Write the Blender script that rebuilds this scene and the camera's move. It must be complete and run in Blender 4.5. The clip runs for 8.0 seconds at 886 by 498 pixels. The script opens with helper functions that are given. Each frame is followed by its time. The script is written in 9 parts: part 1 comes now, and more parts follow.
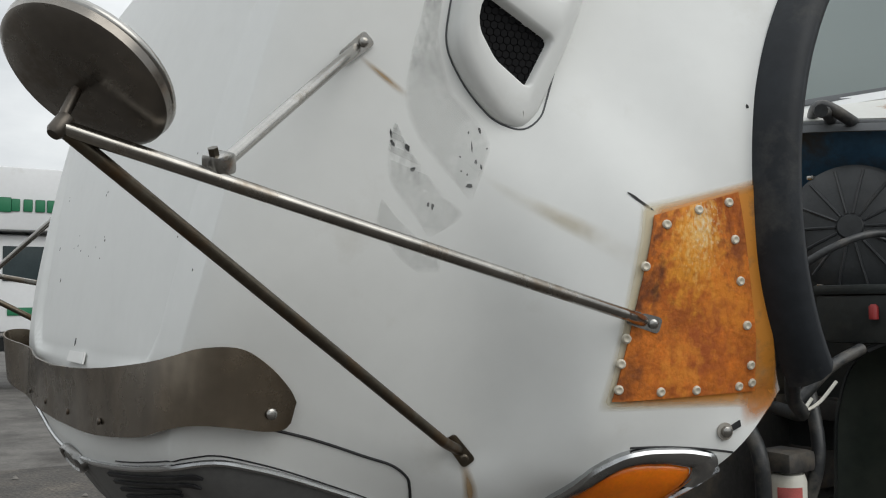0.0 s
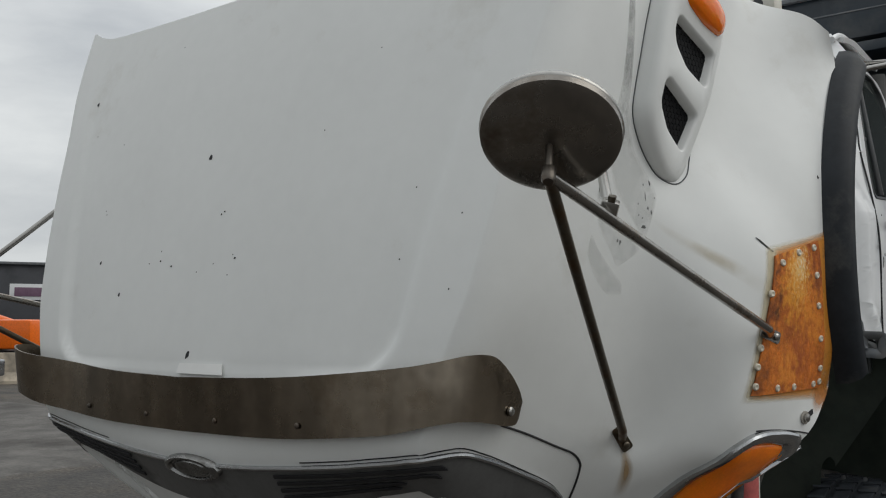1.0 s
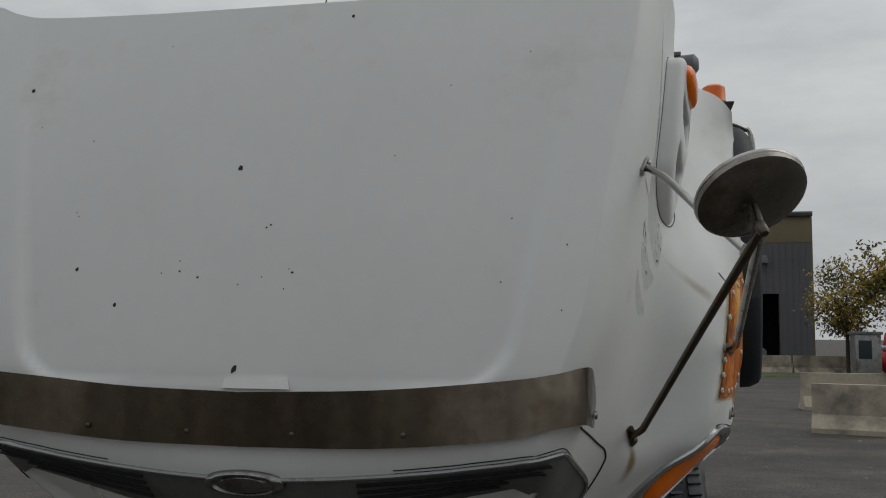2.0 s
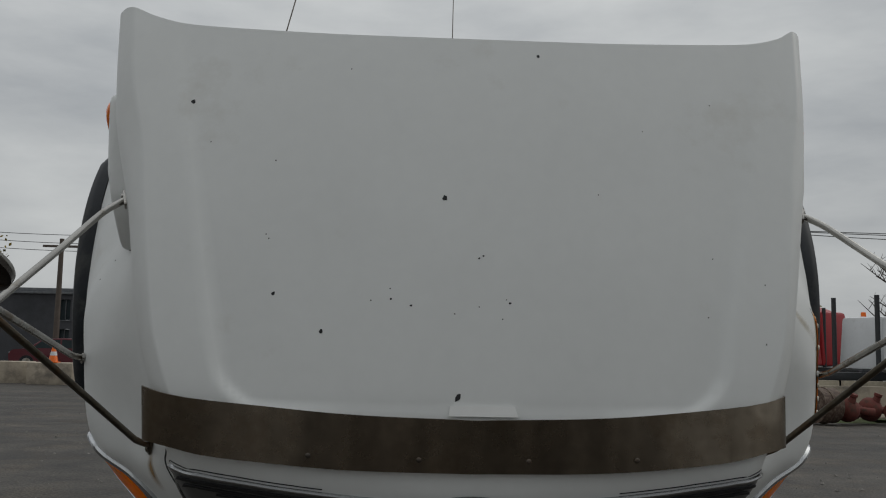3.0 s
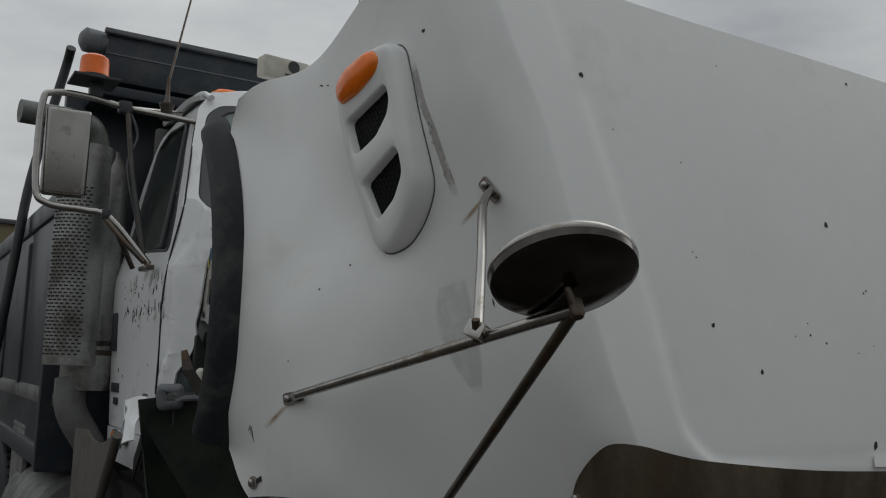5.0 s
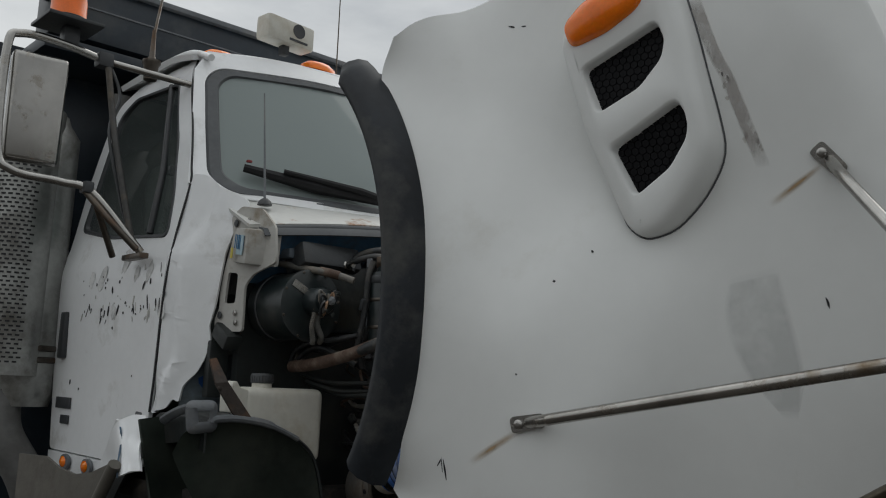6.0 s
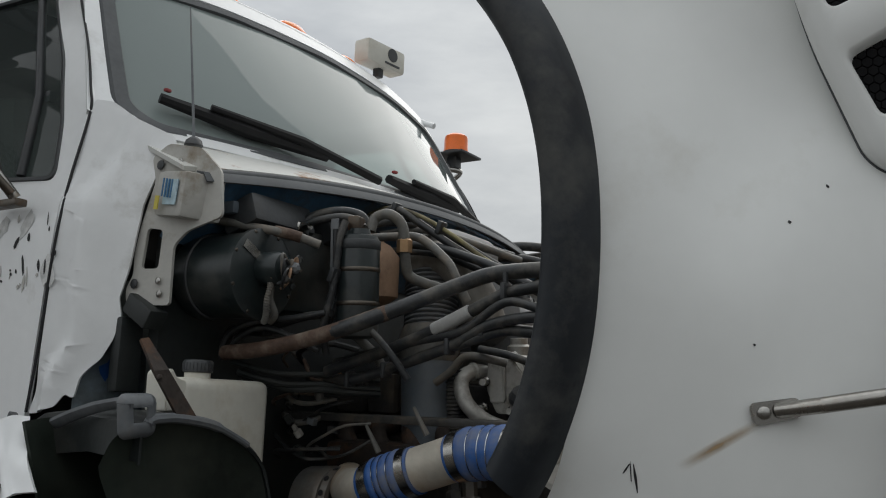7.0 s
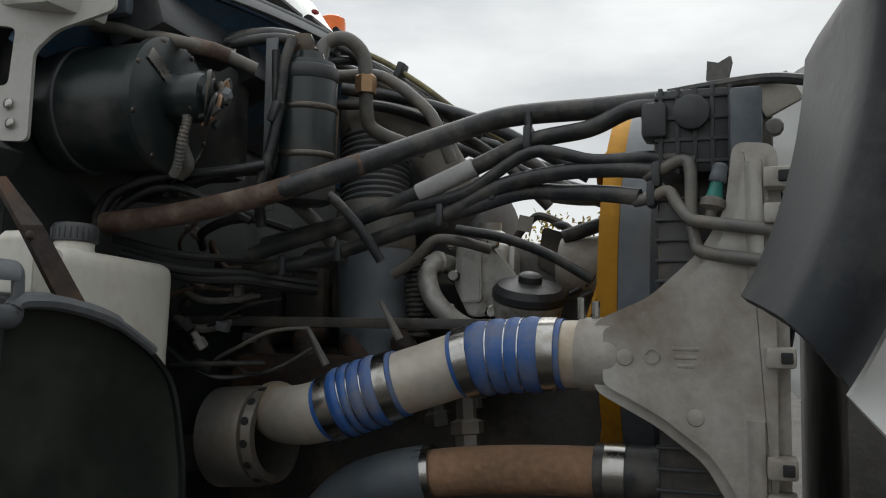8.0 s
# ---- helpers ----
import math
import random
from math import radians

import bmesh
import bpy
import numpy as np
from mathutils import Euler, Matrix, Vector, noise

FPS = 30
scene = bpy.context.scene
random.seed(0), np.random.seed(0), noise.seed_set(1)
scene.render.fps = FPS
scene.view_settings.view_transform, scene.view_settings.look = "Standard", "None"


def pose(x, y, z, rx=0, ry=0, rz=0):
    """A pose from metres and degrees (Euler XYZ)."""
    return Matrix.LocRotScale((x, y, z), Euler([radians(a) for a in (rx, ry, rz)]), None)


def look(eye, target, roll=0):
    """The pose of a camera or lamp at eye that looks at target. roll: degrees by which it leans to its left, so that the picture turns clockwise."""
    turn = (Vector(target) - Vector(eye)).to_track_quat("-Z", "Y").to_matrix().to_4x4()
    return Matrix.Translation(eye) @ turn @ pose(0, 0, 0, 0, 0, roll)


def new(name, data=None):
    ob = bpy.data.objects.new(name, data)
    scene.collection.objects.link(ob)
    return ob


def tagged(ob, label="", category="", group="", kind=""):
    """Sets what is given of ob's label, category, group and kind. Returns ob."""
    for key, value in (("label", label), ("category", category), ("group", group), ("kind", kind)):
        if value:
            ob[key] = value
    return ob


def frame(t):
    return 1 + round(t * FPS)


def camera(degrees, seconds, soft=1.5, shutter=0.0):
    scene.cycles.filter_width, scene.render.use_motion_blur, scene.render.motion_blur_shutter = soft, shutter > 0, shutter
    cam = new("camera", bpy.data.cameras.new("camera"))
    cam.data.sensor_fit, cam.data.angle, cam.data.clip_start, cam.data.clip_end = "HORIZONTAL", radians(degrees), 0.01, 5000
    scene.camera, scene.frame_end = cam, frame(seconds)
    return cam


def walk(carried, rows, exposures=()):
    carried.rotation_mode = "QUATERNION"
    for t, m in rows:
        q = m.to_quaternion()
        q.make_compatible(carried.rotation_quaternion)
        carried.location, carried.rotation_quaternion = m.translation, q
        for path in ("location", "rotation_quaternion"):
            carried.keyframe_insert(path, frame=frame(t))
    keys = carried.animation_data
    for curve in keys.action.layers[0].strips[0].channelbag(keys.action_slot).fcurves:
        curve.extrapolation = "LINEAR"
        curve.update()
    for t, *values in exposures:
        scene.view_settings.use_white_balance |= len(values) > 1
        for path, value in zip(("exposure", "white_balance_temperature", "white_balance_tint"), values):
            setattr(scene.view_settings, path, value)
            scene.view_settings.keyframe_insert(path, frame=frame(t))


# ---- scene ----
# ---- camera ----
cam = camera(52.0, 8.0, soft=1.1)
PATH = [
    (0, (2.061, -0.419, 1.546), (0.392, 0.677, 1.665), -0.4),
    (0.5, (1.924, -0.859, 1.552), (0.459, 0.496, 1.697), -0.2),
    (1, (1.666, -1.278, 1.535), (0.454, 0.304, 1.702), 0.1),
    (1.2, (1.563, -1.424, 1.554), (0.474, 0.245, 1.714), 0.1),
    (2.3, (0.517, -1.986, 1.545), (0.305, -0.007, 1.74), 0.9),
    (2.5, (0.329, -2.032, 1.571), (0.197, -0.046, 1.764), 1.2),
    (3, (-0.17, -2.048, 1.583), (-0.078, -0.061, 1.794), 1.2),
    (3.5, (-0.646, -1.992, 1.573), (-0.264, -0.041, 1.794), 1.4),
    (4, (-1.079, -1.797, 1.563), (-0.409, 0.072, 1.807), 1.5),
    (4.5, (-1.454, -1.488, 1.58), (-0.574, 0.29, 1.836), 1.8),
    (5, (-1.782, -1.157, 1.598), (-0.758, 0.542, 1.856), 1.9),
    (5.2, (-1.882, -0.998, 1.575), (-0.794, 0.658, 1.846), 1.9),
    (6.3, (-2.173, -0.14, 1.574), (-0.751, 1.232, 1.882), 2.5),
    (6.5, (-2.187, 0.001, 1.566), (-0.697, 1.297, 1.879), 2.4),
    (7, (-2.146, 0.363, 1.519), (-0.485, 1.425, 1.857), 2.2),
    (7.5, (-2.001, 0.678, 1.454), (-0.224, 1.522, 1.815), 1.9),
    (7.7, (-1.925, 0.792, 1.437), (-0.116, 1.566, 1.795), 1.7),
    (7.9, (-1.845, 0.887, 1.423), (0.007, 1.583, 1.717), 1.6),
    (8, (-1.811, 0.93, 1.415), (0.063, 1.582, 1.665), 1.7),
]
walk(cam, [(t, look(eye, target, roll)) for t, eye, target, roll in PATH], [(0.0, 1.06), (0.5, 0.93), (1.0, 0.70), (2.5, 0.12), (5.0, 0.15), (6.5, 0.66), (7.2, 0.70), (8.0, 0.96)])

# ---- sky and sun ----
SUN_EL, SUN_AZ = radians(42), radians(72)
world = bpy.data.worlds.new("world")
scene.world = world
world.use_nodes = True
wn, wl = world.node_tree.nodes, world.node_tree.links
wn.clear()
w_out = wn.new("ShaderNodeOutputWorld")
w_bg = wn.new("ShaderNodeBackground")
w_sky = wn.new("ShaderNodeTexSky")
w_sky.sky_type, w_sky.sun_disc = "NISHITA", False
w_sky.sun_elevation, w_sky.sun_rotation = SUN_EL, SUN_AZ
w_sky.air_density, w_sky.dust_density = 1.0, 2.0
w_tc = wn.new("ShaderNodeTexCoord")
w_map = wn.new("ShaderNodeMapping")
w_map.inputs["Scale"].default_value = (1.0, 1.0, 3.2)
w_n1 = wn.new("ShaderNodeTexNoise")
w_n1.inputs["Scale"].default_value, w_n1.inputs["Detail"].default_value = 2.2, 7.0
w_n1.inputs["Roughness"].default_value = 0.55
w_ramp = wn.new("ShaderNodeValToRGB")
w_ramp.color_ramp.elements[0].position, w_ramp.color_ramp.elements[0].color = 0.30, (4.22, 4.48, 4.74, 1)
w_ramp.color_ramp.elements[1].position, w_ramp.color_ramp.elements[1].color = 0.72, (8.05, 8.26, 8.2, 1)
w_mix = wn.new("ShaderNodeMix")
w_mix.data_type = "RGBA"
w_mix.inputs[0].default_value = 0.97
wl.new(w_tc.outputs["Generated"], w_map.inputs["Vector"])
wl.new(w_map.outputs["Vector"], w_n1.inputs["Vector"])
wl.new(w_n1.outputs["Fac"], w_ramp.inputs["Fac"])
wl.new(w_sky.outputs["Color"], w_mix.inputs[6])
wl.new(w_ramp.outputs["Color"], w_mix.inputs[7])
w_dot = wn.new("ShaderNodeVectorMath")
w_dot.operation = "DOT_PRODUCT"
w_dot.inputs[1].default_value = (-0.30, 0.90, 0.25)
w_rng = wn.new("ShaderNodeMapRange")
w_rng.inputs["From Min"].default_value, w_rng.inputs["From Max"].default_value = -1.0, 1.0
w_rng.inputs["To Min"].default_value, w_rng.inputs["To Max"].default_value = 0.62, 0.95
w_glow = wn.new("ShaderNodeMix")
w_glow.data_type, w_glow.blend_type = "RGBA", "MULTIPLY"
w_glow.inputs[0].default_value = 1.0
wl.new(w_tc.outputs["Generated"], w_dot.inputs[0])
wl.new(w_dot.outputs["Value"], w_rng.inputs["Value"])
wl.new(w_mix.outputs[2], w_glow.inputs[6])
wl.new(w_rng.outputs["Result"], w_glow.inputs[7])
# an overcast sky is brightest overhead
w_sep = wn.new("ShaderNodeSeparateXYZ")
wl.new(w_tc.outputs["Generated"], w_sep.inputs[0])
w_up = wn.new("ShaderNodeMapRange")
w_up.inputs["To Min"].default_value, w_up.inputs["To Max"].default_value = 0.74, 1.42
w_pow = wn.new("ShaderNodeMath")
w_pow.operation = "POWER"
w_pow.inputs[1].default_value = 1.7
w_clip = wn.new("ShaderNodeClamp")
wl.new(w_sep.outputs["Z"], w_clip.inputs["Value"])
wl.new(w_clip.outputs["Result"], w_pow.inputs[0])
wl.new(w_pow.outputs[0], w_up.inputs["Value"])
w_dome = wn.new("ShaderNodeMix")
w_dome.data_type, w_dome.blend_type = "RGBA", "MULTIPLY"
w_dome.inputs[0].default_value = 1.0
wl.new(w_glow.outputs[2], w_dome.inputs[6])
wl.new(w_up.outputs["Result"], w_dome.inputs[7])
wl.new(w_dome.outputs[2], w_bg.inputs["Color"])
w_bg.inputs["Strength"].default_value = 0.094
wl.new(w_bg.outputs["Background"], w_out.inputs["Surface"])

sun_data = bpy.data.lights.new("sun", "SUN")
sun_data.energy, sun_data.angle, sun_data.color = 0.5, radians(50), (0.99, 0.975, 0.925)
sun = new("sun", sun_data)
sun.matrix_world = look((30 * math.sin(SUN_AZ) / math.tan(SUN_EL), 30 * math.cos(SUN_AZ) / math.tan(SUN_EL), 30), (0, 0, 0))


# ---- materials ----
def material(name, color, rough=0.5, metal=0.0, vary=0.12, scale=6.0, bump=0.0, bump_scale=60.0, coat=0.0,
             stain=None, stain_scale=3.0, stain_at=0.62, stain_soft=0.1, spec=0.5):
    """Colour with broad and fine variation, stains of a second colour, and fine relief."""
    m = bpy.data.materials.new(name)
    m.use_nodes = True
    n, l = m.node_tree.nodes, m.node_tree.links
    b = n["Principled BSDF"]
    b.inputs["Roughness"].default_value, b.inputs["Metallic"].default_value = rough, metal
    b.inputs["Specular IOR Level"].default_value = spec
    b.inputs["Coat Weight"].default_value, b.inputs["Coat Roughness"].default_value = coat, 0.12
    tc = n.new("ShaderNodeTexCoord")
    a = n.new("ShaderNodeTexNoise")
    a.inputs["Scale"].default_value, a.inputs["Detail"].default_value = scale, 5.0
    fine = n.new("ShaderNodeTexNoise")
    fine.inputs["Scale"].default_value, fine.inputs["Detail"].default_value = scale * 9, 4.0
    for t in (a, fine):
        l.new(tc.outputs["Object"], t.inputs["Vector"])
    add = n.new("ShaderNodeMath")
    add.operation = "MULTIPLY_ADD"
    l.new(fine.outputs["Fac"], add.inputs[0])
    add.inputs[1].default_value = 0.5
    l.new(a.outputs["Fac"], add.inputs[2])
    ramp = n.new("ShaderNodeMapRange")
    l.new(add.outputs[0], ramp.inputs["Value"])
    ramp.inputs["From Min"].default_value, ramp.inputs["From Max"].default_value = 0.45, 1.05
    ramp.inputs["To Min"].default_value, ramp.inputs["To Max"].default_value = 1 - vary, 1 + vary
    base = n.new("ShaderNodeMix")
    base.data_type, base.blend_type = "RGBA", "MULTIPLY"
    base.inputs[0].default_value = 1.0
    base.inputs[6].default_value = (*color, 1)
    l.new(ramp.outputs["Result"], base.inputs[7])
    out = base.outputs[2]
    if stain:
        s = n.new("ShaderNodeTexNoise")
        s.inputs["Scale"].default_value, s.inputs["Detail"].default_value = stain_scale, 8.0
        s.inputs["Roughness"].default_value = 0.65
        l.new(tc.outputs["Object"], s.inputs["Vector"])
        cut = n.new("ShaderNodeMapRange")
        cut.inputs["From Min"].default_value, cut.inputs["From Max"].default_value = stain_at - stain_soft, stain_at + stain_soft
        l.new(s.outputs["Fac"], cut.inputs["Value"])
        mix = n.new("ShaderNodeMix")
        mix.data_type = "RGBA"
        l.new(cut.outputs["Result"], mix.inputs[0])
        l.new(out, mix.inputs[6])
        mix.inputs[7].default_value = (*stain, 1)
        out = mix.outputs[2]
        r = n.new("ShaderNodeMapRange")
        r.inputs["To Min"].default_value, r.inputs["To Max"].default_value = rough, min(1.0, rough + 0.25)
        l.new(cut.outputs["Result"], r.inputs["Value"])
        l.new(r.outputs["Result"], b.inputs["Roughness"])
    l.new(out, b.inputs["Base Color"])
    if bump:
        g = n.new("ShaderNodeTexNoise")
        g.inputs["Scale"].default_value, g.inputs["Detail"].default_value = bump_scale, 6.0
        l.new(tc.outputs["Object"], g.inputs["Vector"])
        bp = n.new("ShaderNodeBump")
        bp.inputs["Strength"].default_value, bp.inputs["Distance"].default_value = bump, 0.02
        l.new(g.outputs["Fac"], bp.inputs["Height"])
        l.new(bp.outputs["Normal"], b.inputs["Normal"])
    return m


PAINT = material("white_paint", (0.74, 0.75, 0.735), 0.52, vary=0.035, scale=3, coat=0.04, stain=(0.62, 0.61, 0.57), stain_scale=4, stain_at=0.72, stain_soft=0.12, bump=0.004, bump_scale=220)
PAINT_SCUFF = material("scuffed_paint", (0.50, 0.49, 0.46), 0.6, vary=0.25, scale=14, stain=(0.25, 0.24, 0.22), stain_scale=22, stain_at=0.66)
CAB_PAINT = material("cab_paint", (0.80, 0.81, 0.815), 0.36, vary=0.05, scale=4, stain=(0.52, 0.51, 0.48), stain_scale=5, stain_at=0.68, coat=0.2, bump=0.03, bump_scale=7)
CHIP = material("bare_chip", (0.015, 0.015, 0.017), 0.7, vary=0.3, scale=40)
RUBBER = material("rubber", (0.015, 0.018, 0.022), 0.50, vary=0.45, scale=6, stain=(0.070, 0.070, 0.066), stain_scale=7, stain_at=0.62, stain_soft=0.10, spec=0.28, bump=0.02, bump_scale=80)
BLACK = material("black_plastic", (0.034, 0.037, 0.040), 0.42, vary=0.3, scale=10, stain=(0.06, 0.055, 0.05), stain_scale=7, stain_at=0.66, bump=0.05, bump_scale=90)
GREASE = material("greasy_black", (0.046, 0.044, 0.042), 0.5, vary=0.5, scale=9, stain=(0.14, 0.115, 0.085), stain_scale=8, stain_at=0.6, bump=0.12, bump_scale=50)
DEFLECT = material("dull_stainless_deflector", (0.235, 0.20, 0.158), 0.16, 1.0, vary=0.45, scale=4, stain=(0.115, 0.085, 0.055), stain_scale=6, stain_at=0.56, stain_soft=0.2, bump=0.02, bump_scale=6)
STEEL = material("stainless_steel", (0.38, 0.37, 0.35), 0.22, 1.0, vary=0.15, scale=12, stain=(0.20, 0.16, 0.11), stain_scale=14, stain_at=0.66)
STEEL_DARK = material("weathered_steel", (0.10, 0.088, 0.075), 0.33, 0.85, vary=0.3, scale=14, stain=(0.13, 0.08, 0.05), stain_scale=16, stain_at=0.6)
CHROME = material("dull_chrome", (0.50, 0.51, 0.52), 0.22, 1.0, vary=0.1, scale=10, stain=(0.25, 0.25, 0.24), stain_scale=15, stain_at=0.68)
ALU = material("cast_aluminium", (0.43, 0.415, 0.385), 0.5, 0.3, vary=0.15, scale=9, stain=(0.20, 0.165, 0.125), stain_scale=6, stain_at=0.54, stain_soft=0.16, bump=0.06, bump_scale=120)
RUST_PIPE = material("rusty_steel", (0.085, 0.050, 0.034), 0.7, vary=0.5, scale=14, stain=(0.20, 0.165, 0.13), stain_scale=14, stain_at=0.58, bump=0.2, bump_scale=60)
BLUE_HOSE = material("blue_silicone", (0.022, 0.095, 0.31), 0.5, vary=0.3, scale=9, stain=(0.16, 0.17, 0.20), stain_scale=9, stain_at=0.56, bump=0.04)
BLUE_PANEL = material("blue_firewall", (0.045, 0.115, 0.20), 0.55, vary=0.35, scale=6, stain=(0.075, 0.072, 0.066), stain_scale=7, stain_at=0.54)
AMBER = material("amber_lens", (0.96, 0.20, 0.002), 0.22, vary=0.15, scale=20, coat=0.2)
AMBER.node_tree.nodes["Principled BSDF"].inputs["Subsurface Weight"].default_value = 0.3
ORANGE = material("orange_beacon", (0.86, 0.155, 0.004), 0.35, vary=0.15, scale=20, coat=0.15)
NAVY = material("navy_steel", (0.017, 0.025, 0.034), 0.38, vary=0.35, scale=3, stain=(0.06, 0.064, 0.066), stain_scale=4, stain_at=0.62)
TANK = material("milky_plastic", (0.62, 0.605, 0.54), 0.42, vary=0.10, scale=6, stain=(0.42, 0.36, 0.26), stain_scale=7, stain_at=0.64, stain_soft=0.14)
GREYPLASTIC = material("grey_plastic", (0.13, 0.14, 0.15), 0.5, vary=0.3, scale=7, stain=(0.19, 0.18, 0.17), stain_scale=7, stain_at=0.62)
GLASS_DARK = material("tinted_glass", (0.042, 0.056, 0.060), 0.22, vary=0.15, scale=3, spec=0.08)
GLOSSBLACK = material("glossy_black_paint", (0.014, 0.020, 0.021), 0.30, vary=0.4, scale=8, stain=(0.055, 0.055, 0.050), stain_scale=7, stain_at=0.60, bump=0.03, bump_scale=60)
DARKRUST = material("dark_rusty_iron", (0.035, 0.026, 0.021), 0.75, vary=0.4, scale=10, stain=(0.13, 0.065, 0.035), stain_scale=9, stain_at=0.58, bump=0.2, bump_scale=60)
DARKBAY = material("dark_bay_plastic", (0.018, 0.022, 0.022), 0.5, vary=0.4, scale=6, stain=(0.045, 0.044, 0.038), stain_scale=5, stain_at=0.62, bump=0.05, bump_scale=60)
# blackened colour carries the shade of a recess deeper than the modelled one
SCREEN_SHADED = material("recess_shaded_plastic", (0.006, 0.006, 0.007), 0.6, vary=0.2, scale=20, spec=0.15)
MESH = material("black_mesh", (0.005, 0.005, 0.006), 0.6, vary=0.2, scale=20)
GALV = material("galvanised_steel", (0.33, 0.335, 0.32), 0.38, 0.75, vary=0.25, scale=6, stain=(0.13, 0.12, 0.105), stain_scale=5, stain_at=0.6)
GREY_SEAL = material("grey_seal", (0.085, 0.09, 0.095), 0.7, vary=0.2, scale=8)


# ---- mesh helpers ----
def part(name, bm, mat, parent=None, label="", smooth=40.0):
    """Links a bmesh as one mesh object, under a thing or a part."""
    me = bpy.data.meshes.new(name)
    bm.normal_update()
    bm.to_mesh(me)
    bm.free()
    me.materials.append(mat)
    if smooth:
        me.shade_smooth()
        me.set_sharp_from_angle(angle=radians(smooth))
    ob = new(name, me)
    if parent is not None:
        ob.parent = parent
    if label:
        ob["label"] = label
    return ob


def thing(name, label, category, group="", kind=""):
    return tagged(new(name), label, category, group, kind)


def spline(pts, n):
    """Catmull-Rom samples through the points, n to a span."""
    p = [Vector(q) for q in pts]
    p = [2 * p[0] - p[1]] + p + [2 * p[-1] - p[-2]]
    out = []
    for i in range(1, len(p) - 2):
        for k in range(n):
            t = k / n
            a, b, c, d = p[i - 1], p[i], p[i + 1], p[i + 2]
            out.append(0.5 * (2 * b + (c - a) * t + (2 * a - 5 * b + 4 * c - d) * t * t + (3 * b - 3 * c + d - a) * t ** 3))
    return out + [p[-2].copy()]


def knots(z, *rows):
    """Smooth interpolation of a value over z through rows (z, value, ...)."""
    zs = [r[0] for r in rows]
    z = min(max(z, zs[0]), zs[-1])
    i = max(0, min(len(zs) - 2, int(np.searchsorted(zs, z, side="right")) - 1))
    h = zs[i + 1] - zs[i]
    t = (z - zs[i]) / h
    out = []
    for c in range(1, len(rows[0])):
        v = [r[c] for r in rows]
        m0 = (v[i + 1] - v[i - 1]) / (zs[i + 1] - zs[i - 1]) if i > 0 else (v[1] - v[0]) / h
        m1 = (v[i + 2] - v[i]) / (zs[i + 2] - zs[i]) if i + 2 < len(v) else (v[-1] - v[-2]) / h
        out.append((2 * t ** 3 - 3 * t * t + 1) * v[i] + (t ** 3 - 2 * t * t + t) * h * m0 + (3 * t * t - 2 * t ** 3) * v[i + 1] + (t ** 3 - t * t) * h * m1)
    return out if len(out) > 1 else out[0]


def step(a, b, x):
    t = min(1.0, max(0.0, (x - a) / (b - a)))
    return t * t * (3 - 2 * t)


def skin(rows, bm=None, closed=False, caps=False):
    """A sheet through rows of points; closed joins each row into a ring."""
    bm = bm or bmesh.new()
    vs = [[bm.verts.new(p) for p in r] for r in rows]
    m = len(rows[0])
    for a, b in zip(vs, vs[1:]):
        for j in range(m if closed else m - 1):
            k = (j + 1) % m
            bm.faces.new((a[j], a[k], b[k], b[j]))
    if caps:
        bm.faces.new(vs[0][::-1])
        bm.faces.new(vs[-1])
    return bm


def tube(path, r, seg=12, bm=None, rz=None):
    """A round bar along a path; r a number or one radius a point."""
    p = [Vector(q) for q in path]
    rad = r if isinstance(r, (list, tuple)) else [r] * len(p)
    t = (p[1] - p[0]).normalized()
    u = t.orthogonal().normalized()
    rows = []
    for i, q in enumerate(p):
        d = (p[min(i + 1, len(p) - 1)] - p[max(i - 1, 0)]).normalized()
        u = (u - d * u.dot(d)).normalized()
        v = d.cross(u)
        rows.append([q + rad[i] * (math.cos(a) * u + (rz or 1.0) * math.sin(a) * v) for a in (2 * math.pi * k / seg for k in range(seg))])
    return skin(rows, bm, closed=True, caps=True)


def lathe(profile, seg=32, axis_at=(0, 0, 0), axis=(0, 0, 1), bm=None):
    """A turned body: profile of (radius, height) along an axis."""
    q = Vector((0, 0, 1)).rotation_difference(Vector(axis).normalized())
    o = Vector(axis_at)
    rows = [[o + q @ Vector((max(r, 1e-4) * math.cos(2 * math.pi * k / seg), max(r, 1e-4) * math.sin(2 * math.pi * k / seg), h)) for k in range(seg)] for r, h in profile]
    return skin(rows, bm, closed=True, caps=True)


def block(size, at=(0, 0, 0), bevel=0.01, turn=(0, 0, 0), seg=2, bm=None, taper=1.0):
    """A bevelled block; taper narrows its top."""
    b = bmesh.new()
    bmesh.ops.create_cube(b, size=1.0)
    for v in b.verts:
        k = taper if v.co.z > 0 else 1.0
        v.co = Vector((v.co.x * size[0] * k, v.co.y * size[1] * k, v.co.z * size[2]))
    if bevel:
        bmesh.ops.bevel(b, geom=b.edges[:], offset=bevel, segments=seg, affect="EDGES", profile=0.6)
    b.transform(pose(*at, *turn))
    if bm is None:
        return b
    merge(bm, b)
    return bm


def merge(bm, other):
    me = bpy.data.meshes.new("tmp")
    other.to_mesh(me)
    other.free()
    bm.from_mesh(me)
    bpy.data.meshes.remove(me)
    return bm


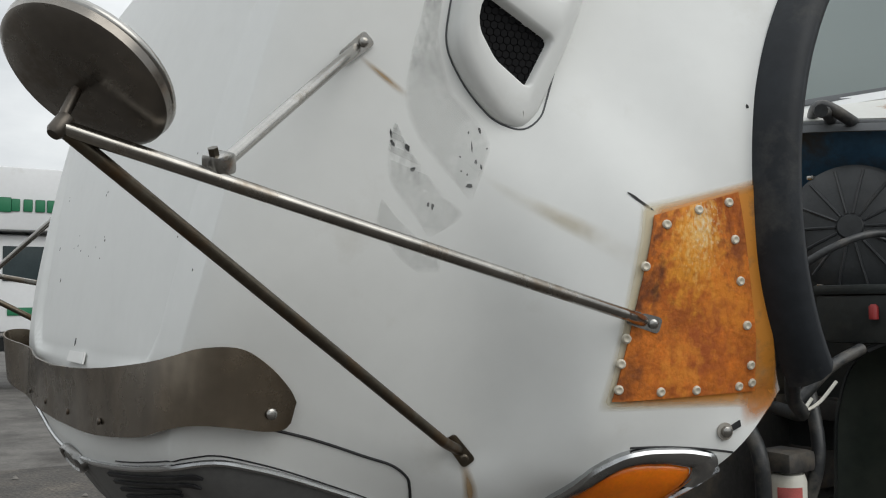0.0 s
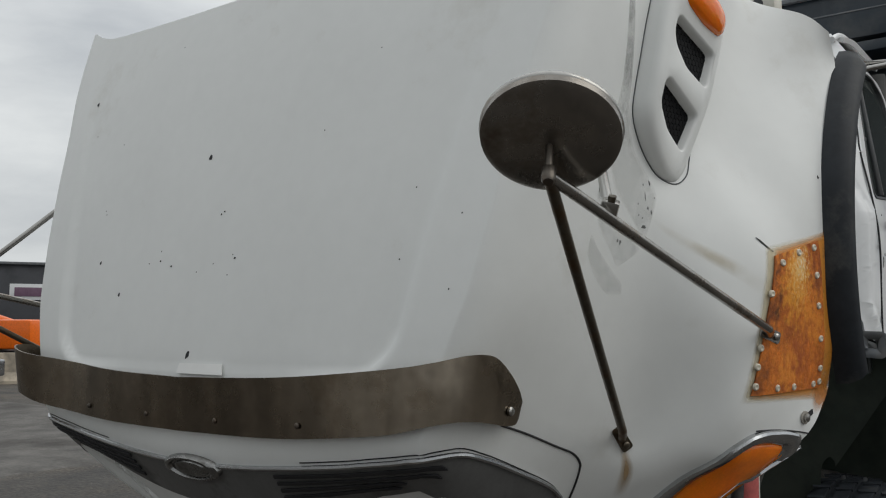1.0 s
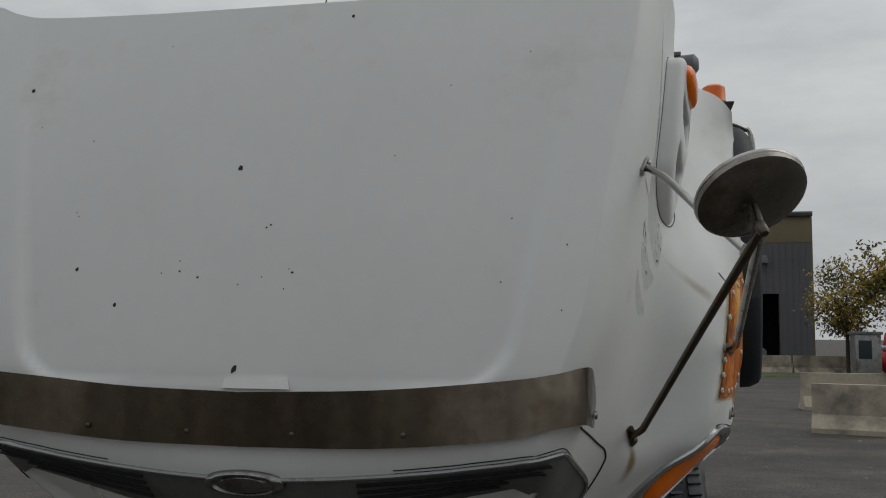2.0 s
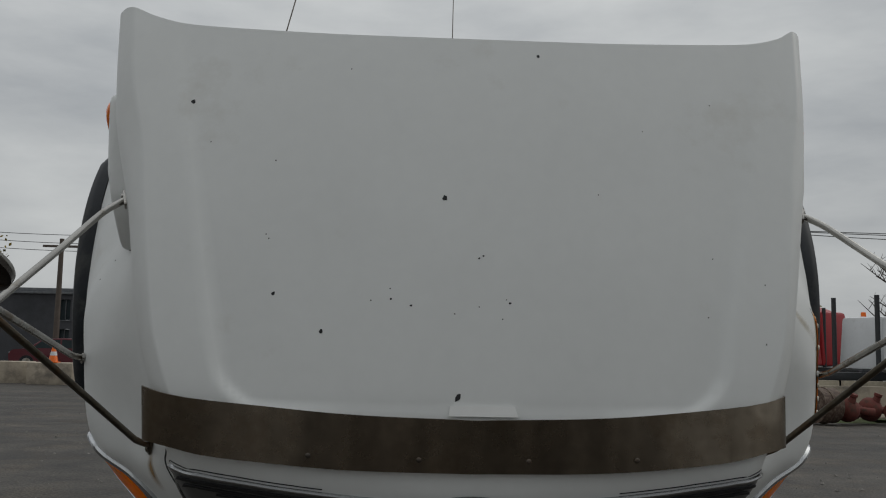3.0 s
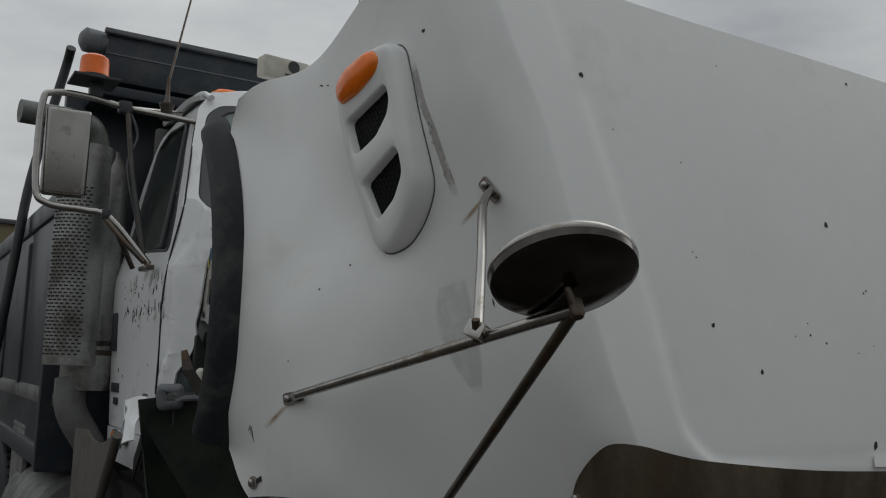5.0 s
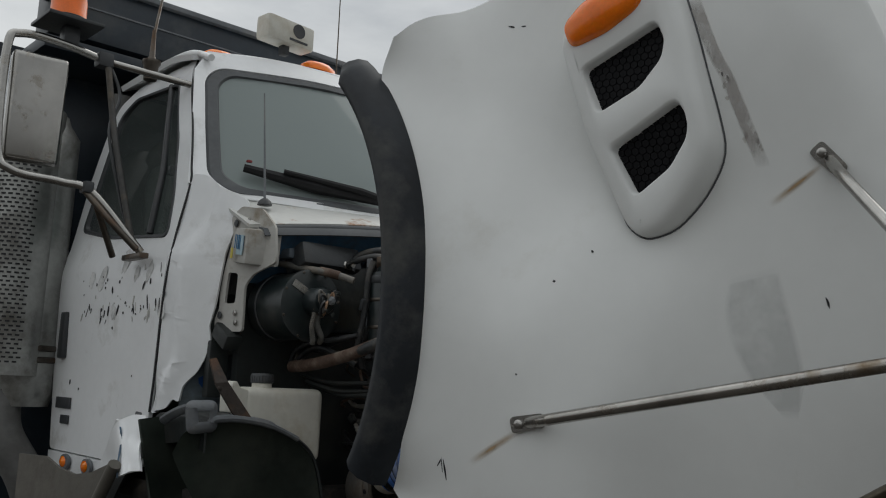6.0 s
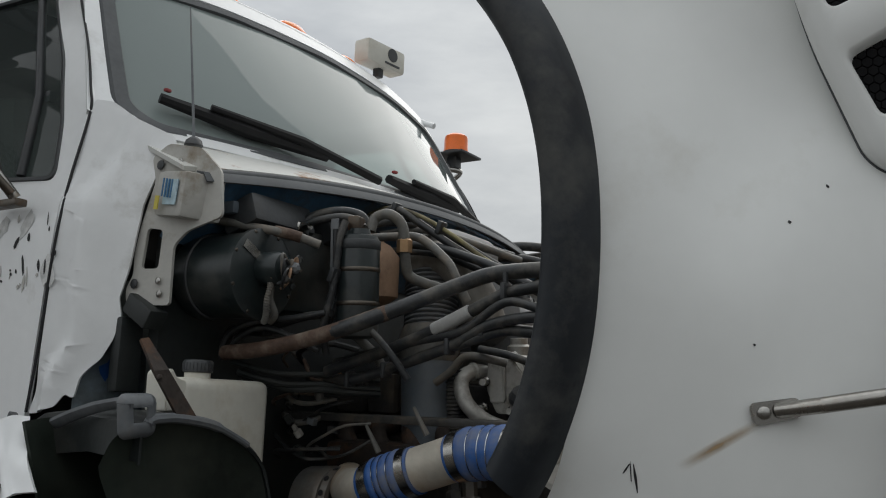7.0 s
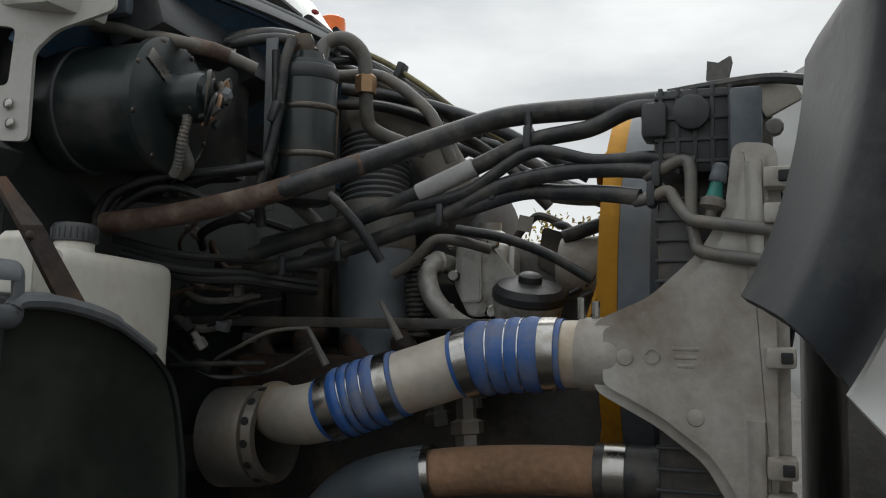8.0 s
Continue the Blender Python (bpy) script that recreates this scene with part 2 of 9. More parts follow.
def plate(outline, thick, matrix=None, bevel=0.0, bm=None, holes=()):
    """A flat outline in the xy plane, drawn out along z by thick."""
    b = bmesh.new()
    f = b.faces.new([b.verts.new((p[0], p[1], 0)) for p in outline])
    r = bmesh.ops.extrude_face_region(b, geom=[f])
    bmesh.ops.translate(b, verts=[v for v in r["geom"] if isinstance(v, bmesh.types.BMVert)], vec=(0, 0, thick))
    bmesh.ops.recalc_face_normals(b, faces=b.faces[:])
    if bevel:
        bmesh.ops.bevel(b, geom=[e for e in b.edges if abs(e.verts[0].co.z - e.verts[1].co.z) < 1e-6], offset=bevel, segments=2, affect="EDGES")
    if matrix is not None:
        b.transform(matrix)
    if bm is None:
        return b
    return merge(bm, b)


def rounded(pts, r, n=4):
    """A polygon with its corners rounded by r."""
    out = []
    m = len(pts)
    for i in range(m):
        a, b, c = (Vector(pts[(i + k) % m][:2]) for k in (-1, 0, 1))
        k = min(r, 0.45 * (a - b).length, 0.45 * (c - b).length)
        p, q = b + (a - b).normalized() * k, b + (c - b).normalized() * k
        for j in range(n + 1):
            t = j / n
            out.append(((1 - t) ** 2 * p + 2 * t * (1 - t) * b + t * t * q)[:])
    return out


def thicken(ob, t, offset=-1.0):
    mod = ob.modifiers.new("solidify", "SOLIDIFY")
    mod.thickness, mod.offset = t, offset
    crisp = ob.modifiers.new("crisp_edges", "EDGE_SPLIT")
    crisp.split_angle = radians(58)
    return ob


def bolt(at, axis, r=0.009, h=0.006):
    return lathe([(r, 0), (r, h * 0.7), (r * 0.8, h), (r * 0.35, h * 1.1)], 10, at, axis)
from mathutils.bvhtree import BVHTree

# ---- tilted hood ----
ARCH_Y, ARCH_Z, ARCH_R = 1.40, 1.74, 0.60


def front_y(x, z):
    """The front face of the tilted hood: a gentle crown, with the middle panel sunk between two shoulders."""
    if z > 1.466:
        d = z - 1.466
        y = 0.12 * d + 0.111 * d * d
    else:
        y = knots(z, (1.02, 0.17), (1.12, 0.075), (1.20, 0.018), (1.25, -0.012), (1.30, -0.020), (1.36, -0.012), (1.42, -0.004), (1.466, 0.0))
    x = abs(x)
    ridge = 0.553 + 0.21 * (z - 1.47)
    sink = knots(z, (1.02, 0.0), (1.36, 0.0), (1.43, 0.012), (1.52, 0.016), (1.75, 0.011), (2.1, 0.005), (2.45, 0.0))
    qx, qz = x - (ridge - 0.09), 1.535 - z
    out = math.hypot(max(qx, 0), max(qz, 0)) + min(max(qx, qz), 0) - 0.09
    y += x * x * knots(z, (1.02, 0.50), (1.12, 0.42), (1.20, 0.24), (1.28, 0.06), (1.34, 0.0), (1.5, 0.0))
    return y + 0.05 * x * x - sink * step(0.0, 0.017, out) * (0.2 + 0.8 * step(0.25, 0.5, x))


def arch_edge(z):
    if z < 1.40:
        return knots(z, (1.02, 0.56), (1.13, 0.62), (1.22, 0.70), (1.30, 0.772), (1.345, 0.818), (1.40, 0.87))
    if z > 2.09:
        return knots(z, (2.05, 0.886), (2.09, 0.912), (2.15, 0.938), (2.22, 0.915))
    return ARCH_Y - math.sqrt(max(0.0, ARCH_R ** 2 - (z - ARCH_Z) ** 2)) - 0.036 * step(1.64, 1.40, z)


CORNER = ((1.02, 0.47, 0.28), (1.13, 0.565, 0.17), (1.25, 0.650, 0.085), (1.34, 0.688, 0.062), (1.42, 0.708, 0.056), (1.50, 0.738, 0.063), (1.62, 0.778, 0.102), (1.93, 0.830, 0.158), (2.05, 0.848, 0.184), (2.22, 0.884, 0.258), (2.44, 0.908, 0.330))
FLANK = ((1.02, 0.55, 0.36), (1.13, 0.635, 0.29), (1.25, 0.695, 0.23), (1.38, 0.735, 0.20), (1.60, 0.808, 0.225), (1.93, 0.858, 0.245), (2.10, 0.884, 0.285), (2.22, 0.898, 0.33), (2.44, 0.917, 0.40))
VALLEY = ((1.02, 0.59, 0.43), (1.13, 0.68, 0.41), (1.25, 0.772, 0.40), (1.31, 0.812, 0.422), (1.50, 0.848, 0.41), (1.70, 0.872, 0.395), (1.95, 0.884, 0.375), (2.10, 0.903, 0.40), (2.43, 0.932, 0.462))
SHOULDER = ((1.02, 0.64, 0.47), (1.13, 0.74, 0.475), (1.25, 0.870, 0.48), (1.41, 0.950, 0.50), (1.55, 0.985, 0.50), (1.70, 0.962, 0.495), (1.83, 0.910, 0.485), (1.97, 0.906, 0.50), (2.10, 0.922, 0.53), (2.43, 0.944, 0.56))
FENDER = ((1.02, 0.70, 0.51), (1.13, 0.80, 0.525), (1.22, 0.90, 0.540), (1.28, 0.985, 0.545), (1.41, 1.038, 0.557), (1.55, 1.062, 0.595), (1.66, 1.070, 0.605), (1.75, 1.040, 0.60), (1.90, 0.965, 0.61), (2.10, 0.952, 0.68), (2.31, 0.957, 0.79))
WING = ((1.02, 0.74, 0.545), (1.13, 0.86, 0.58), (1.22, 0.965, 0.63), (1.30, 1.045, 0.675), (1.41, 1.080, 0.72), (1.55, 1.098, 0.72), (1.70, 1.108, 0.72), (1.85, 1.085, 0.72), (2.00, 1.052, 0.76), (2.10, 1.045, 0.81), (2.27, 1.075, 0.885))


def hood_row(v):
    """One curve across the right half of the hood, from the middle to the wheel arch."""
    zb = 1.02
    z = lambda top: zb + v * (top - zb)
    pts = []
    for x, top in ((0.0, 2.362), (0.2, 2.363), (0.4, 2.367)):
        pts.append((x, None, z(top)))
    zc = z(2.440)
    ridge = 0.553 + 0.21 * (z(2.37) - 1.47)
    cx, cy = knots(zc, *CORNER)
    ridge = min(ridge, cx - 0.14)
    pts += [(ridge - 0.05, None, z(2.383)), (cx - 0.105, None, z(2.406)), (cx - 0.05, None, z(2.436))]
    pts.append((cx, cy, zc))
    for line, top in ((FLANK, 2.432), (VALLEY, 2.42), (SHOULDER, 2.40), (FENDER, 2.31), (WING, 2.262)):
        a, b = knots(z(top), *line)
        pts.append((a, b, z(top)))
    zk = z(2.22)
    pts.append((knots(zk, (1.02, 0.78), (1.13, 0.885), (1.22, 0.99), (1.30, 1.082), (1.40, 1.105), (1.5, 1.125), (2.1, 1.128), (2.22, 1.12)), arch_edge(zk), zk))
    p = spline([(x, front_y(x, zz) if y is None else y, zz) for x, y, zz in pts], FINE)
    return [Vector((q.x, front_y(q.x, q.z), q.z)) if i <= 5 * FINE else q for i, q in enumerate(p)]


def ease(grid, first, last, rounds):
    """Evens out the flank between two columns, most in the middle of them, and not below the lamp."""
    for _ in range(rounds):
        old = [[q.copy() for q in r] for r in grid]
        for i in range(1, len(grid) - 1):
            for j in range(first, last):
                w = 0.6 * step(first, first + FINE, j) * step(last, last - FINE, j) * step(1.33, 1.46, old[i][j].z)
                if w > 0:
                    mean = (old[i - 1][j] + old[i + 1][j]) * 0.35 + (old[i][j - 1] + old[i][j + 1]) * 0.15
                    grid[i][j] = old[i][j].lerp(mean, w)


FINE = 10
half = [hood_row(i / 120) for i in range(121)]
ease(half, 6 * FINE + 2, 12 * FINE - 2, 30)
rows = [[Vector((-q.x * (1 + 0.026 * step(0.80, 0.88, q.x) * step(1.03, 0.93, q.x) * step(1.85, 2.15, q.z)), q.y, q.z)) for q in r[:0:-1]] + r for r in half]
HOOD = thing("truck_hood", "white fibreglass truck hood tilted fully open, chipped and stained", "truck hood")
shell_bm = skin(rows)
bmesh.ops.recalc_face_normals(shell_bm, faces=shell_bm.faces[:])
HOOD_TREE = BVHTree.FromBMesh(shell_bm)
shell = part("shell", shell_bm, PAINT, HOOD, "glossy white painted shell with small dark chips", smooth=60)
thicken(shell, 0.007, -1.0)


def on_side(s, y, z, off=0.0):
    """The point of the hood's flank at y, z (s: +1 or -1), lifted by off, and the outward normal."""
    p, n, _, _ = HOOD_TREE.ray_cast(Vector((2.0 * s, y, z)), Vector((-s, 0, 0)))
    if p is None:
        p, n, _, _ = HOOD_TREE.find_nearest(Vector((1.1 * s, y, z)))
    if n.x * s < 0:
        n = -n
    return p + n * off, n


def on_front(x, z, off=0.0):
    p, n, _, _ = HOOD_TREE.ray_cast(Vector((x, -1.0, z)), Vector((0, 1, 0)))
    if n.y > 0:
        n = -n
    return p + n * off, n


def side_sheet(s, quad, nu, nv, off):
    """A sheet that lies on the flank between four corners (y, z): lower front, lower rear, upper rear, upper front."""
    a, b, c, d = (Vector(q) for q in quad)
    out = []
    for j in range(nv + 1):
        v = j / nv
        lo, hi = a.lerp(b, 0), d
        out.append([on_side(s, *((a.lerp(b, i / nu)).lerp(d.lerp(c, i / nu), v)), off)[0] for i in range(nu + 1)])
    return out


# rubber flares round the arch
def flare(s):
    """A hooked rubber band round the arch; a flange turns inwards along its lower half."""
    profile = ((1.122, 0.612), (1.150, 0.609), (1.174, 0.594), (1.184, 0.576), (1.179, 0.559), (1.164, 0.550), (1.140, 0.543), (1.07, 0.526), (1.00, 0.512),
               (1.00, 0.519), (1.07, 0.535), (1.132, 0.552), (1.155, 0.560), (1.164, 0.572), (1.158, 0.584), (1.122, 0.598))
    rows = []
    for i in range(81):
        k = i / 80
        turn_in = step(0.635, 0.675, k)
        row = []
        for x, r in profile:
            end = (0.612 - r) / 0.1 * 2.6 * step(0.8, 1.0, k)
            phi = radians(47.5 - 79.8 * k + end)
            shrink = 1.0 - 0.25 * step(0.04, 0.0, k)
            if x < 1.135 and r < 0.56:
                x, r = 1.137 + (x - 1.137) * max(turn_in, 0.12), r + (0.546 - r) * (1 - turn_in)
            rr = 0.605 + (r - 0.605) * shrink + 0.014 * step(0.55, 1.0, k)
            row.append((s * (1.128 + (x - 1.128) * shrink), ARCH_Y - rr * math.cos(phi), ARCH_Z + rr * math.sin(phi)))
        rows.append(row)
    bm = skin(rows, closed=True, caps=True)
    bmesh.ops.recalc_face_normals(bm, faces=bm.faces[:])
    return part("fender_flare", bm, RUBBER, HOOD, "scuffed black rubber wheel-arch flare", smooth=50)


for s in (1, -1):
    flare(s)


# raised vent panel with two mesh openings and an amber lamp
VENT_EDGE = ((0.434, 2.252), (0.413, 2.232), (0.388, 2.139), (0.369, 2.025), (0.361, 1.952), (0.398, 1.89), (0.448, 1.838), (0.488, 1.823), (0.514, 1.845), (0.566, 1.985), (0.615, 2.165), (0.585, 2.215), (0.513, 2.25))
VENT_LOW = ((0.523, 1.970), (0.408, 2.028), (0.396, 2.002), (0.400, 1.973), (0.430, 1.932), (0.489, 1.894))
VENT_UP = ((0.567, 2.107), (0.438, 2.160), (0.427, 2.131), (0.433, 2.103), (0.470, 2.064), (0.540, 2.034))
LAMP_EDGE = ((0.586, 2.145), (0.602, 2.185), (0.560, 2.222), (0.473, 2.245), (0.448, 2.219), (0.463, 2.190), (0.520, 2.160))


def vent_x(y, z):
    return 0.944 + 0.17 * (y - 0.523) + 0.177 * (min(z, 2.03) - 1.972) + 0.06 * max(0.0, z - 2.03)


def inside(p, poly):
    hit = False
    for (ax, ay), (bx, by) in zip(poly, poly[1:] + poly[:1]):
        if (ay > p[1]) != (by > p[1]) and p[0] < (bx - ax) * (p[1] - ay) / (by - ay) + ax:
            hit = not hit
    return hit


def inset(loop, d):
    """A closed outline moved inwards by d."""
    area = sum(a[0] * b[1] - b[0] * a[1] for a, b in zip(loop, loop[1:] + loop[:1]))
    side = 1 if area > 0 else -1
    out = []
    for i, q in enumerate(loop):
        a, b = Vector(loop[i - 1]), Vector(loop[(i + 1) % len(loop)])
        t = (b - a).normalized()
        out.append((q[0] - side * t.y * d, q[1] + side * t.x * d))
    return out


def vent_panel(s):
    outer = [tuple(p) for p in rounded(VENT_EDGE, 0.03)]
    holes = [[tuple(p) for p in rounded(h, 0.010)] for h in (VENT_LOW, VENT_UP)]
    bm = bmesh.new()
    to3 = lambda y, z, off: (s * (vent_x(y, z) + off + (0.018 if s < 0 else 0.0)), y, z)
    swell = [(0.016, 0.0095), (0.009, 0.0075), (0.004, 0.0035), (0.001, -0.002), (0.0, -0.009), (0.0, -0.05)]
    top = [bm.verts.new(to3(*q, 0.010)) for q in inset(outer, 0.026)]
    hv = [[bm.verts.new(to3(y, z, 0.010)) for y, z in inset(h, -0.008)] for h in holes]
    edges = []
    for loop in (top, *hv):
        for a, b in zip(loop, loop[1:] + loop[:1]):
            edges.append(bm.edges.new((a, b)))
    bmesh.ops.triangle_fill(bm, edges=edges, use_beauty=True)
    prev = top
    for k, off in swell:
        ring = [bm.verts.new(to3(*q, off)) for q in inset(outer, k)]
        for i in range(len(ring)):
            j = (i + 1) % len(ring)
            bm.faces.new((prev[i], prev[j], ring[j], ring[i]))
        prev = ring
    for h, vs in zip(holes, hv):
        prev = vs
        for k, off in ((-0.005, 0.0085), (-0.0025, 0.004), (-0.002, -0.020)):
            ring = [bm.verts.new(to3(*q, off)) for q in inset(h, k)]
            for i in range(len(ring)):
                j = (i + 1) % len(ring)
                bm.faces.new((prev[i], prev[j], ring[j], ring[i]))
            prev = ring
    bmesh.ops.recalc_face_normals(bm, faces=bm.faces[:])
    panel = part("vent_panel", bm, PAINT, HOOD, "raised white vent panel with two mesh openings", smooth=48)
    rim = [on_side(s, y, z, 0.0)[0] for y, z in inset(outer, -0.0015)]
    part("panel_gap", tube(rim + rim[:1], 0.0016, 6), GREY_SEAL, panel, "dark gap round the vent panel")
    for h in holes:
        b = bmesh.new()
        f = b.faces.new([b.verts.new(to3(y, z, -0.016)) for y, z in inset(h, -0.006)])
        r = bmesh.ops.extrude_face_region(b, geom=[f])
        bmesh.ops.translate(b, verts=[v for v in r["geom"] if isinstance(v, bmesh.types.BMVert)], vec=(-0.004 * s, 0, 0))
        bmesh.ops.recalc_face_normals(b, faces=b.faces[:])
        part("vent_backing", b, MESH, panel, "black backing", smooth=0)
        b = bmesh.new()
        pitch = 0.0125
        for i in range(-14, 15):
            for j in range(-14, 15):
                y = 0.48 + pitch * (i + 0.5 * (j % 2))
                z = 2.03 + pitch * 0.866 * j
                if not inside((y, z), inset(h, -0.009)):
                    continue
                o = [b.verts.new(to3(y + 0.0064 * math.sin(k * math.pi / 3), z + 0.0064 * math.cos(k * math.pi / 3), -0.010)) for k in range(6)]
                d = [b.verts.new(to3(y + 0.0068 * math.sin(k * math.pi / 3), z + 0.0068 * math.cos(k * math.pi / 3), -0.0135)) for k in range(6)]
                b.faces.new(o)
                for k in range(6):
                    m = (k + 1) % 6
                    b.faces.new((o[k], o[m], d[m], d[k]))
        bmesh.ops.recalc_face_normals(b, faces=b.faces[:])
        part("mesh_screen", b, SCREEN_SHADED, panel, "honeycomb mesh screen with recess shade in its colour", smooth=0)
    lamp = [tuple(p) for p in rounded(LAMP_EDGE, 0.018)]
    b = bmesh.new()
    my, mz = sum(p[0] for p in lamp) / len(lamp), sum(p[1] for p in lamp) / len(lamp)
    rows = [[to3(my + (y - my) * k, mz + (z - mz) * k, off) for y, z in lamp] for k, off in ((1.0, -0.01), (1.0, 0.008), (0.93, 0.018), (0.72, 0.026), (0.35, 0.030), (0.02, 0.031))]
    skin(rows, b, closed=True, caps=True)
    bmesh.ops.recalc_face_normals(b, faces=b.faces[:])
    part("marker_lamp", b, AMBER, panel, "amber side marker lens")


for s in (1, -1):
    vent_panel(s)


# bug deflector along the hood's front edge
d_nodes, d_links = DEFLECT.node_tree.nodes, DEFLECT.node_tree.links
d_bsdf = d_nodes["Principled BSDF"]
d_old = d_bsdf.inputs["Base Color"].links[0].from_socket
# stretched noise puts streaks of reflected sky into the base colour
d_tc, d_map, d_noise, d_rng, d_mul = (d_nodes.new(k) for k in ("ShaderNodeTexCoord", "ShaderNodeMapping", "ShaderNodeTexNoise", "ShaderNodeMapRange", "ShaderNodeMix"))
d_map.inputs["Scale"].default_value = (1.0, 1.0, 0.10)
d_map.inputs["Rotation"].default_value = (0, radians(12), 0)
d_noise.inputs["Scale"].default_value, d_noise.inputs["Detail"].default_value = 13.0, 6.0
d_rng.inputs["From Min"].default_value, d_rng.inputs["From Max"].default_value = 0.36, 0.66
d_rng.inputs["To Min"].default_value, d_rng.inputs["To Max"].default_value = 0.82, 1.30
d_mul.data_type, d_mul.blend_type = "RGBA", "MULTIPLY"
d_mul.inputs[0].default_value = 1.0
d_links.new(d_tc.outputs["Object"], d_map.inputs["Vector"])
d_links.new(d_map.outputs["Vector"], d_noise.inputs["Vector"])
d_links.new(d_noise.outputs["Fac"], d_rng.inputs["Value"])
d_links.new(d_old, d_mul.inputs[6])
d_links.new(d_rng.outputs["Result"], d_mul.inputs[7])
d_links.new(d_mul.outputs[2], d_bsdf.inputs["Base Color"])


def deflector_half(s):
    ctrl = [(0.0, -0.040, 1.422, 1.306), (0.30, -0.035, 1.431, 1.311), (0.55, -0.020, 1.452, 1.333), (0.66, -0.006, 1.468, 1.356),
            (0.715, 0.022, 1.481, 1.366), (0.733, 0.075, 1.479, 1.360), (0.737, 0.118, 1.452, 1.352), (0.738, 0.150, 1.418, 1.352), (0.737, 0.164, 1.394, 1.362)]
    top = spline([(x, y, a) for x, y, a, b in ctrl], 6)
    low = spline([(x, y, b) for x, y, a, b in ctrl], 6)
    return top, low


top, low = deflector_half(1)
rows = []
for i in range(9):
    k = i / 8
    r = [a.lerp(b, 1 - k) + Vector((0.004 * k if a.x > 0.6 else 0, k * (-0.012 + 0.020 * step(0.15, 0.55, a.x)), 0)) for a, b in zip(top, low)]
    loose = [Vector((-q.x + 0.003 * step(0.55, 0.73, q.x), q.y - (0.046 + 0.020 * k) * step(0.40, 0.72, q.x), q.z)) for q in r[:0:-1]]
    rows.append(loose + r)
deflector = part("bug_deflector", skin(rows), DEFLECT, HOOD, "dull stainless bug deflector strip, dirt-stained, with reflection streaks in its colour", smooth=60)
thicken(deflector, 0.004, 0.0)
for s in (1, -1):
    part("deflector_bolt", bolt((0.742, 0.13, 1.378) if s > 0 else (-0.739, 0.100, 1.378), (s, 0, 0), 0.009, 0.006), STEEL, deflector, "steel bolt head")
    part("deflector_bolt", bolt((s * 0.36, -0.036, 1.34), (0, -1, 0), 0.006, 0.004), STEEL_DARK, deflector)
    part("deflector_bolt", bolt((s * 0.12, -0.042, 1.335), (0, -1, 0), 0.006, 0.004), STEEL_DARK, deflector)


# grille under the nose
def nose(x, z, off):
    p, n = on_front(x, z, 0)
    return p + n * off


def on_shell(p, off):
    """The point of the shell nearest to p, lifted off it."""
    q, n, _, _ = HOOD_TREE.find_nearest(Vector(p))
    if n.dot(Vector((p[0], -0.6, 0))) < 0:
        n = -n
    return q + n * off


EDGE = [(0.0, 0.0, 1.236), (0.175, 0.0, 1.242), (0.40, 0.01, 1.262), (0.54, 0.015, 1.281), (0.63, 0.022, 1.296), (0.676, 0.065, 1.302), (0.686, 0.13, 1.287),
        (0.697, 0.22, 1.255), (0.708, 0.30, 1.224), (0.710, 0.345, 1.200), (0.705, 0.372, 1.17), (0.66, 0.39, 1.10)]


def grille_line(drop, upto, off, start=0.0):
    """A curve across the nose that runs below the surround's edge by drop; upto is the last point of EDGE it follows."""
    pts = spline(EDGE[:upto], 6)
    out = []
    for q in pts:
        d = drop * (1.0 if q.y < 0.05 else max(0.55, 1 - (q.y - 0.05) * 2))
        back = Vector((-0.35, 0.25, -1.0)) if q.y > 0.05 else Vector((0, 0.0, -1.0))
        out.append(on_shell(q + back.normalized() * d, off))
    return out


def mirrored(r):
    return [Vector((-q.x, q.y, q.z)) for q in r[:0:-1]] + r


rows = [mirrored(grille_line(d, 12, 0.003)) for d in (0.004, 0.02, 0.04, 0.06, 0.09, 0.12, 0.15)]
GRILLE_GREY = material("grey_grille_plastic", (0.11, 0.11, 0.108), 0.45, vary=0.2, scale=9, stain=(0.06, 0.06, 0.058), stain_scale=8, stain_at=0.6)
grille = part("grille_panel", skin(rows), GRILLE_GREY, HOOD, "dark grey grille panel with black slots", smooth=60)
surround = part("grille_surround", tube(mirrored(grille_line(0.0, 12, 0.004)), 0.0055, 8), CHROME, HOOD, "dull chrome grille surround")
for s in (1, -1):
    seam = [Vector((s * q.x, q.y, q.z)) for q in grille_line(-0.011, 12, 0.0003) if q.x > 0.30]
    part("grille_seam", tube(seam, 0.0014, 6), CHIP, HOOD, "thin dark seam above the grille surround")
for k in range(4):
    lo = grille_line(0.030 + 0.026 * k, 6 - (k > 1), 0.006)
    hi = grille_line(0.019 + 0.026 * k, 6 - (k > 1), 0.006)
    lo, hi = lo[8:-2 - k], hi[8:-2 - k]
    for s in (1, -1):
        a, b = ([Vector((s * q.x, q.y, q.z)) for q in r] for r in (lo, hi))
        b[-1] = a[-1].lerp(b[-1], 0.2)
        sl = part("grille_slot", skin([a, b]), CHIP, grille, "black grille slot", smooth=60)
        thicken(sl, 0.004, 0.0)
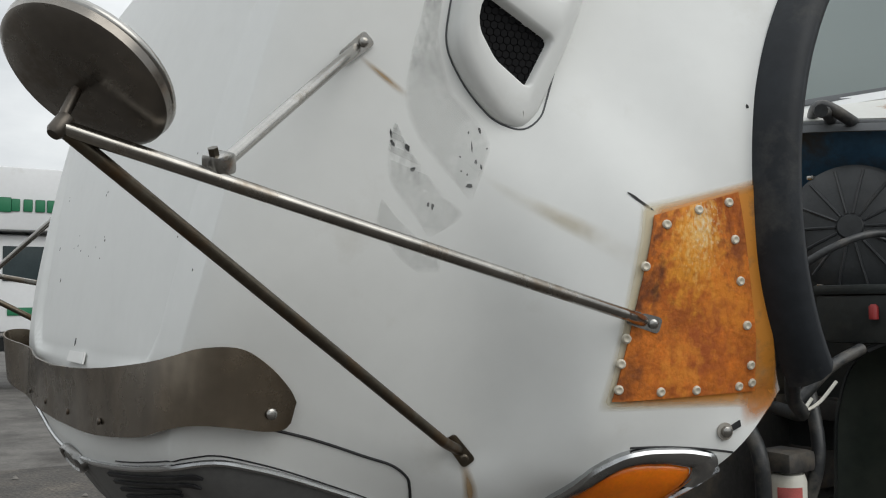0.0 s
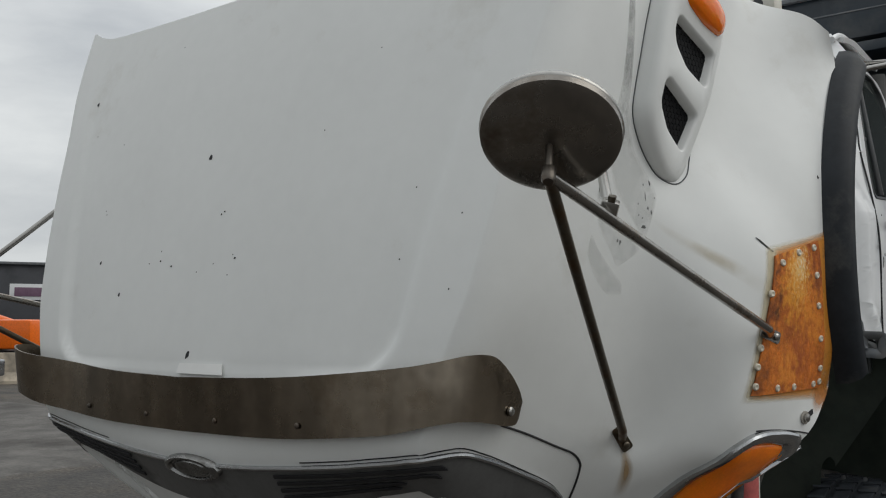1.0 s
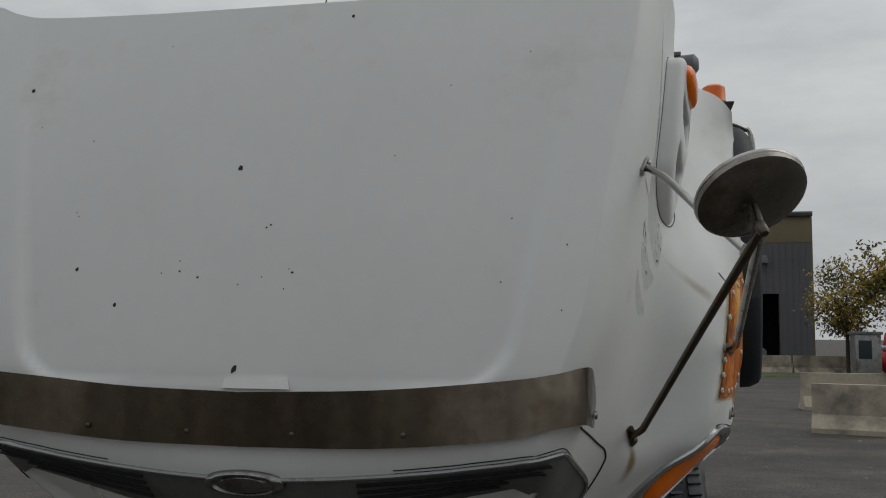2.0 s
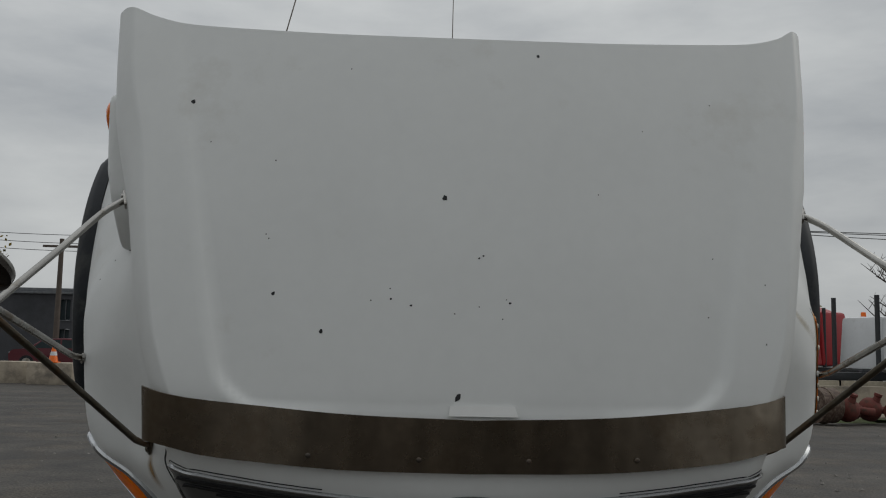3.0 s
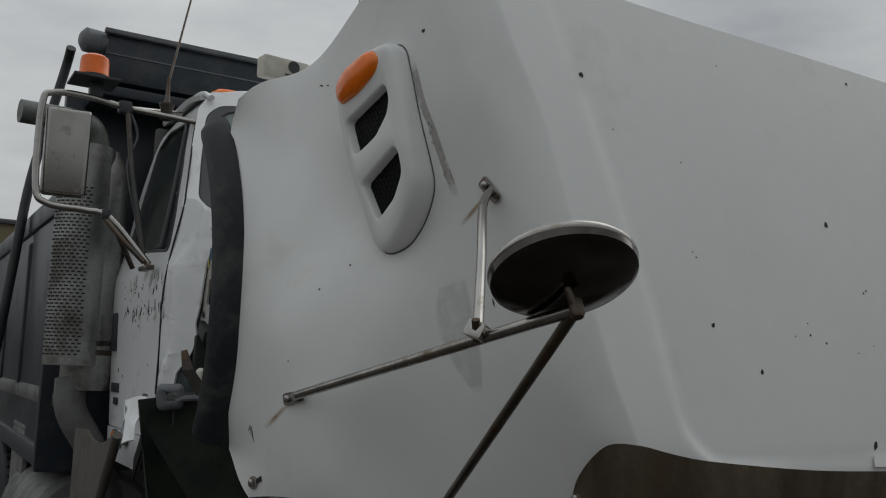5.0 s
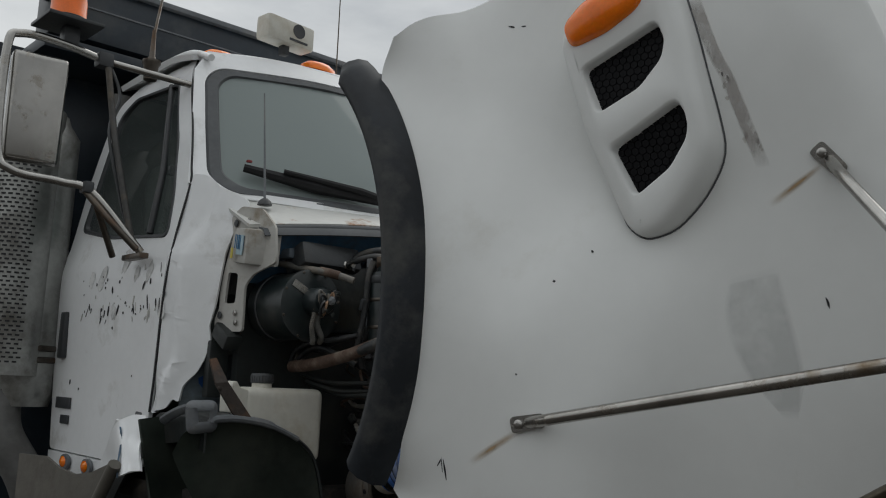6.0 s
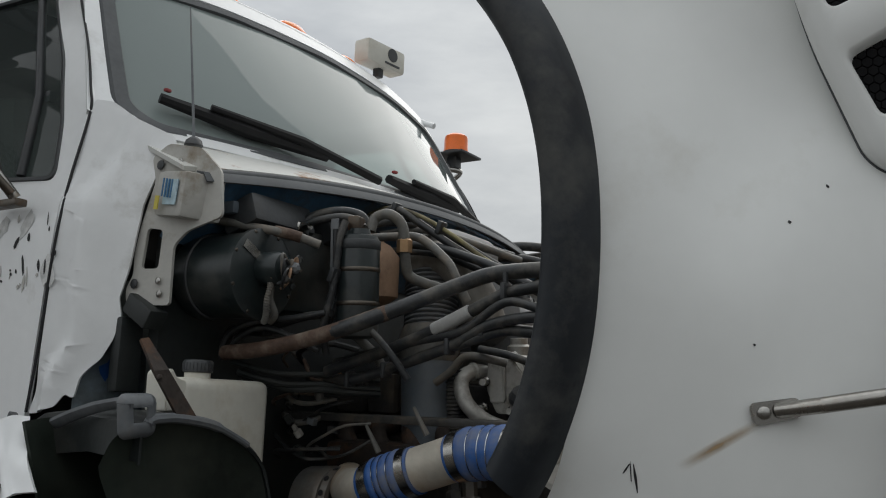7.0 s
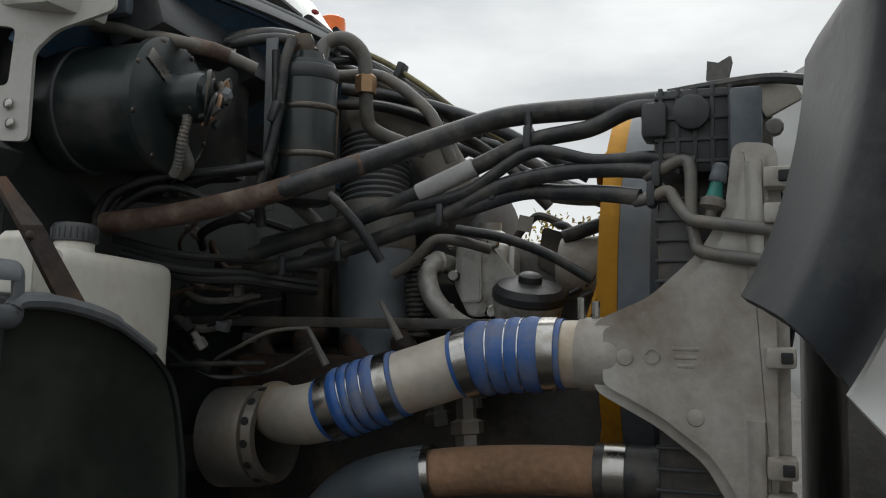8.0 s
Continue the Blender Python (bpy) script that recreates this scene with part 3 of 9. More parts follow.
# oval emblem, left blank
GRILLE_CHROME = material("weathered_chrome", (0.27, 0.27, 0.265), 0.25, 1.0, vary=0.2, scale=16, stain=(0.12, 0.115, 0.105), stain_scale=18, stain_at=0.58)
b = bmesh.new()
rows = []
for k, off in ((1.12, -0.004), (1.08, 0.007), (0.98, 0.011), (0.86, 0.011), (0.80, 0.005), (0.70, 0.004), (0.62, 0.008), (0.40, 0.009), (0.02, 0.009)):
    rows.append([nose(0.085 * k * math.cos(a), 1.228 + 0.024 * k * math.sin(a), 0.006 + off) for a in (2 * math.pi * j / 40 for j in range(40))])
skin(rows, b, closed=True, caps=True)
bmesh.ops.recalc_face_normals(b, faces=b.faces[:])
part("emblem", b, GRILLE_CHROME, HOOD, "blank oval dull chrome emblem")


# turn lamps in chrome bezels
LAMP = ((0.520, 1.15), (0.530, 1.225), (0.546, 1.288), (0.585, 1.315), (0.63, 1.320), (0.70, 1.316), (0.744, 1.306), (0.752, 1.288), (0.742, 1.240), (0.722, 1.18), (0.69, 1.11), (0.60, 1.07), (0.53, 1.08))


def turn_lamp(s):
    o = [tuple(p) for p in rounded(LAMP, 0.03)]
    my, mz = sum(p[0] for p in o) / len(o), sum(p[1] for p in o) / len(o)
    at = lambda y, z, k, off: on_side(s, my + (y - my) * k, mz + (z - mz) * k, off)[0]
    rows = [[at(y, z, k, off) for y, z in o] for k, off in ((1.01, -0.006), (1.0, 0.009), (0.96, 0.013), (0.84, 0.012), (0.74, 0.006), (0.70, -0.004))]
    bm = skin(rows, closed=True)
    bmesh.ops.recalc_face_normals(bm, faces=bm.faces[:])
    bezel = part("lamp_bezel", bm, CHROME, HOOD, "dull chrome lamp bezel")
    rows = [[at(y, z, k, off) for y, z in o] for k, off in ((0.72, -0.004), (0.69, 0.004), (0.62, 0.009), (0.4, 0.011), (0.2, 0.012), (0.02, 0.012))]
    bm = skin(rows, closed=True, caps=True)
    bmesh.ops.recalc_face_normals(bm, faces=bm.faces[:])
    part("turn_lens", bm, AMBER, bezel, "amber turn-signal lens")


for s in (1, -1):
    turn_lamp(s)
    seam = spline([(0.711, 0.148, 1.349), (0.724, 0.22, 1.327), (0.743, 0.29, 1.299), (0.756, 0.335, 1.281), (0.757, 0.362, 1.26), (0.75, 0.372, 1.24), (0.73, 0.385, 1.205), (0.70, 0.40, 1.15)], 6)
    part("panel_seam", tube([on_shell((s * q.x, q.y, q.z), 0.0005) for q in seam], 0.0025, 6), CHIP, shell, "dark panel seam")
    part("panel_seam", tube([on_side(s, 0.60 + 0.175 * k / 12, 1.3205 - 0.016 * (k / 12) ** 2, 0.0005)[0] for k in range(13)], 0.0017, 6), CHIP, shell, "dark panel seam")


# ---- hood mirrors ----
STRUT = material("stained_strut_steel", (0.36, 0.345, 0.32), 0.22, 1.0, vary=0.3, scale=11, stain=(0.20, 0.15, 0.10), stain_scale=12, stain_at=0.60)
STRUT_DULL = material("dull_strut_steel", (0.135, 0.118, 0.092), 0.32, 0.95, vary=0.35, scale=11, stain=(0.14, 0.085, 0.045), stain_scale=12, stain_at=0.57)
# one steel in two tones: each side's reflected brightness is put into its colour
MIRROR_DIM_SIDE = material("weathered_dim_mirror_back", (0.075, 0.068, 0.062), 0.16, 1.0, vary=0.3, scale=9, stain=(0.05, 0.042, 0.036), stain_scale=8, stain_at=0.62)
MIRROR_LIT_SIDE = material("weathered_lit_mirror_back", (0.23, 0.212, 0.19), 0.27, 0.9, vary=0.25, scale=9, stain=(0.12, 0.085, 0.055), stain_scale=8, stain_at=0.62)


def hood_mirror(s, centre, back, joint, mid, low, side, up):
    m = thing("hood_mirror", "round convex hood mirror on three weathered steel struts", "truck mirror", "hood mirrors")
    axis = Vector(back).normalized()
    part("back", lathe([(0.099, -0.006), (0.098, 0.004), (0.090, 0.010), (0.06, 0.016), (0.03, 0.019), (0.012, 0.020)], 48, centre, axis), MIRROR_LIT_SIDE if s > 0 else MIRROR_DIM_SIDE, m, "weathered steel mirror back with rust at the stem", smooth=30)
    part("rim", lathe([(0.092, -0.017), (0.098, -0.016), (0.1005, -0.012), (0.1005, -0.008), (0.099, -0.006)], 48, centre, axis), STEEL, m, "pale metal rim")
    part("mirror_glass", lathe([(0.094, -0.015), (0.07, -0.021), (0.04, -0.025), (0.01, -0.026)], 48, centre, axis), MIRROR, m, "convex mirror glass")
    c = Vector(centre)
    j = Vector(joint)
    part("stem", tube([c + axis * 0.012, c.lerp(j, 0.6) + axis * 0.01, j], 0.006, 12), STEEL_DARK, m)
    part("hub", lathe([(0.006, -0.016), (0.010, -0.013), (0.010, 0.008), (0.007, 0.013)], 16, j, axis), STEEL_DARK, m, "rusty clamp hub")
    for name, foot, start, r in (("low_arm", low, j, 0.0086), ("side_arm", side, j, 0.0090), ("brace", up, Vector(mid), 0.0085)):
        p, n = on_side(s, foot[0], foot[1], 0.0)
        p = Vector((p.x, foot[0], foot[1]))
        d = (start - p).normalized()
        knee = p + n * 0.020 + d * 0.02
        path = spline([p + n * 0.006, knee + d * 0.02, knee + d * 0.07, start.lerp(knee, 0.5), start], 5)
        arm = part(name, tube(path, r, 12), STRUT_DULL if name == "low_arm" else STEEL if name == "brace" else STRUT, m, "bare steel strut")
        fb = plate(rounded(((-0.013, -0.030), (0.013, -0.030), (0.011, 0.026), (-0.011, 0.026)), 0.008), 0.006, Matrix.Translation((0, 0, -0.0025)), 0.0015)
        t = (d - n * d.dot(n)).normalized()
        fm = Matrix((t.cross(n), t, n)).transposed().to_4x4()
        fb.transform(Matrix.Translation(p + n * 0.004) @ fm)
        part("foot", fb, STRUT_DULL if name == "low_arm" else STEEL, arm, "flattened strut foot")
        part("foot_bolt", bolt(p + n * 0.008 - t * 0.016, n, 0.0075, 0.005), STRUT_DULL if name == "low_arm" else STEEL, arm, "bolt head")
    cl = block((0.028, 0.032, 0.026), (0, 0, 0.004), 0.006, (20, 15, 30))
    cl.transform(Matrix.Translation(mid))
    part("clamp", cl, STEEL, m, "steel strut clamp")
    part("clamp_bolt", tube([Vector(mid) + Vector((0, 0, -0.01)), Vector(mid) + Vector((s * 0.012, -0.012, 0.020))], 0.0065, 6), STRUT_DULL, m)
    return m


MIRROR = material("mirror_glass", (0.75, 0.76, 0.77), 0.02, 1.0, vary=0.02)
hood_mirror(1, (1.032, -0.207, 1.795), (0.348, -0.724, -1.0), (1.045, -0.235, 1.735), (1.046, -0.062, 1.705), (0.427, 1.308), (0.600, 1.517), (0.217, 1.932))
hood_mirror(-1, (-1.034, -0.225, 1.722), (-0.156, -0.53, -1.0), (-1.026, -0.242, 1.678), (-1.048, -0.045, 1.648), (0.429, 1.307), (0.600, 1.527), (0.216, 1.925))
# ---- ground ----
def height(x, y):
    return 0.03 * noise.noise(Vector((x * 0.25, y * 0.25, 0))) + 0.012 * noise.noise(Vector((x * 1.3, y * 1.3, 4)))


GROUND = material("wet_gravel_yard", (0.048, 0.041, 0.034), 0.70, vary=0.7, scale=1.8, stain=(0.115, 0.100, 0.084), stain_scale=1.1, stain_at=0.57, stain_soft=0.08, bump=0.9, bump_scale=22)
gs = sorted({round(v, 3) for v in [math.copysign(abs(k / 34) ** 3 * 1400, k) for k in range(-34, 35)]})
rows = [[(x, y + 2, height(x, y)) for x in gs] for y in gs]
ground = part("ground", skin(rows), GROUND, None, smooth=80)
tagged(ground, "dark gravelly asphalt truck yard", "ground", kind="structure")
# wheel tracks of darker mud run across the yard
gn, gl = GROUND.node_tree.nodes, GROUND.node_tree.links
g_bsdf = gn["Principled BSDF"]
g_old = g_bsdf.inputs["Base Color"].links[0].from_socket
g_tc = gn.new("ShaderNodeTexCoord")
for g_scale, g_size, g_lo, g_hi in (((0.35, 1.0, 1.0), 0.8, 0.62, 1.12), ((1.0, 1.0, 1.0), 38.0, 0.55, 1.5)):
    g_map = gn.new("ShaderNodeMapping")
    g_map.inputs["Scale"].default_value = g_scale
    g_map.inputs["Rotation"].default_value = (0, 0, radians(8))
    gl.new(g_tc.outputs["Object"], g_map.inputs["Vector"])
    g_noise = gn.new("ShaderNodeTexNoise")
    g_noise.inputs["Scale"].default_value, g_noise.inputs["Detail"].default_value = g_size, 7.0
    gl.new(g_map.outputs["Vector"], g_noise.inputs["Vector"])
    g_rng = gn.new("ShaderNodeMapRange")
    g_rng.inputs["From Min"].default_value, g_rng.inputs["From Max"].default_value = 0.38, 0.64
    g_rng.inputs["To Min"].default_value, g_rng.inputs["To Max"].default_value = g_lo, g_hi
    gl.new(g_noise.outputs["Fac"], g_rng.inputs["Value"])
    g_mul = gn.new("ShaderNodeMix")
    g_mul.data_type, g_mul.blend_type = "RGBA", "MULTIPLY"
    g_mul.inputs[0].default_value = 1.0
    gl.new(g_old, g_mul.inputs[6])
    gl.new(g_rng.outputs["Result"], g_mul.inputs[7])
    g_old = g_mul.outputs[2]
gl.new(g_old, g_bsdf.inputs["Base Color"])

# loose stones
g_rand = random.Random(21)
g_v, g_f = [], []
for k in range(3000):
    x, y = g_rand.uniform(-14, 13), g_rand.uniform(-4, 20)
    if abs(x) < 1.3 and y > 0.2:
        continue
    r0 = 0.008 + 0.03 * g_rand.random() ** 3
    z = height(x, y)
    b0 = len(g_v)
    for i in range(5):
        a = 2 * math.pi * i / 5 + g_rand.uniform(-0.4, 0.4)
        g_v.append((x + r0 * math.cos(a) * g_rand.uniform(0.7, 1.3), y + r0 * math.sin(a) * g_rand.uniform(0.7, 1.3), z - 0.004))
    g_v.append((x + g_rand.uniform(-0.3, 0.3) * r0, y + g_rand.uniform(-0.3, 0.3) * r0, z + r0 * g_rand.uniform(0.5, 0.9)))
    g_f += [(b0 + i, b0 + (i + 1) % 5, b0 + 5) for i in range(5)]
g_mesh = bpy.data.meshes.new("gravel")
g_mesh.from_pydata(g_v, [], g_f)
g_mesh.materials.append(material("loose_stone", (0.17, 0.16, 0.145), 0.85, vary=0.6, scale=9))
tagged(new("gravel", g_mesh), "loose grey stones scattered over the yard", "gravel", kind="stuff")


# ---- cab ----
def sheet(outline, holes, place, cuts=0.07, r=0.0, hr=0.03):
    """A sheet cut to an outline with holes, laid over a surface: place(a, b) gives the point."""
    o = [tuple(p[:2]) for p in (rounded(outline, r) if r else outline)]
    hs = [[tuple(p[:2]) for p in rounded(h, hr)] for h in holes]
    bm = bmesh.new()
    edges = []
    for loop in (o, *hs):
        vs = [bm.verts.new((a, b, 0)) for a, b in loop]
        for a, b in zip(vs, vs[1:] + vs[:1]):
            edges.append(bm.edges.new((a, b)))
    bmesh.ops.triangle_fill(bm, edges=edges, use_beauty=True)
    lo = [min(p[k] for p in o) for k in (0, 1)]
    hi = [max(p[k] for p in o) for k in (0, 1)]
    for k in (0, 1):
        v = lo[k] + cuts
        while v < hi[k]:
            n = (1, 0, 0) if k == 0 else (0, 1, 0)
            bmesh.ops.bisect_plane(bm, geom=bm.verts[:] + bm.edges[:] + bm.faces[:], plane_co=(v, v, 0), plane_no=n)
            v += cuts
    for v in bm.verts:
        v.co = Vector(place(v.co.x, v.co.y))
    bmesh.ops.recalc_face_normals(bm, faces=bm.faces[:])
    return bm


def outward(bm, d):
    """Turns the faces of a sheet so that they look along d."""
    bm.normal_update()
    if sum((f.normal * f.calc_area() for f in bm.faces), Vector()).dot(Vector(d)) < 0:
        bmesh.ops.reverse_faces(bm, faces=bm.faces[:])
    return bm


def cab_x(z):
    return knots(z, (1.0, 0.925), (1.45, 0.940), (1.80, 0.952), (1.90, 0.950), (1.95, 0.935), (2.0, 0.922), (2.3, 0.870), (2.55, 0.805), (2.66, 0.74))


def cowl_x(y, z):
    lean = 0.57 * max(0.0, 2.10 - y)
    dent = 0.018 * step(2.03, 1.98, y) * step(1.98, 1.88, z)
    bend = 2.045 - 0.05 * step(1.90, 2.06, z) + 0.05 * step(1.62, 1.48, z)
    ridge = 0.014 * math.exp(-((y - bend) / 0.016) ** 2) - 0.008 * math.exp(-((y - bend - 0.04) / 0.014) ** 2)
    return cab_x(z) - lean - dent + ridge


GLASS = bpy.data.materials.new("window_glass")
GLASS.use_nodes = True
gn, gl_ = GLASS.node_tree.nodes, GLASS.node_tree.links
gn.clear()
g_out, g_tr, g_gl, g_df = (gn.new(k) for k in ("ShaderNodeOutputMaterial", "ShaderNodeBsdfTransparent", "ShaderNodeBsdfGlossy", "ShaderNodeBsdfDiffuse"))
g_tr.inputs["Color"].default_value = (0.46, 0.56, 0.53, 1)
g_gl.inputs["Roughness"].default_value = 0.03
# diffuse share is a dust film and also stands in for reflected sky
g_df.inputs["Color"].default_value = (0.40, 0.46, 0.45, 1)
g_fr = gn.new("ShaderNodeFresnel")
g_fr.inputs["IOR"].default_value = 1.26
g_a, g_b = gn.new("ShaderNodeMixShader"), gn.new("ShaderNodeMixShader")
g_a.inputs[0].default_value = 0.54
gl_.new(g_tr.outputs[0], g_a.inputs[1])
gl_.new(g_df.outputs[0], g_a.inputs[2])
gl_.new(g_fr.outputs[0], g_b.inputs[0])
gl_.new(g_a.outputs[0], g_b.inputs[1])
gl_.new(g_gl.outputs[0], g_b.inputs[2])
gl_.new(g_b.outputs[0], g_out.inputs["Surface"])
SIDE_GLASS = GLASS.copy()
SIDE_GLASS.name = "side_window_glass"
for node in SIDE_GLASS.node_tree.nodes:
    if node.bl_idname == "ShaderNodeMixShader" and not node.inputs[0].is_linked:
        node.inputs[0].default_value = 0.10

CAB = thing("truck_cab", "white truck cab with scratched door, black wipers and roof lamps", "truck cab")
DOOR = ((2.104, 1.90), (2.16, 1.46), (2.18, 1.29), (2.93, 1.29), (2.96, 1.9), (2.93, 2.55), (2.86, 2.63), (2.42, 2.63), (2.31, 2.49), (2.19, 2.31), (2.104, 2.15))
DOOR_WINDOW = ((2.165, 1.965), (2.195, 2.11), (2.265, 2.29), (2.425, 2.535), (2.78, 2.555), (2.86, 2.50), (2.88, 2.05), (2.60, 2.0))
COWL = ((2.098, 2.155), (2.104, 1.90), (2.106, 1.747), (2.126, 1.56), (2.140, 1.49), (2.152, 1.447), (2.110, 1.452), (2.078, 1.462), (2.062, 1.492), (2.045, 1.482), (2.036, 1.526), (2.006, 1.566), (1.990, 1.61), (1.979, 1.661), (1.985, 1.70), (1.970, 1.765), (1.962, 1.83), (1.955, 1.90), (1.935, 1.985), (1.912, 2.03), (1.922, 2.068), (1.97, 2.092), (2.03, 2.125), (2.06, 2.150))
for s in (-1, 1):
    side = lambda y, z, d=0.0: (s * (cab_x(z) + d), y, z)
    door = part("door", outward(sheet(DOOR, (DOOR_WINDOW,), side, r=0.02), (s, 0, 0)), CAB_PAINT, CAB, "white door with scratched and chipped paint", smooth=35)
    thicken(door, 0.012, -1.0)
    for name, k0, k1, off, mat in (("window_seal", 1.0, 0.955, 0.003, BLACK),):
        my = sum(p[0] for p in DOOR_WINDOW) / 8
        mz = sum(p[1] for p in DOOR_WINDOW) / 8
        o = [tuple(p[:2]) for p in rounded(DOOR_WINDOW, 0.03)]
        rows = [[side(my + (y - my) * k, mz + (z - mz) * k, d) for y, z in o] for k, d in ((1.01, 0.0), (1.0, 0.004), (0.965, 0.002), (0.955, -0.012))]
        part(name, skin(rows, closed=True), mat, door, "black rubber window seal")
    part("door_gap", tube(spline([side(y, z, 0.001) for y, z in ((2.156, 1.45), (2.128, 1.60), (2.104, 1.80), (2.101, 1.95), (2.101, 2.12), (2.125, 2.19), (2.187, 2.315), (2.307, 2.495), (2.415, 2.632))], 6), 0.0034, 6), CHIP, door, "dark gap in front of the door")
    gl = part("window_pane", outward(sheet([(my + (y - my) * 0.965, mz + (z - mz) * 0.965) for y, z in DOOR_WINDOW], (), lambda y, z: side(y, z, -0.010), r=0.03), (s, 0, 0)), SIDE_GLASS, door, "dark greenish door glass", smooth=80)
    gl.visible_shadow = False
    part("vent_bar", tube([side(2.31, 1.99, -0.004), side(2.33, 2.2, -0.004), side(2.50, 2.54, -0.004)], 0.011, 10), BLACK, door, "black quarter-window bar")
    part("quarter_latch", block((0.02, 0.02, 0.03), side(2.31, 2.20, -0.02), 0.005), BLACK, door)
    part("door_handle", block((0.022, 0.045, 0.16), side(2.85, 1.68, 0.006), 0.008), BLACK, door, "black pull handle")
    part("badge", block((0.006, 0.13, 0.038), side(2.82, 1.45, 0.004), 0.003), BLACK, door, "small black badge plate")
    part("badge", block((0.006, 0.07, 0.030), side(2.80, 1.395, 0.004), 0.003), BLACK, door, "small black badge plate")
    cowl = part("cowl_side", outward(sheet(COWL, (), lambda y, z: (s * cowl_x(y, z), y, z), cuts=0.018, r=0.008), (s, 0, 0)), CAB_PAINT, CAB, "stamped white cowl side panel with a torn lower edge", smooth=50)
    thicken(cowl, 0.008, -1.0)
    rock = part("sill_panel", sheet(((2.34, 1.285), (2.93, 1.285), (2.93, 1.155), (2.42, 1.155)), (), lambda y, z: (s * (cab_x(z) + 0.004), y, z)), CAB_PAINT, CAB, "white sill panel")
    thicken(rock, 0.02, -1.0)
    for y in (2.56, 2.745):
        o = lathe([(0.030, 0.0), (0.030, 0.010), (0.026, 0.013)], 20, (0, 0, 0), (1, 0, 0))
        o.transform(Matrix.Translation((s * (cab_x(1.259) + 0.004) - (0.013 if s < 0 else 0), y, 1.259)) @ Matrix.Diagonal((1, 1.25, 0.85, 1)))
        lampb = part("lamp_base", o, GREYPLASTIC, rock)
        o = lathe([(0.021, 0.0), (0.020, 0.014), (0.012, 0.019), (0.003, 0.020)], 20, (0, 0, 0), (s, 0, 0))
        o.transform(Matrix.Translation((s * (cab_x(1.259) + 0.004), y + 0.008, 1.259)) @ Matrix.Diagonal((1, 1.25, 0.9, 1)))
        part("sill_lamp", o, AMBER, lampb, "small amber sill lamp")

# torn corner of the fender skirt, left hanging under the cowl
remnant = lambda u, v: [Vector(p) for p in (
    (-0.988 - 0.070 * v, 2.068 - 0.147 * v ** 1.3, 1.442 - 0.129 * v),
    (-1.020 - 0.046 * v, 2.085 - 0.110 * v, 1.440 - 0.140 * v),
    (-1.052 - 0.022 * v + 0.006 * math.sin(5 * v), 2.090 - 0.090 * v, 1.434 - 0.148 * v),
    (-1.052 + 0.022 * v, 2.100 + 0.120 * v, 1.430 - 0.170 * v),
    (-1.052 + 0.044 * v, 2.105 + 0.245 * v, 1.427 - 0.188 * v))][u]
wave = lambda q, u, v: q + Vector((0.004 * math.sin(7 * v + u), 0, 0.004 * math.sin(11 * v + 2 * u)))
cols = [spline([wave(remnant(u, k / 14), u, k / 14) for u in range(5)], 5) for k in range(15)]
skirt = part("fender_remnant", skin(cols), CAB_PAINT, CAB, "torn white fender remnant with a blue stripe", smooth=50)
thicken(skirt, 0.006, 0.0)
stripe = [[remnant(2, k / 14) + Vector((-0.0075, -0.006, 0)) + Vector((0.001, d, 0)) for d in (-0.005, 0.007)] for k in range(2, 15)]
part("stripe", skin(stripe), BLUE_PANEL, skirt, "blue stripe")
part("torn_tab", block((0.018, 0.05, 0.014), (-0.985, 2.125, 1.437), 0.004, (20, 10, -15)), BLACK, skirt, "dark torn rubber tab")


# windscreen, its frame and the roof
def screen(x, z, d=0.0):
    flat = 0.20 * max(0.0, z - 2.19)  # the glass straightens towards its top
    return (x, 1.85 + flat + (0.235 - flat) * (x / 0.87) ** 2 + 0.59 * (z - 2.10) - d, z)


def both(pts):
    return [p for p in pts] + [(-x, z) for x, z in pts[::-1] if x > 1e-6]


FRAME_OUT = both([(0.0, 2.672), (0.5, 2.66), (0.755, 2.635), (0.812, 2.55), (0.862, 2.32), (0.903, 2.12), (0.83, 2.085), (0.45, 2.066), (0.0, 2.062)])
SCREEN_HOLE = both([(0.0, 2.607), (0.42, 2.598), (0.735, 2.572), (0.788, 2.52), (0.828, 2.30), (0.850, 2.15), (0.80, 2.106), (0.45, 2.092), (0.0, 2.088)])
fr = part("windscreen_frame", sheet(FRAME_OUT, (SCREEN_HOLE,), lambda x, z: screen(x, z), cuts=0.09, hr=0.05), CAB_PAINT, CAB, "white windscreen pillars and header", smooth=50)
thicken(fr, 0.03, 0.0)
o = [tuple(p[:2]) for p in rounded(SCREEN_HOLE, 0.05, 6)]
cz = 2.34
rows = [[screen(x * k, cz + (z - cz) * q, d) for x, z in o] for k, q, d in ((1.005, 1.01, 0.012), (1.0, 1.0, 0.022), (0.965, 0.93, 0.020), (0.952, 0.905, 0.006))]
part("screen_seal", skin(rows, closed=True), GREY_SEAL, fr, "grey rubber windscreen seal")
gl = part("windscreen", outward(sheet([(x * 0.97, cz + (z - cz) * 0.94) for x, z in SCREEN_HOLE], (), lambda x, z: screen(x, z, 0.008), cuts=0.06, r=0.06), (0, -1, 0.5)), GLASS, fr, "curved windscreen glass", smooth=80)
gl.visible_shadow = False

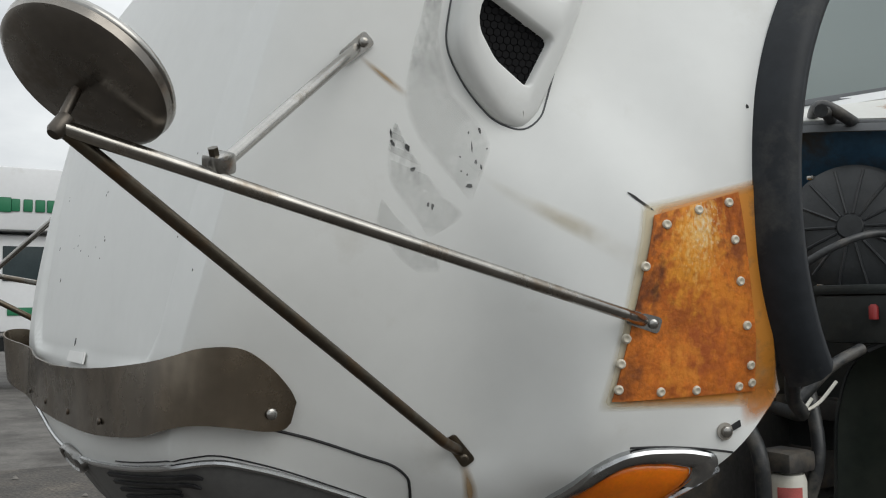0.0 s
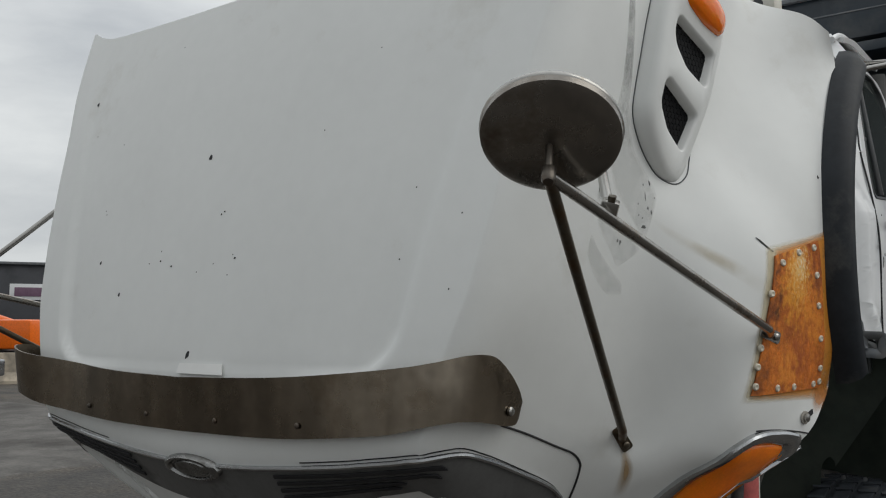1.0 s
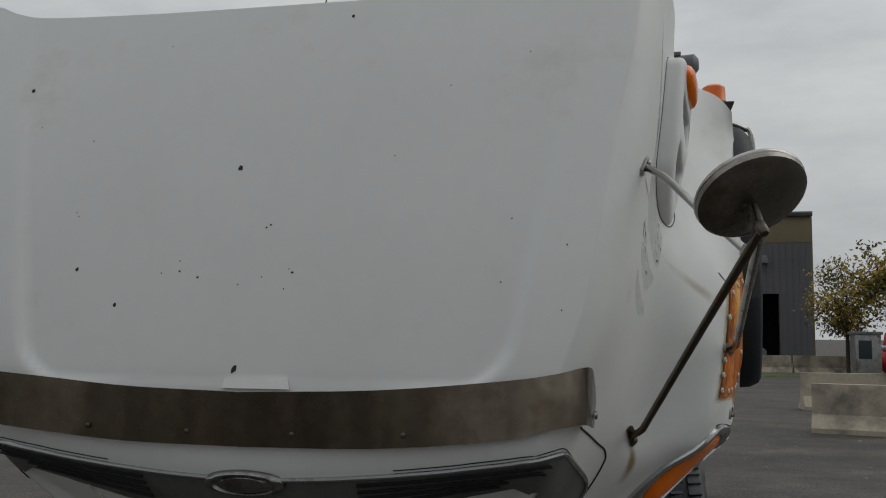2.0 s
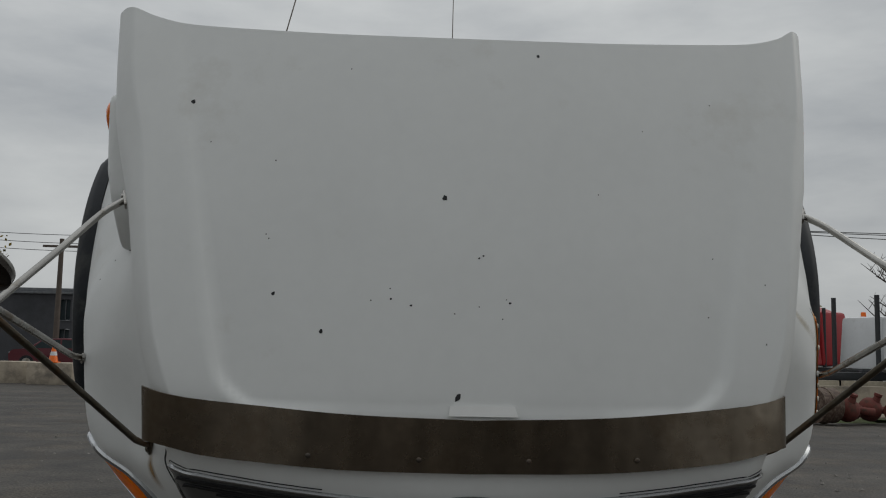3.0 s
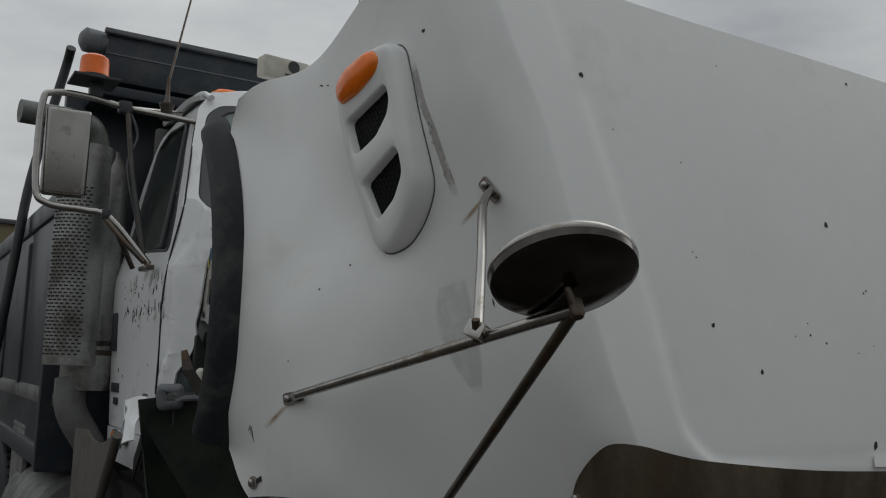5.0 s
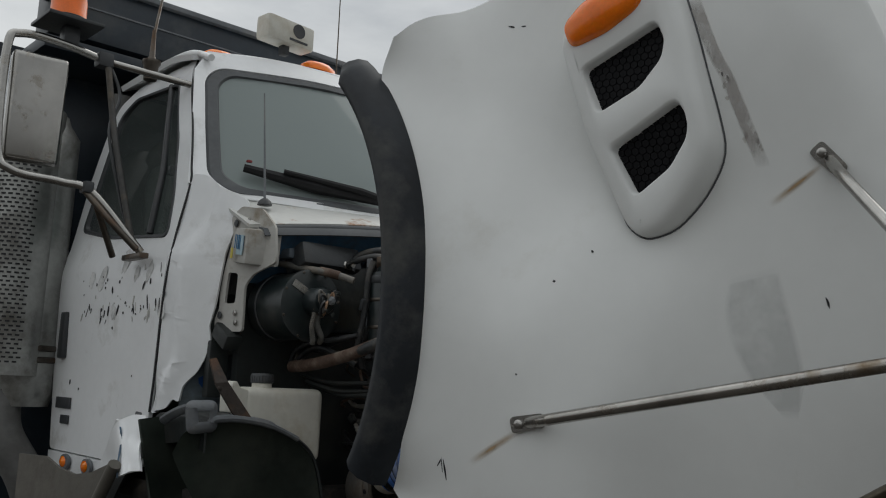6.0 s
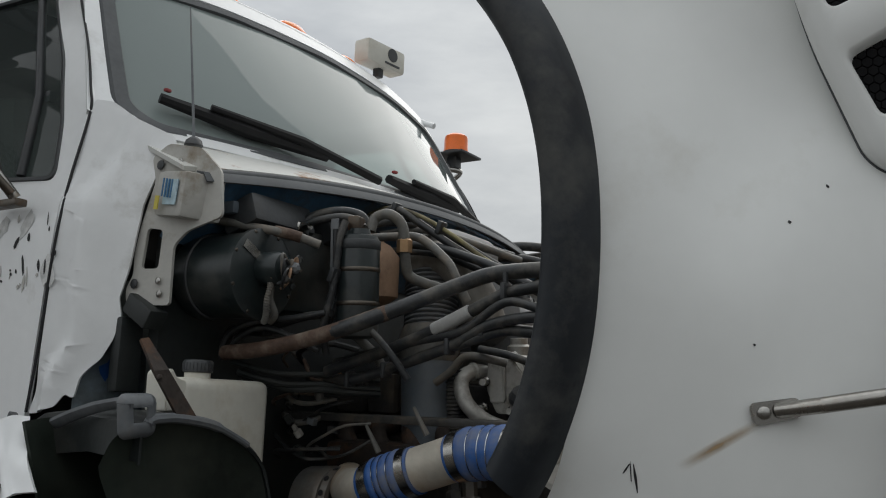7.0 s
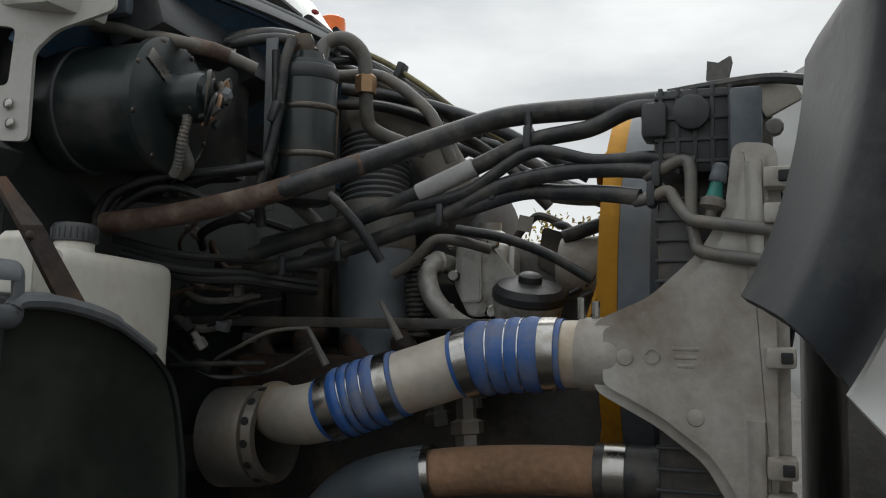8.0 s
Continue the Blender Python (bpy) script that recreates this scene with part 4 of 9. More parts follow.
rows = []
for i in range(15):
    k = i / 14
    row = []
    for j in range(-14, 15):
        x = 0.80 * j / 14
        yf = screen(x, 2.655)[1] - 0.01
        y = yf + (2.96 - yf) * k
        rise = 0.085 * math.sin(min(1.0, k * 2.6) * math.pi / 2)
        z = 2.668 + rise * (1 - 0.6 * (abs(x) / 0.8) ** 3) - 0.04 * (abs(x) / 0.8) ** 6 - 0.02 * k
        row.append((x, y, z))
    rows.append(row)
roof = part("roof", skin(rows), CAB_PAINT, CAB, "white cab roof", smooth=60)
thicken(roof, 0.02, -1.0)
for s in (-1, 1):
    part("drip_rail", tube(spline([(s * 0.775, 2.29, 2.60), (s * 0.77, 2.45, 2.655), (s * 0.765, 2.7, 2.668), (s * 0.765, 2.95, 2.66)], 6), 0.012, 10), CAB_PAINT, roof)
for x in (-0.66, -0.30, 0.0, 0.30, 0.66):
    y = screen(x, 2.66)[1] + 0.09
    b = lathe([(0.040, 0.0), (0.038, 0.016), (0.026, 0.032), (0.006, 0.038)], 20)
    b.transform(Matrix.Translation((x, y, 2.705 - 0.05 * (abs(x) / 0.66) ** 3)) @ Matrix.Diagonal((1.9, 1.0, 1.0, 1)))
    part("roof_lamp", b, AMBER, roof, "low amber roof marker lamp")
for s in (-1, 1):
    spot = part("roof_box_lamp", block((0.205, 0.075, 0.088), (s * 0.47, 2.345, 2.788), 0.012, (0, 0, -s * 6)), TANK, roof, "white box lamp with a small printed emblem")
    m = pose(s * 0.47, 2.345, 2.788, 0, 0, -s * 6)
    o = lathe([(0.026, 0.0), (0.026, 0.002)], 24, (0.03, -0.0375, 0.012), (0, -1, 0))
    o.transform(m)
    em = part("emblem", o, BLACK, spot, "plain dark oval")
    part("emblem_bar", plate(((-0.01, -0.022), (0.07, -0.022), (0.07, -0.030), (-0.01, -0.030)), 0.002, m @ Matrix.Translation((0, -0.0375, 0)) @ pose(0, 0, 0, 90)), BLACK, spot, "row of small print as a bar")
    part("lamp_foot", block((0.03, 0.03, 0.05), (s * 0.47, 2.35, 2.735), 0.006), BLACK, spot)

# cowl top, seal, wipers, aerials
rows = []
for k in range(4):
    row = []
    for j in range(-16, 17):
        x = 0.84 * j / 16
        a = Vector((x, 1.705 + 0.13 * (x / 0.8) ** 2, 2.035 - 0.055 * (x / 0.8) ** 2))
        b = Vector(screen(x, 2.075))
        row.append(a.lerp(b, k / 3))
    rows.append(row)
WIPER = material("black_wiper_rubber", (0.012, 0.012, 0.013), 0.6, vary=0.3, scale=30, spec=0.3)
RUSTY_WHITE = material("rusting_white_paint", (0.60, 0.60, 0.57), 0.5, vary=0.1, scale=5, stain=(0.30, 0.13, 0.045), stain_scale=6, stain_at=0.63, stain_soft=0.05)
top = part("cowl_top", skin(rows), RUSTY_WHITE, CAB, "white cowl top with rust patches", smooth=60)
thicken(top, 0.01, 1.0)
part("cowl_seal", tube(spline([(x, 1.690 + 0.13 * (x / 0.8) ** 2, 2.028 - 0.055 * (x / 0.8) ** 2) for x in (-0.80, -0.6, -0.3, 0, 0.3, 0.6, 0.80)], 8), 0.012, 12), GREY_SEAL, CAB, "grey rubber hood seal")
rim = part("cowl_rim", skin([[(0.82 * j / 24, 1.700 - d + 0.13 * (j / 24) ** 2, 2.030 - h - 0.055 * (j / 24) ** 2) for j in range(-24, 25)] for d, h in ((0.0, 0.0), (0.022, 0.006), (0.034, 0.026))]), GREY_SEAL, CAB, "dusty grey cowl rim, bent down", smooth=60)
thicken(rim, 0.004, 0.0)
for a, b, arm in (((-0.765, 2.190), (-0.36, 2.128), (-0.19, 2.10)), ((-0.14, 2.118), (0.25, 2.112), (0.40, 2.095))):
    p, q, r = (Vector(screen(x, z, 0.045)) for x, z in (a, b, arm))
    w = part("wiper", tube([p, p.lerp(q, 0.5) + Vector((0, -0.004, -0.006)), q], [0.013, 0.021, 0.013], 8), WIPER, CAB, "black wiper blade and arm")
    part("wiper_arm", tube([p.lerp(q, 0.25) + Vector((0, -0.02, 0.014)), p.lerp(q, 0.8) + Vector((0, -0.02, 0.012)), r], [0.008, 0.012, 0.013], 8), WIPER, w)
    part("wiper_tip", block((0.016, 0.012, 0.008), p + Vector((0.01, -0.012, 0.020)), 0.003), material("red_tip", (0.25, 0.03, 0.03), 0.5), w, "small red tip")
part("aerial", tube([(-0.752, 1.925, 2.07), (-0.748, 1.955, 2.24), (-0.742, 1.99, 2.42)], [0.004, 0.003, 0.002], 6), GREYPLASTIC, CAB, "thin whip aerial")
part("roof_aerial", tube([(0.083, 2.82, 2.70), (0.083, 2.825, 3.25), (0.085, 2.83, 3.80)], [0.004, 0.0026, 0.0018], 6), STEEL_DARK, CAB, "thin whip aerial on the roof")
part("aerial_base", lathe([(0.022, 0), (0.018, 0.012), (0.008, 0.02)], 12, (-0.752, 1.925, 2.062)), BLACK, CAB)

# inside of the cab and the bulkheads
INTERIOR = material("grey_cab_lining", (0.11, 0.11, 0.105), 0.8, vary=0.2, scale=5)
part("floor_pan", block((1.80, 1.10, 0.06), (0, 2.42, 1.22), 0.01), GREASE, CAB)
part("rear_wall", block((1.66, 0.04, 1.36), (0, 2.95, 1.93), 0.02), INTERIOR, CAB, "grey rear cab lining with a window")
part("dashboard", block((1.62, 0.34, 0.30), (0, 2.16, 1.93), 0.06), INTERIOR, CAB)
for s in (-1, 1):
    part("seat", block((0.50, 0.20, 0.75), (s * 0.45, 2.80, 1.98), 0.08, (-10, 0, 0)), material("grey_vinyl", (0.12, 0.12, 0.115), 0.6, vary=0.2, scale=8), CAB, "grey vinyl seat back")
wheel = bmesh.new()
ring = [(0.48 + 0.20 * math.cos(a), 2.40 + 0.07 * math.sin(a), 2.05 + 0.19 * math.sin(a)) for a in (2 * math.pi * k / 32 for k in range(33))]
part("steering_wheel", tube(ring, 0.014, 10), BLACK, CAB, "black steering wheel")
rows = [[(x, 1.945 - 0.02 * (z > 1.9), z) for x in (-0.80, -0.45, 0.0, 0.45, 0.80)] for z in (1.10, 1.5, 1.86)]
fw = part("firewall", skin(rows), DARKBAY, CAB, "grimy black firewall")
thicken(fw, 0.03, 0.0)
rows = [[(0.82 * j / 12, 1.93 - (1.93 - 1.715 - 0.13 * (j / 12) ** 2) * k, 1.84 + (2.022 - 0.055 * (j / 12) ** 2 - 1.84) * k) for j in range(-12, 13)] for k in (0, 0.35, 0.7, 1.0)]
fw = part("upper_firewall", skin(rows), BLUE_PANEL, CAB, "blue-painted upper firewall, grimy", smooth=60)
thicken(fw, 0.02, 1.0)
part("label_plate", block((0.06, 0.004, 0.06), (-0.30, 1.775, 1.945), 0.001, (-38, 0, 0)), material("tan_tag", (0.30, 0.24, 0.16), 0.7), CAB, "small tan tag")
for x0, x1 in ((-0.72, -0.52), (-0.46, -0.36)):
    part("bulkhead_box", block((x1 - x0, 0.10, 0.07), ((x0 + x1) / 2, 1.80, 1.90), 0.012, (-20, 0, 0)), BLACK, CAB)

# hood-side bracket on the cowl
CREAM = material("cream_bracket", (0.46, 0.45, 0.42), 0.5, vary=0.12, scale=9, stain=(0.20, 0.15, 0.09), stain_scale=8, stain_at=0.62)
for s in (-1, 1):
    pl = sheet(((1.952, 2.015), (1.912, 2.044), (1.829, 2.030), (1.775, 1.975), (1.765, 1.875), (1.848, 1.846), (1.879, 1.815), (1.877, 1.685), (1.985, 1.687), (1.990, 1.721), (1.974, 1.751), (1.976, 1.793), (1.966, 1.856), (1.938, 1.96)), (((1.955, 1.765), (1.912, 1.765), (1.908, 1.85), (1.947, 1.855)),), lambda y, z: (s * (0.825 + 0.22 * (y - 1.9)), y, z), r=0.012, hr=0.01)
    br = part("hood_bracket", pl, CREAM, CAB, "cream steel hood-side bracket with label and bolts", smooth=30)
    thicken(br, 0.008, 0.0)
    bx = part("bracket_box", block((0.10, 0.120, 0.10), (s * 0.80, 1.868, 1.925), 0.010, (8, 0, s * 12)), CREAM, br)
    part("paper_label", block((0.002, 0.055, 0.055), (s * 0.856, 1.865, 1.925), 0.0, (8, 0, s * 12)), material("pale_blue_label", (0.42, 0.56, 0.62), 0.6, vary=0.25, scale=60), br, "pale blue printed label")
    part("paper_label", block((0.0022, 0.016, 0.03), (s * 0.857, 1.905, 1.905), 0.0, (8, 0, s * 12)), material("yellow_label", (0.60, 0.50, 0.08), 0.6), br, "small yellow label")
    for k in range(6):
        part("print_bar", block((0.0015, 0.005, 0.040), (s * 0.8585, 1.842 + 0.009 * k, 1.927 + 0.002 * k), 0.0, (8, 0, s * 12)), material("label_ink", (0.05, 0.16, 0.30), 0.6), br, "row of small print as a bar")
    for y, z in ((1.925, 1.995), (1.875, 2.0), (1.965, 1.732), (1.905, 1.738), (1.90, 1.71)):
        part("bracket_bolt", bolt((s * (0.832 + 0.22 * (y - 1.9)), y, z), (s, 0, 0), 0.011 if y > 1.92 else 0.008, 0.003), BLACK if y > 1.92 else STEEL, br)


# pale inner panel with a blue paint patch and a black arm under the bracket
for s in (-1, 1):
    pn = part("inner_panel", skin([[(s * x, y, z) for x, y, z in ((0.70, 2.06, a), (0.78, 2.055, a), (0.84, 2.045, a), (0.90, 2.06, a))] for a in (1.38, 1.46, 1.54, 1.62)]), material("pale_blue_grey_panel", (0.16, 0.20, 0.23), 0.6, vary=0.25, scale=7, stain=(0.08, 0.09, 0.09), stain_scale=7, stain_at=0.55), CAB, "pale blue-grey inner panel", smooth=60)
    thicken(pn, 0.006, 0.0)
    rr = random.Random(12)
    bm = bmesh.new()
    f = bm.faces.new([bm.verts.new((s * (0.825 + 0.040 * math.cos(2 * math.pi * k / 14) * rr.uniform(0.5, 1.1)), 2.040, 1.545 + 0.030 * math.sin(2 * math.pi * k / 14) * rr.uniform(0.5, 1.1))) for k in range(14)])
    part("paint_patch", bm, material("bright_blue_paint", (0.02, 0.08, 0.26), 0.5, vary=0.3, scale=30), pn, "flaking blue paint patch", smooth=0)
    arm = part("support_arm", block((0.05, 0.085, 0.045), (s * 0.835, 1.935, 1.672), 0.006, (30, 0, 0)), DARKBAY, CAB, "black support arm")
    part("support_arm", block((0.06, 0.03, 0.16), (s * 0.835, 1.985, 1.58), 0.006), DARKBAY, CAB)


# ---- cab mirrors with beacons ----
def cab_mirror(s):
    back = 0.15 if s > 0 else 0.0
    m = thing("cab_mirror", "tall stainless west-coast mirror on a tube frame with an orange beacon", "truck mirror", "cab mirrors")
    part("mirror_head", block((0.165 if s > 0 else 0.158, 0.050, 0.385 if s > 0 else 0.33), (s * (1.212 if s > 0 else 1.252), 2.40 + back, 2.325 if s > 0 else 2.345), 0.018, (4, 0, s * 8), 3), STEEL, m, "brushed stainless mirror back")
    part("mirror_glass", block((0.146, 0.004, 0.36 if s > 0 else 0.31), (s * (1.216 if s > 0 else 1.256), 2.427 + back, 2.325 if s > 0 else 2.345), 0.001, (4, 0, s * 8)), MIRROR, m, "flat mirror glass")
    part("frame_tube", tube(spline([(s * 1.02, 2.43, 2.555), (s * 1.18, 2.42, 2.575), (s * 1.312, 2.40 + back, 2.565), (s * 1.350, 2.39 + back, 2.51), (s * 1.350, 2.37 + back, 2.21), (s * 1.310, 2.35 + back, 2.14), (s * 1.18, 2.32 + back, 2.125), (s * 1.10, 2.28, 2.10), (s * 0.965, 2.215, 1.935)], 8), 0.0125, 12), STEEL, m, "bent steel tube frame")
    part("lower_brace", tube([(s * 1.10, 2.29, 2.11), (s * 0.99, 2.36, 1.93)], 0.010, 10), STEEL_DARK, m)
    part("lower_brace", tube(spline([(s * 1.13, 2.30, 2.12), (s * 1.06, 2.235, 2.02), (s * 0.985, 2.20, 1.94)], 5), 0.010, 10), STEEL_DARK, m)
    part("lower_clamp", block((0.03, 0.045, 0.035), (s * 1.115, 2.29, 2.115), 0.008), BLACK, m)
    part("mirror_cable", tube(spline([(s * 1.04, 2.43, 2.57), (s * 1.00, 2.40, 2.45), (s * 1.035, 2.37, 2.32), (s * 1.0, 2.33, 2.12), (s * 0.975, 2.29, 1.99)], 6), 0.005, 6), BLACK, m, "thin black cable taped to the stay")
    part("upper_brace", tube([(s * 1.03, 2.43, 2.56), (s * 0.80, 2.32, 2.52)], 0.011, 10), STEEL, m)
    part("upper_brace", tube([(s * 1.03, 2.43, 2.56), (s * 0.79, 2.60, 2.62)], 0.011, 10), STEEL, m)
    part("stay", tube([(s * 1.04, 2.42, 2.55), (s * 1.02, 2.36, 2.3), (s * 0.975, 2.27, 1.98)], 0.010, 10), GREASE, m)
    part("frame_foot", block((0.03, 0.13, 0.018), (s * 0.962, 2.26, 1.925), 0.005), STEEL_DARK, m)
    part("clamp", block((0.05, 0.05, 0.05), (s * 1.05, 2.43, 2.56), 0.012), BLACK, m)
    part("beacon_plate", block((0.17, 0.17, 0.012), (s * 1.17, 2.44, 2.645), 0.004), BLACK, m, "black beacon plate")
    part("beacon_post", block((0.05, 0.05, 0.06), (s * 1.16, 2.44, 2.61), 0.01), BLACK, m)
    be = part("beacon", lathe([(0.056, 0.0), (0.056, 0.02), (0.054, 0.024), (0.053, 0.07), (0.050, 0.085), (0.036, 0.095), (0.006, 0.098)], 32, (s * 1.172, 2.44, 2.652)), ORANGE, m, "orange beacon dome")
    part("beacon_ring", lathe([(0.060, 0.0), (0.060, 0.014), (0.057, 0.016)], 32, (s * 1.172, 2.44, 2.650)), BLACK, be)
    if s > 0:
        return m
    base = Vector((s * 0.885, 2.452, 2.60))
    part("whip_base", lathe([(0.010, -0.06), (0.022, -0.055), (0.024, -0.01), (0.030, 0.0), (0.030, 0.012), (0.014, 0.016), (0.010, 0.03), (0.006, 0.12)], 16, base), STEEL_DARK, m, "steel aerial clamp and spring")
    part("whip_aerial", tube([base + Vector((0, 0, 0.10)), base + Vector((-s * 0.115, 0.135, 0.6)), base + Vector((-s * 0.23, 0.27, 1.2))], [0.005, 0.004, 0.003], 6), STEEL_DARK, m, "long whip aerial")
    return m


for s in (-1, 1):
    cab_mirror(s).location = (s * 0.03, 0.015, -0.028 if s > 0 else 0.0)
CAB.location, CAB.scale = (0, 0.012, 0.02), (1.012, 1, 1)

# ---- exhaust stack behind the cab ----
BED_GREY = material("dusty_grey_steel", (0.15, 0.15, 0.145), 0.55, vary=0.3, scale=4, stain=(0.07, 0.068, 0.062), stain_scale=3, stain_at=0.58, bump=0.05)
BED_GREEN = material("grey_green_steel", (0.17, 0.185, 0.17), 0.5, 0.4, vary=0.2, scale=7, stain=(0.09, 0.09, 0.08), stain_scale=6, stain_at=0.6)
ST = thing("exhaust_stack", "vertical exhaust stack with perforated heat shield", "exhaust stack")
part("muffler", lathe([(0.095, 1.45), (0.11, 1.5), (0.11, 2.42), (0.075, 2.47), (0.065, 2.50)], 28, (-1.035, 3.03, 0)), GALV, ST, "dull steel muffler")
for z in (1.60, 1.64):
    part("muffler_band", lathe([(0.1105, z), (0.116, z + 0.004), (0.116, z + 0.018), (0.1105, z + 0.022)], 28, (-1.035, 3.03, 0)), STEEL_DARK, ST, "steel muffler band")
part("outlet", tube(spline([(-1.06, 3.03, 2.45), (-1.08, 3.02, 2.56), (-1.15, 3.0, 2.61), (-1.40, 2.97, 2.612)], 6), 0.050, 20), BED_GREEN, ST, "turned-out grey-green exhaust outlet")
part("lower_pipe", tube(spline([(-1.10, 3.02, 1.50), (-1.09, 3.0, 1.36), (-1.0, 2.98, 1.2), (-0.9, 3.0, 0.95)], 6), 0.065, 16), BED_GREY, ST, "dull grey lower pipe")
rows = [[(-1.115 + 0.118 * math.sin(a), 3.0 - 0.118 * math.cos(a), z) for a in [radians(-70 + 140 * j / 20) for j in range(21)]] for z in (1.555, 1.60, 2.28, 2.50)]
sh = part("heat_shield", skin(rows), GALV, ST, "perforated steel heat shield", smooth=70)
thicken(sh, 0.003, 1.0)
slot = bmesh.new()
for i in range(48):
    for j in range(-6, 1):
        a = radians(j * 11 + (5.5 if i % 2 else 0))
        z = 1.60 + i * 0.0150
        p = Vector((-1.115 + 0.1225 * math.sin(a), 3.0 - 0.1225 * math.cos(a), z))
        block((0.014, 0.003, 0.006), p, 0.0, (0, 0, math.degrees(a)), bm=slot)
tagged(part("perforation", slot, CHIP, sh, "rows of dark slots", smooth=0), kind="stuff")

# ---- dump body ----
DB = thing("dump_bed", "dark navy steel dump body with a rolled tarp housing", "dump body")
part("front_wall", block((2.36, 0.06, 1.75), (0, 3.32, 1.95), 0.015), NAVY, DB, "dark navy front wall")
for s in (-1, 1):
    part("side_wall", block((0.07, 4.4, 1.19), (s * 1.09, 5.5, 1.76), 0.02), NAVY, DB, "dark navy side wall")
    part("side_rail", block((0.12, 4.4, 0.12), (s * 1.085, 5.5, 2.34), 0.02), NAVY, DB)
    part("bottom_rail", block((0.12, 4.5, 0.09), (s * 1.075, 5.53, 1.40), 0.03), BED_GREY, DB, "dusty grey bottom rail of the dump body")
    for k in range(5):
        part("side_rib", block((0.07, 0.09, 0.80), (s * 1.105, 3.6 + 0.95 * k, 1.83), 0.015), NAVY, DB)
    part("tarp_arm", tube(spline([(s * 1.017, 4.471, 3.409), (s * 1.030, 4.574, 3.280), (s * 1.153, 4.600, 2.634), (s * 1.205, 4.600, 2.130), (s * 1.250, 4.678, 1.601), (s * 1.260, 5.178, 1.25)], 6), 0.028, 10), BLACK, DB, "bent black tarp arm")
part("floor", block((2.3, 4.4, 0.1), (0, 5.5, 1.12), 0.02), NAVY, DB)
part("cab_shield", block((2.2, 0.42, 0.05), (0, 3.20, 2.775), 0.012), NAVY, DB, "navy cab shield plate")
part("tarp_housing", block((2.16, 0.20, 0.235), (0.0, 3.10, 2.935), 0.03), NAVY, DB, "navy tarp roller housing")
part("housing_lip", block((2.17, 0.03, 0.022), (0.0, 2.99, 3.045), 0.005), GREYPLASTIC, DB)
part("housing_seam", block((2.14, 0.006, 0.006), (0.0, 2.998, 2.945), 0.001), GREYPLASTIC, DB)
for s in (-1, 1):
    part("tarp_motor", lathe([(0.03, 0), (0.055, 0.01), (0.055, 0.10), (0.03, 0.12)], 20, (s * 1.06, 3.06, 3.0), (s, -0.2, 0)), GREYPLASTIC, DB, "tarp motor housing")

# ---- frame and front wheels ----
CH = thing("truck_chassis", "black steel truck frame with wheels, steps and tanks", "truck frame")
for s in (-1, 1):
    part("frame_rail", block((0.09, 7.6, 0.26), (s * 0.43, 4.0, 0.86), 0.01), GREASE, CH, "black frame rail")
    part("fuel_tank", lathe([(0.02, 0), (0.27, 0.02), (0.30, 0.05), (0.30, 0.95), (0.27, 0.98), (0.02, 1.0)], 32, (s * 0.90, 3.3, 0.78), (0, 1, 0)), BED_GREY, CH, "dusty grey fuel tank")
# dusty side fairing and step below the door
STEP_TAN = material("dusty_tan_plastic", (0.105, 0.096, 0.080), 0.6, vary=0.3, scale=3, stain=(0.065, 0.058, 0.047), stain_scale=3, stain_at=0.58, bump=0.08, bump_scale=90)
fair = [[(-1.113, 2.02 + 0.40 * v + (0.70 - 0.40 * v) * k / 6, 1.342 - 0.04 * math.sin(math.pi * min(1, k / 4)) - 0.03 * k / 6 - 0.45 * v) for k in range(7)] for v in (0, 0.15, 0.4, 0.7, 1.0)]
fairing = part("step_fairing", skin(fair), STEP_TAN, CH, "dusty tan plastic fairing below the door", smooth=50)
thicken(fairing, 0.008, 0.0)
part("fairing_edge", tube([(-1.104, 2.018 + 0.40 * v, 1.340 - 0.45 * v) for v in (0, 0.25, 0.5, 0.75, 1)], 0.017, 12), STEP_TAN, fairing, "rolled front edge")
part("step_top", block((0.196, 0.50, 0.036), (-1.030, 4.35, 1.207), 0.012), BED_GREY, CH, "ribbed grey step tread")
for k in range(6):
    part("tread_rib", block((0.176, 0.014, 0.008), (-1.030, 4.13 + 0.08 * k, 1.228), 0.002), BED_GREY, CH)
part("step_side", block((0.028, 0.48, 0.60), (-1.114, 4.35, 0.897), 0.008), BED_GREY, CH, "grey step side plate")
part("step_side", block((0.040, 0.48, 0.60), (-0.952, 4.35, 0.897), 0.008), BED_GREY, CH, "grey step side plate")
part("step_back", block((0.156, 0.01, 0.60), (-1.030, 4.57, 0.897), 0.003), GREASE, CH, "black inside of the step box")
part("bed_marker", block((0.012, 0.022, 0.05), (-1.105, 3.05, 1.53), 0.004), ORANGE, CH, "small orange marker lamp")
part("cross_member", block((1.0, 0.12, 0.2), (0, 0.95, 0.82), 0.02), GREASE, CH)
part("axle", tube([(-0.95, 1.9, 0.52), (0.95, 1.9, 0.52)], 0.06, 12), GREASE, CH)


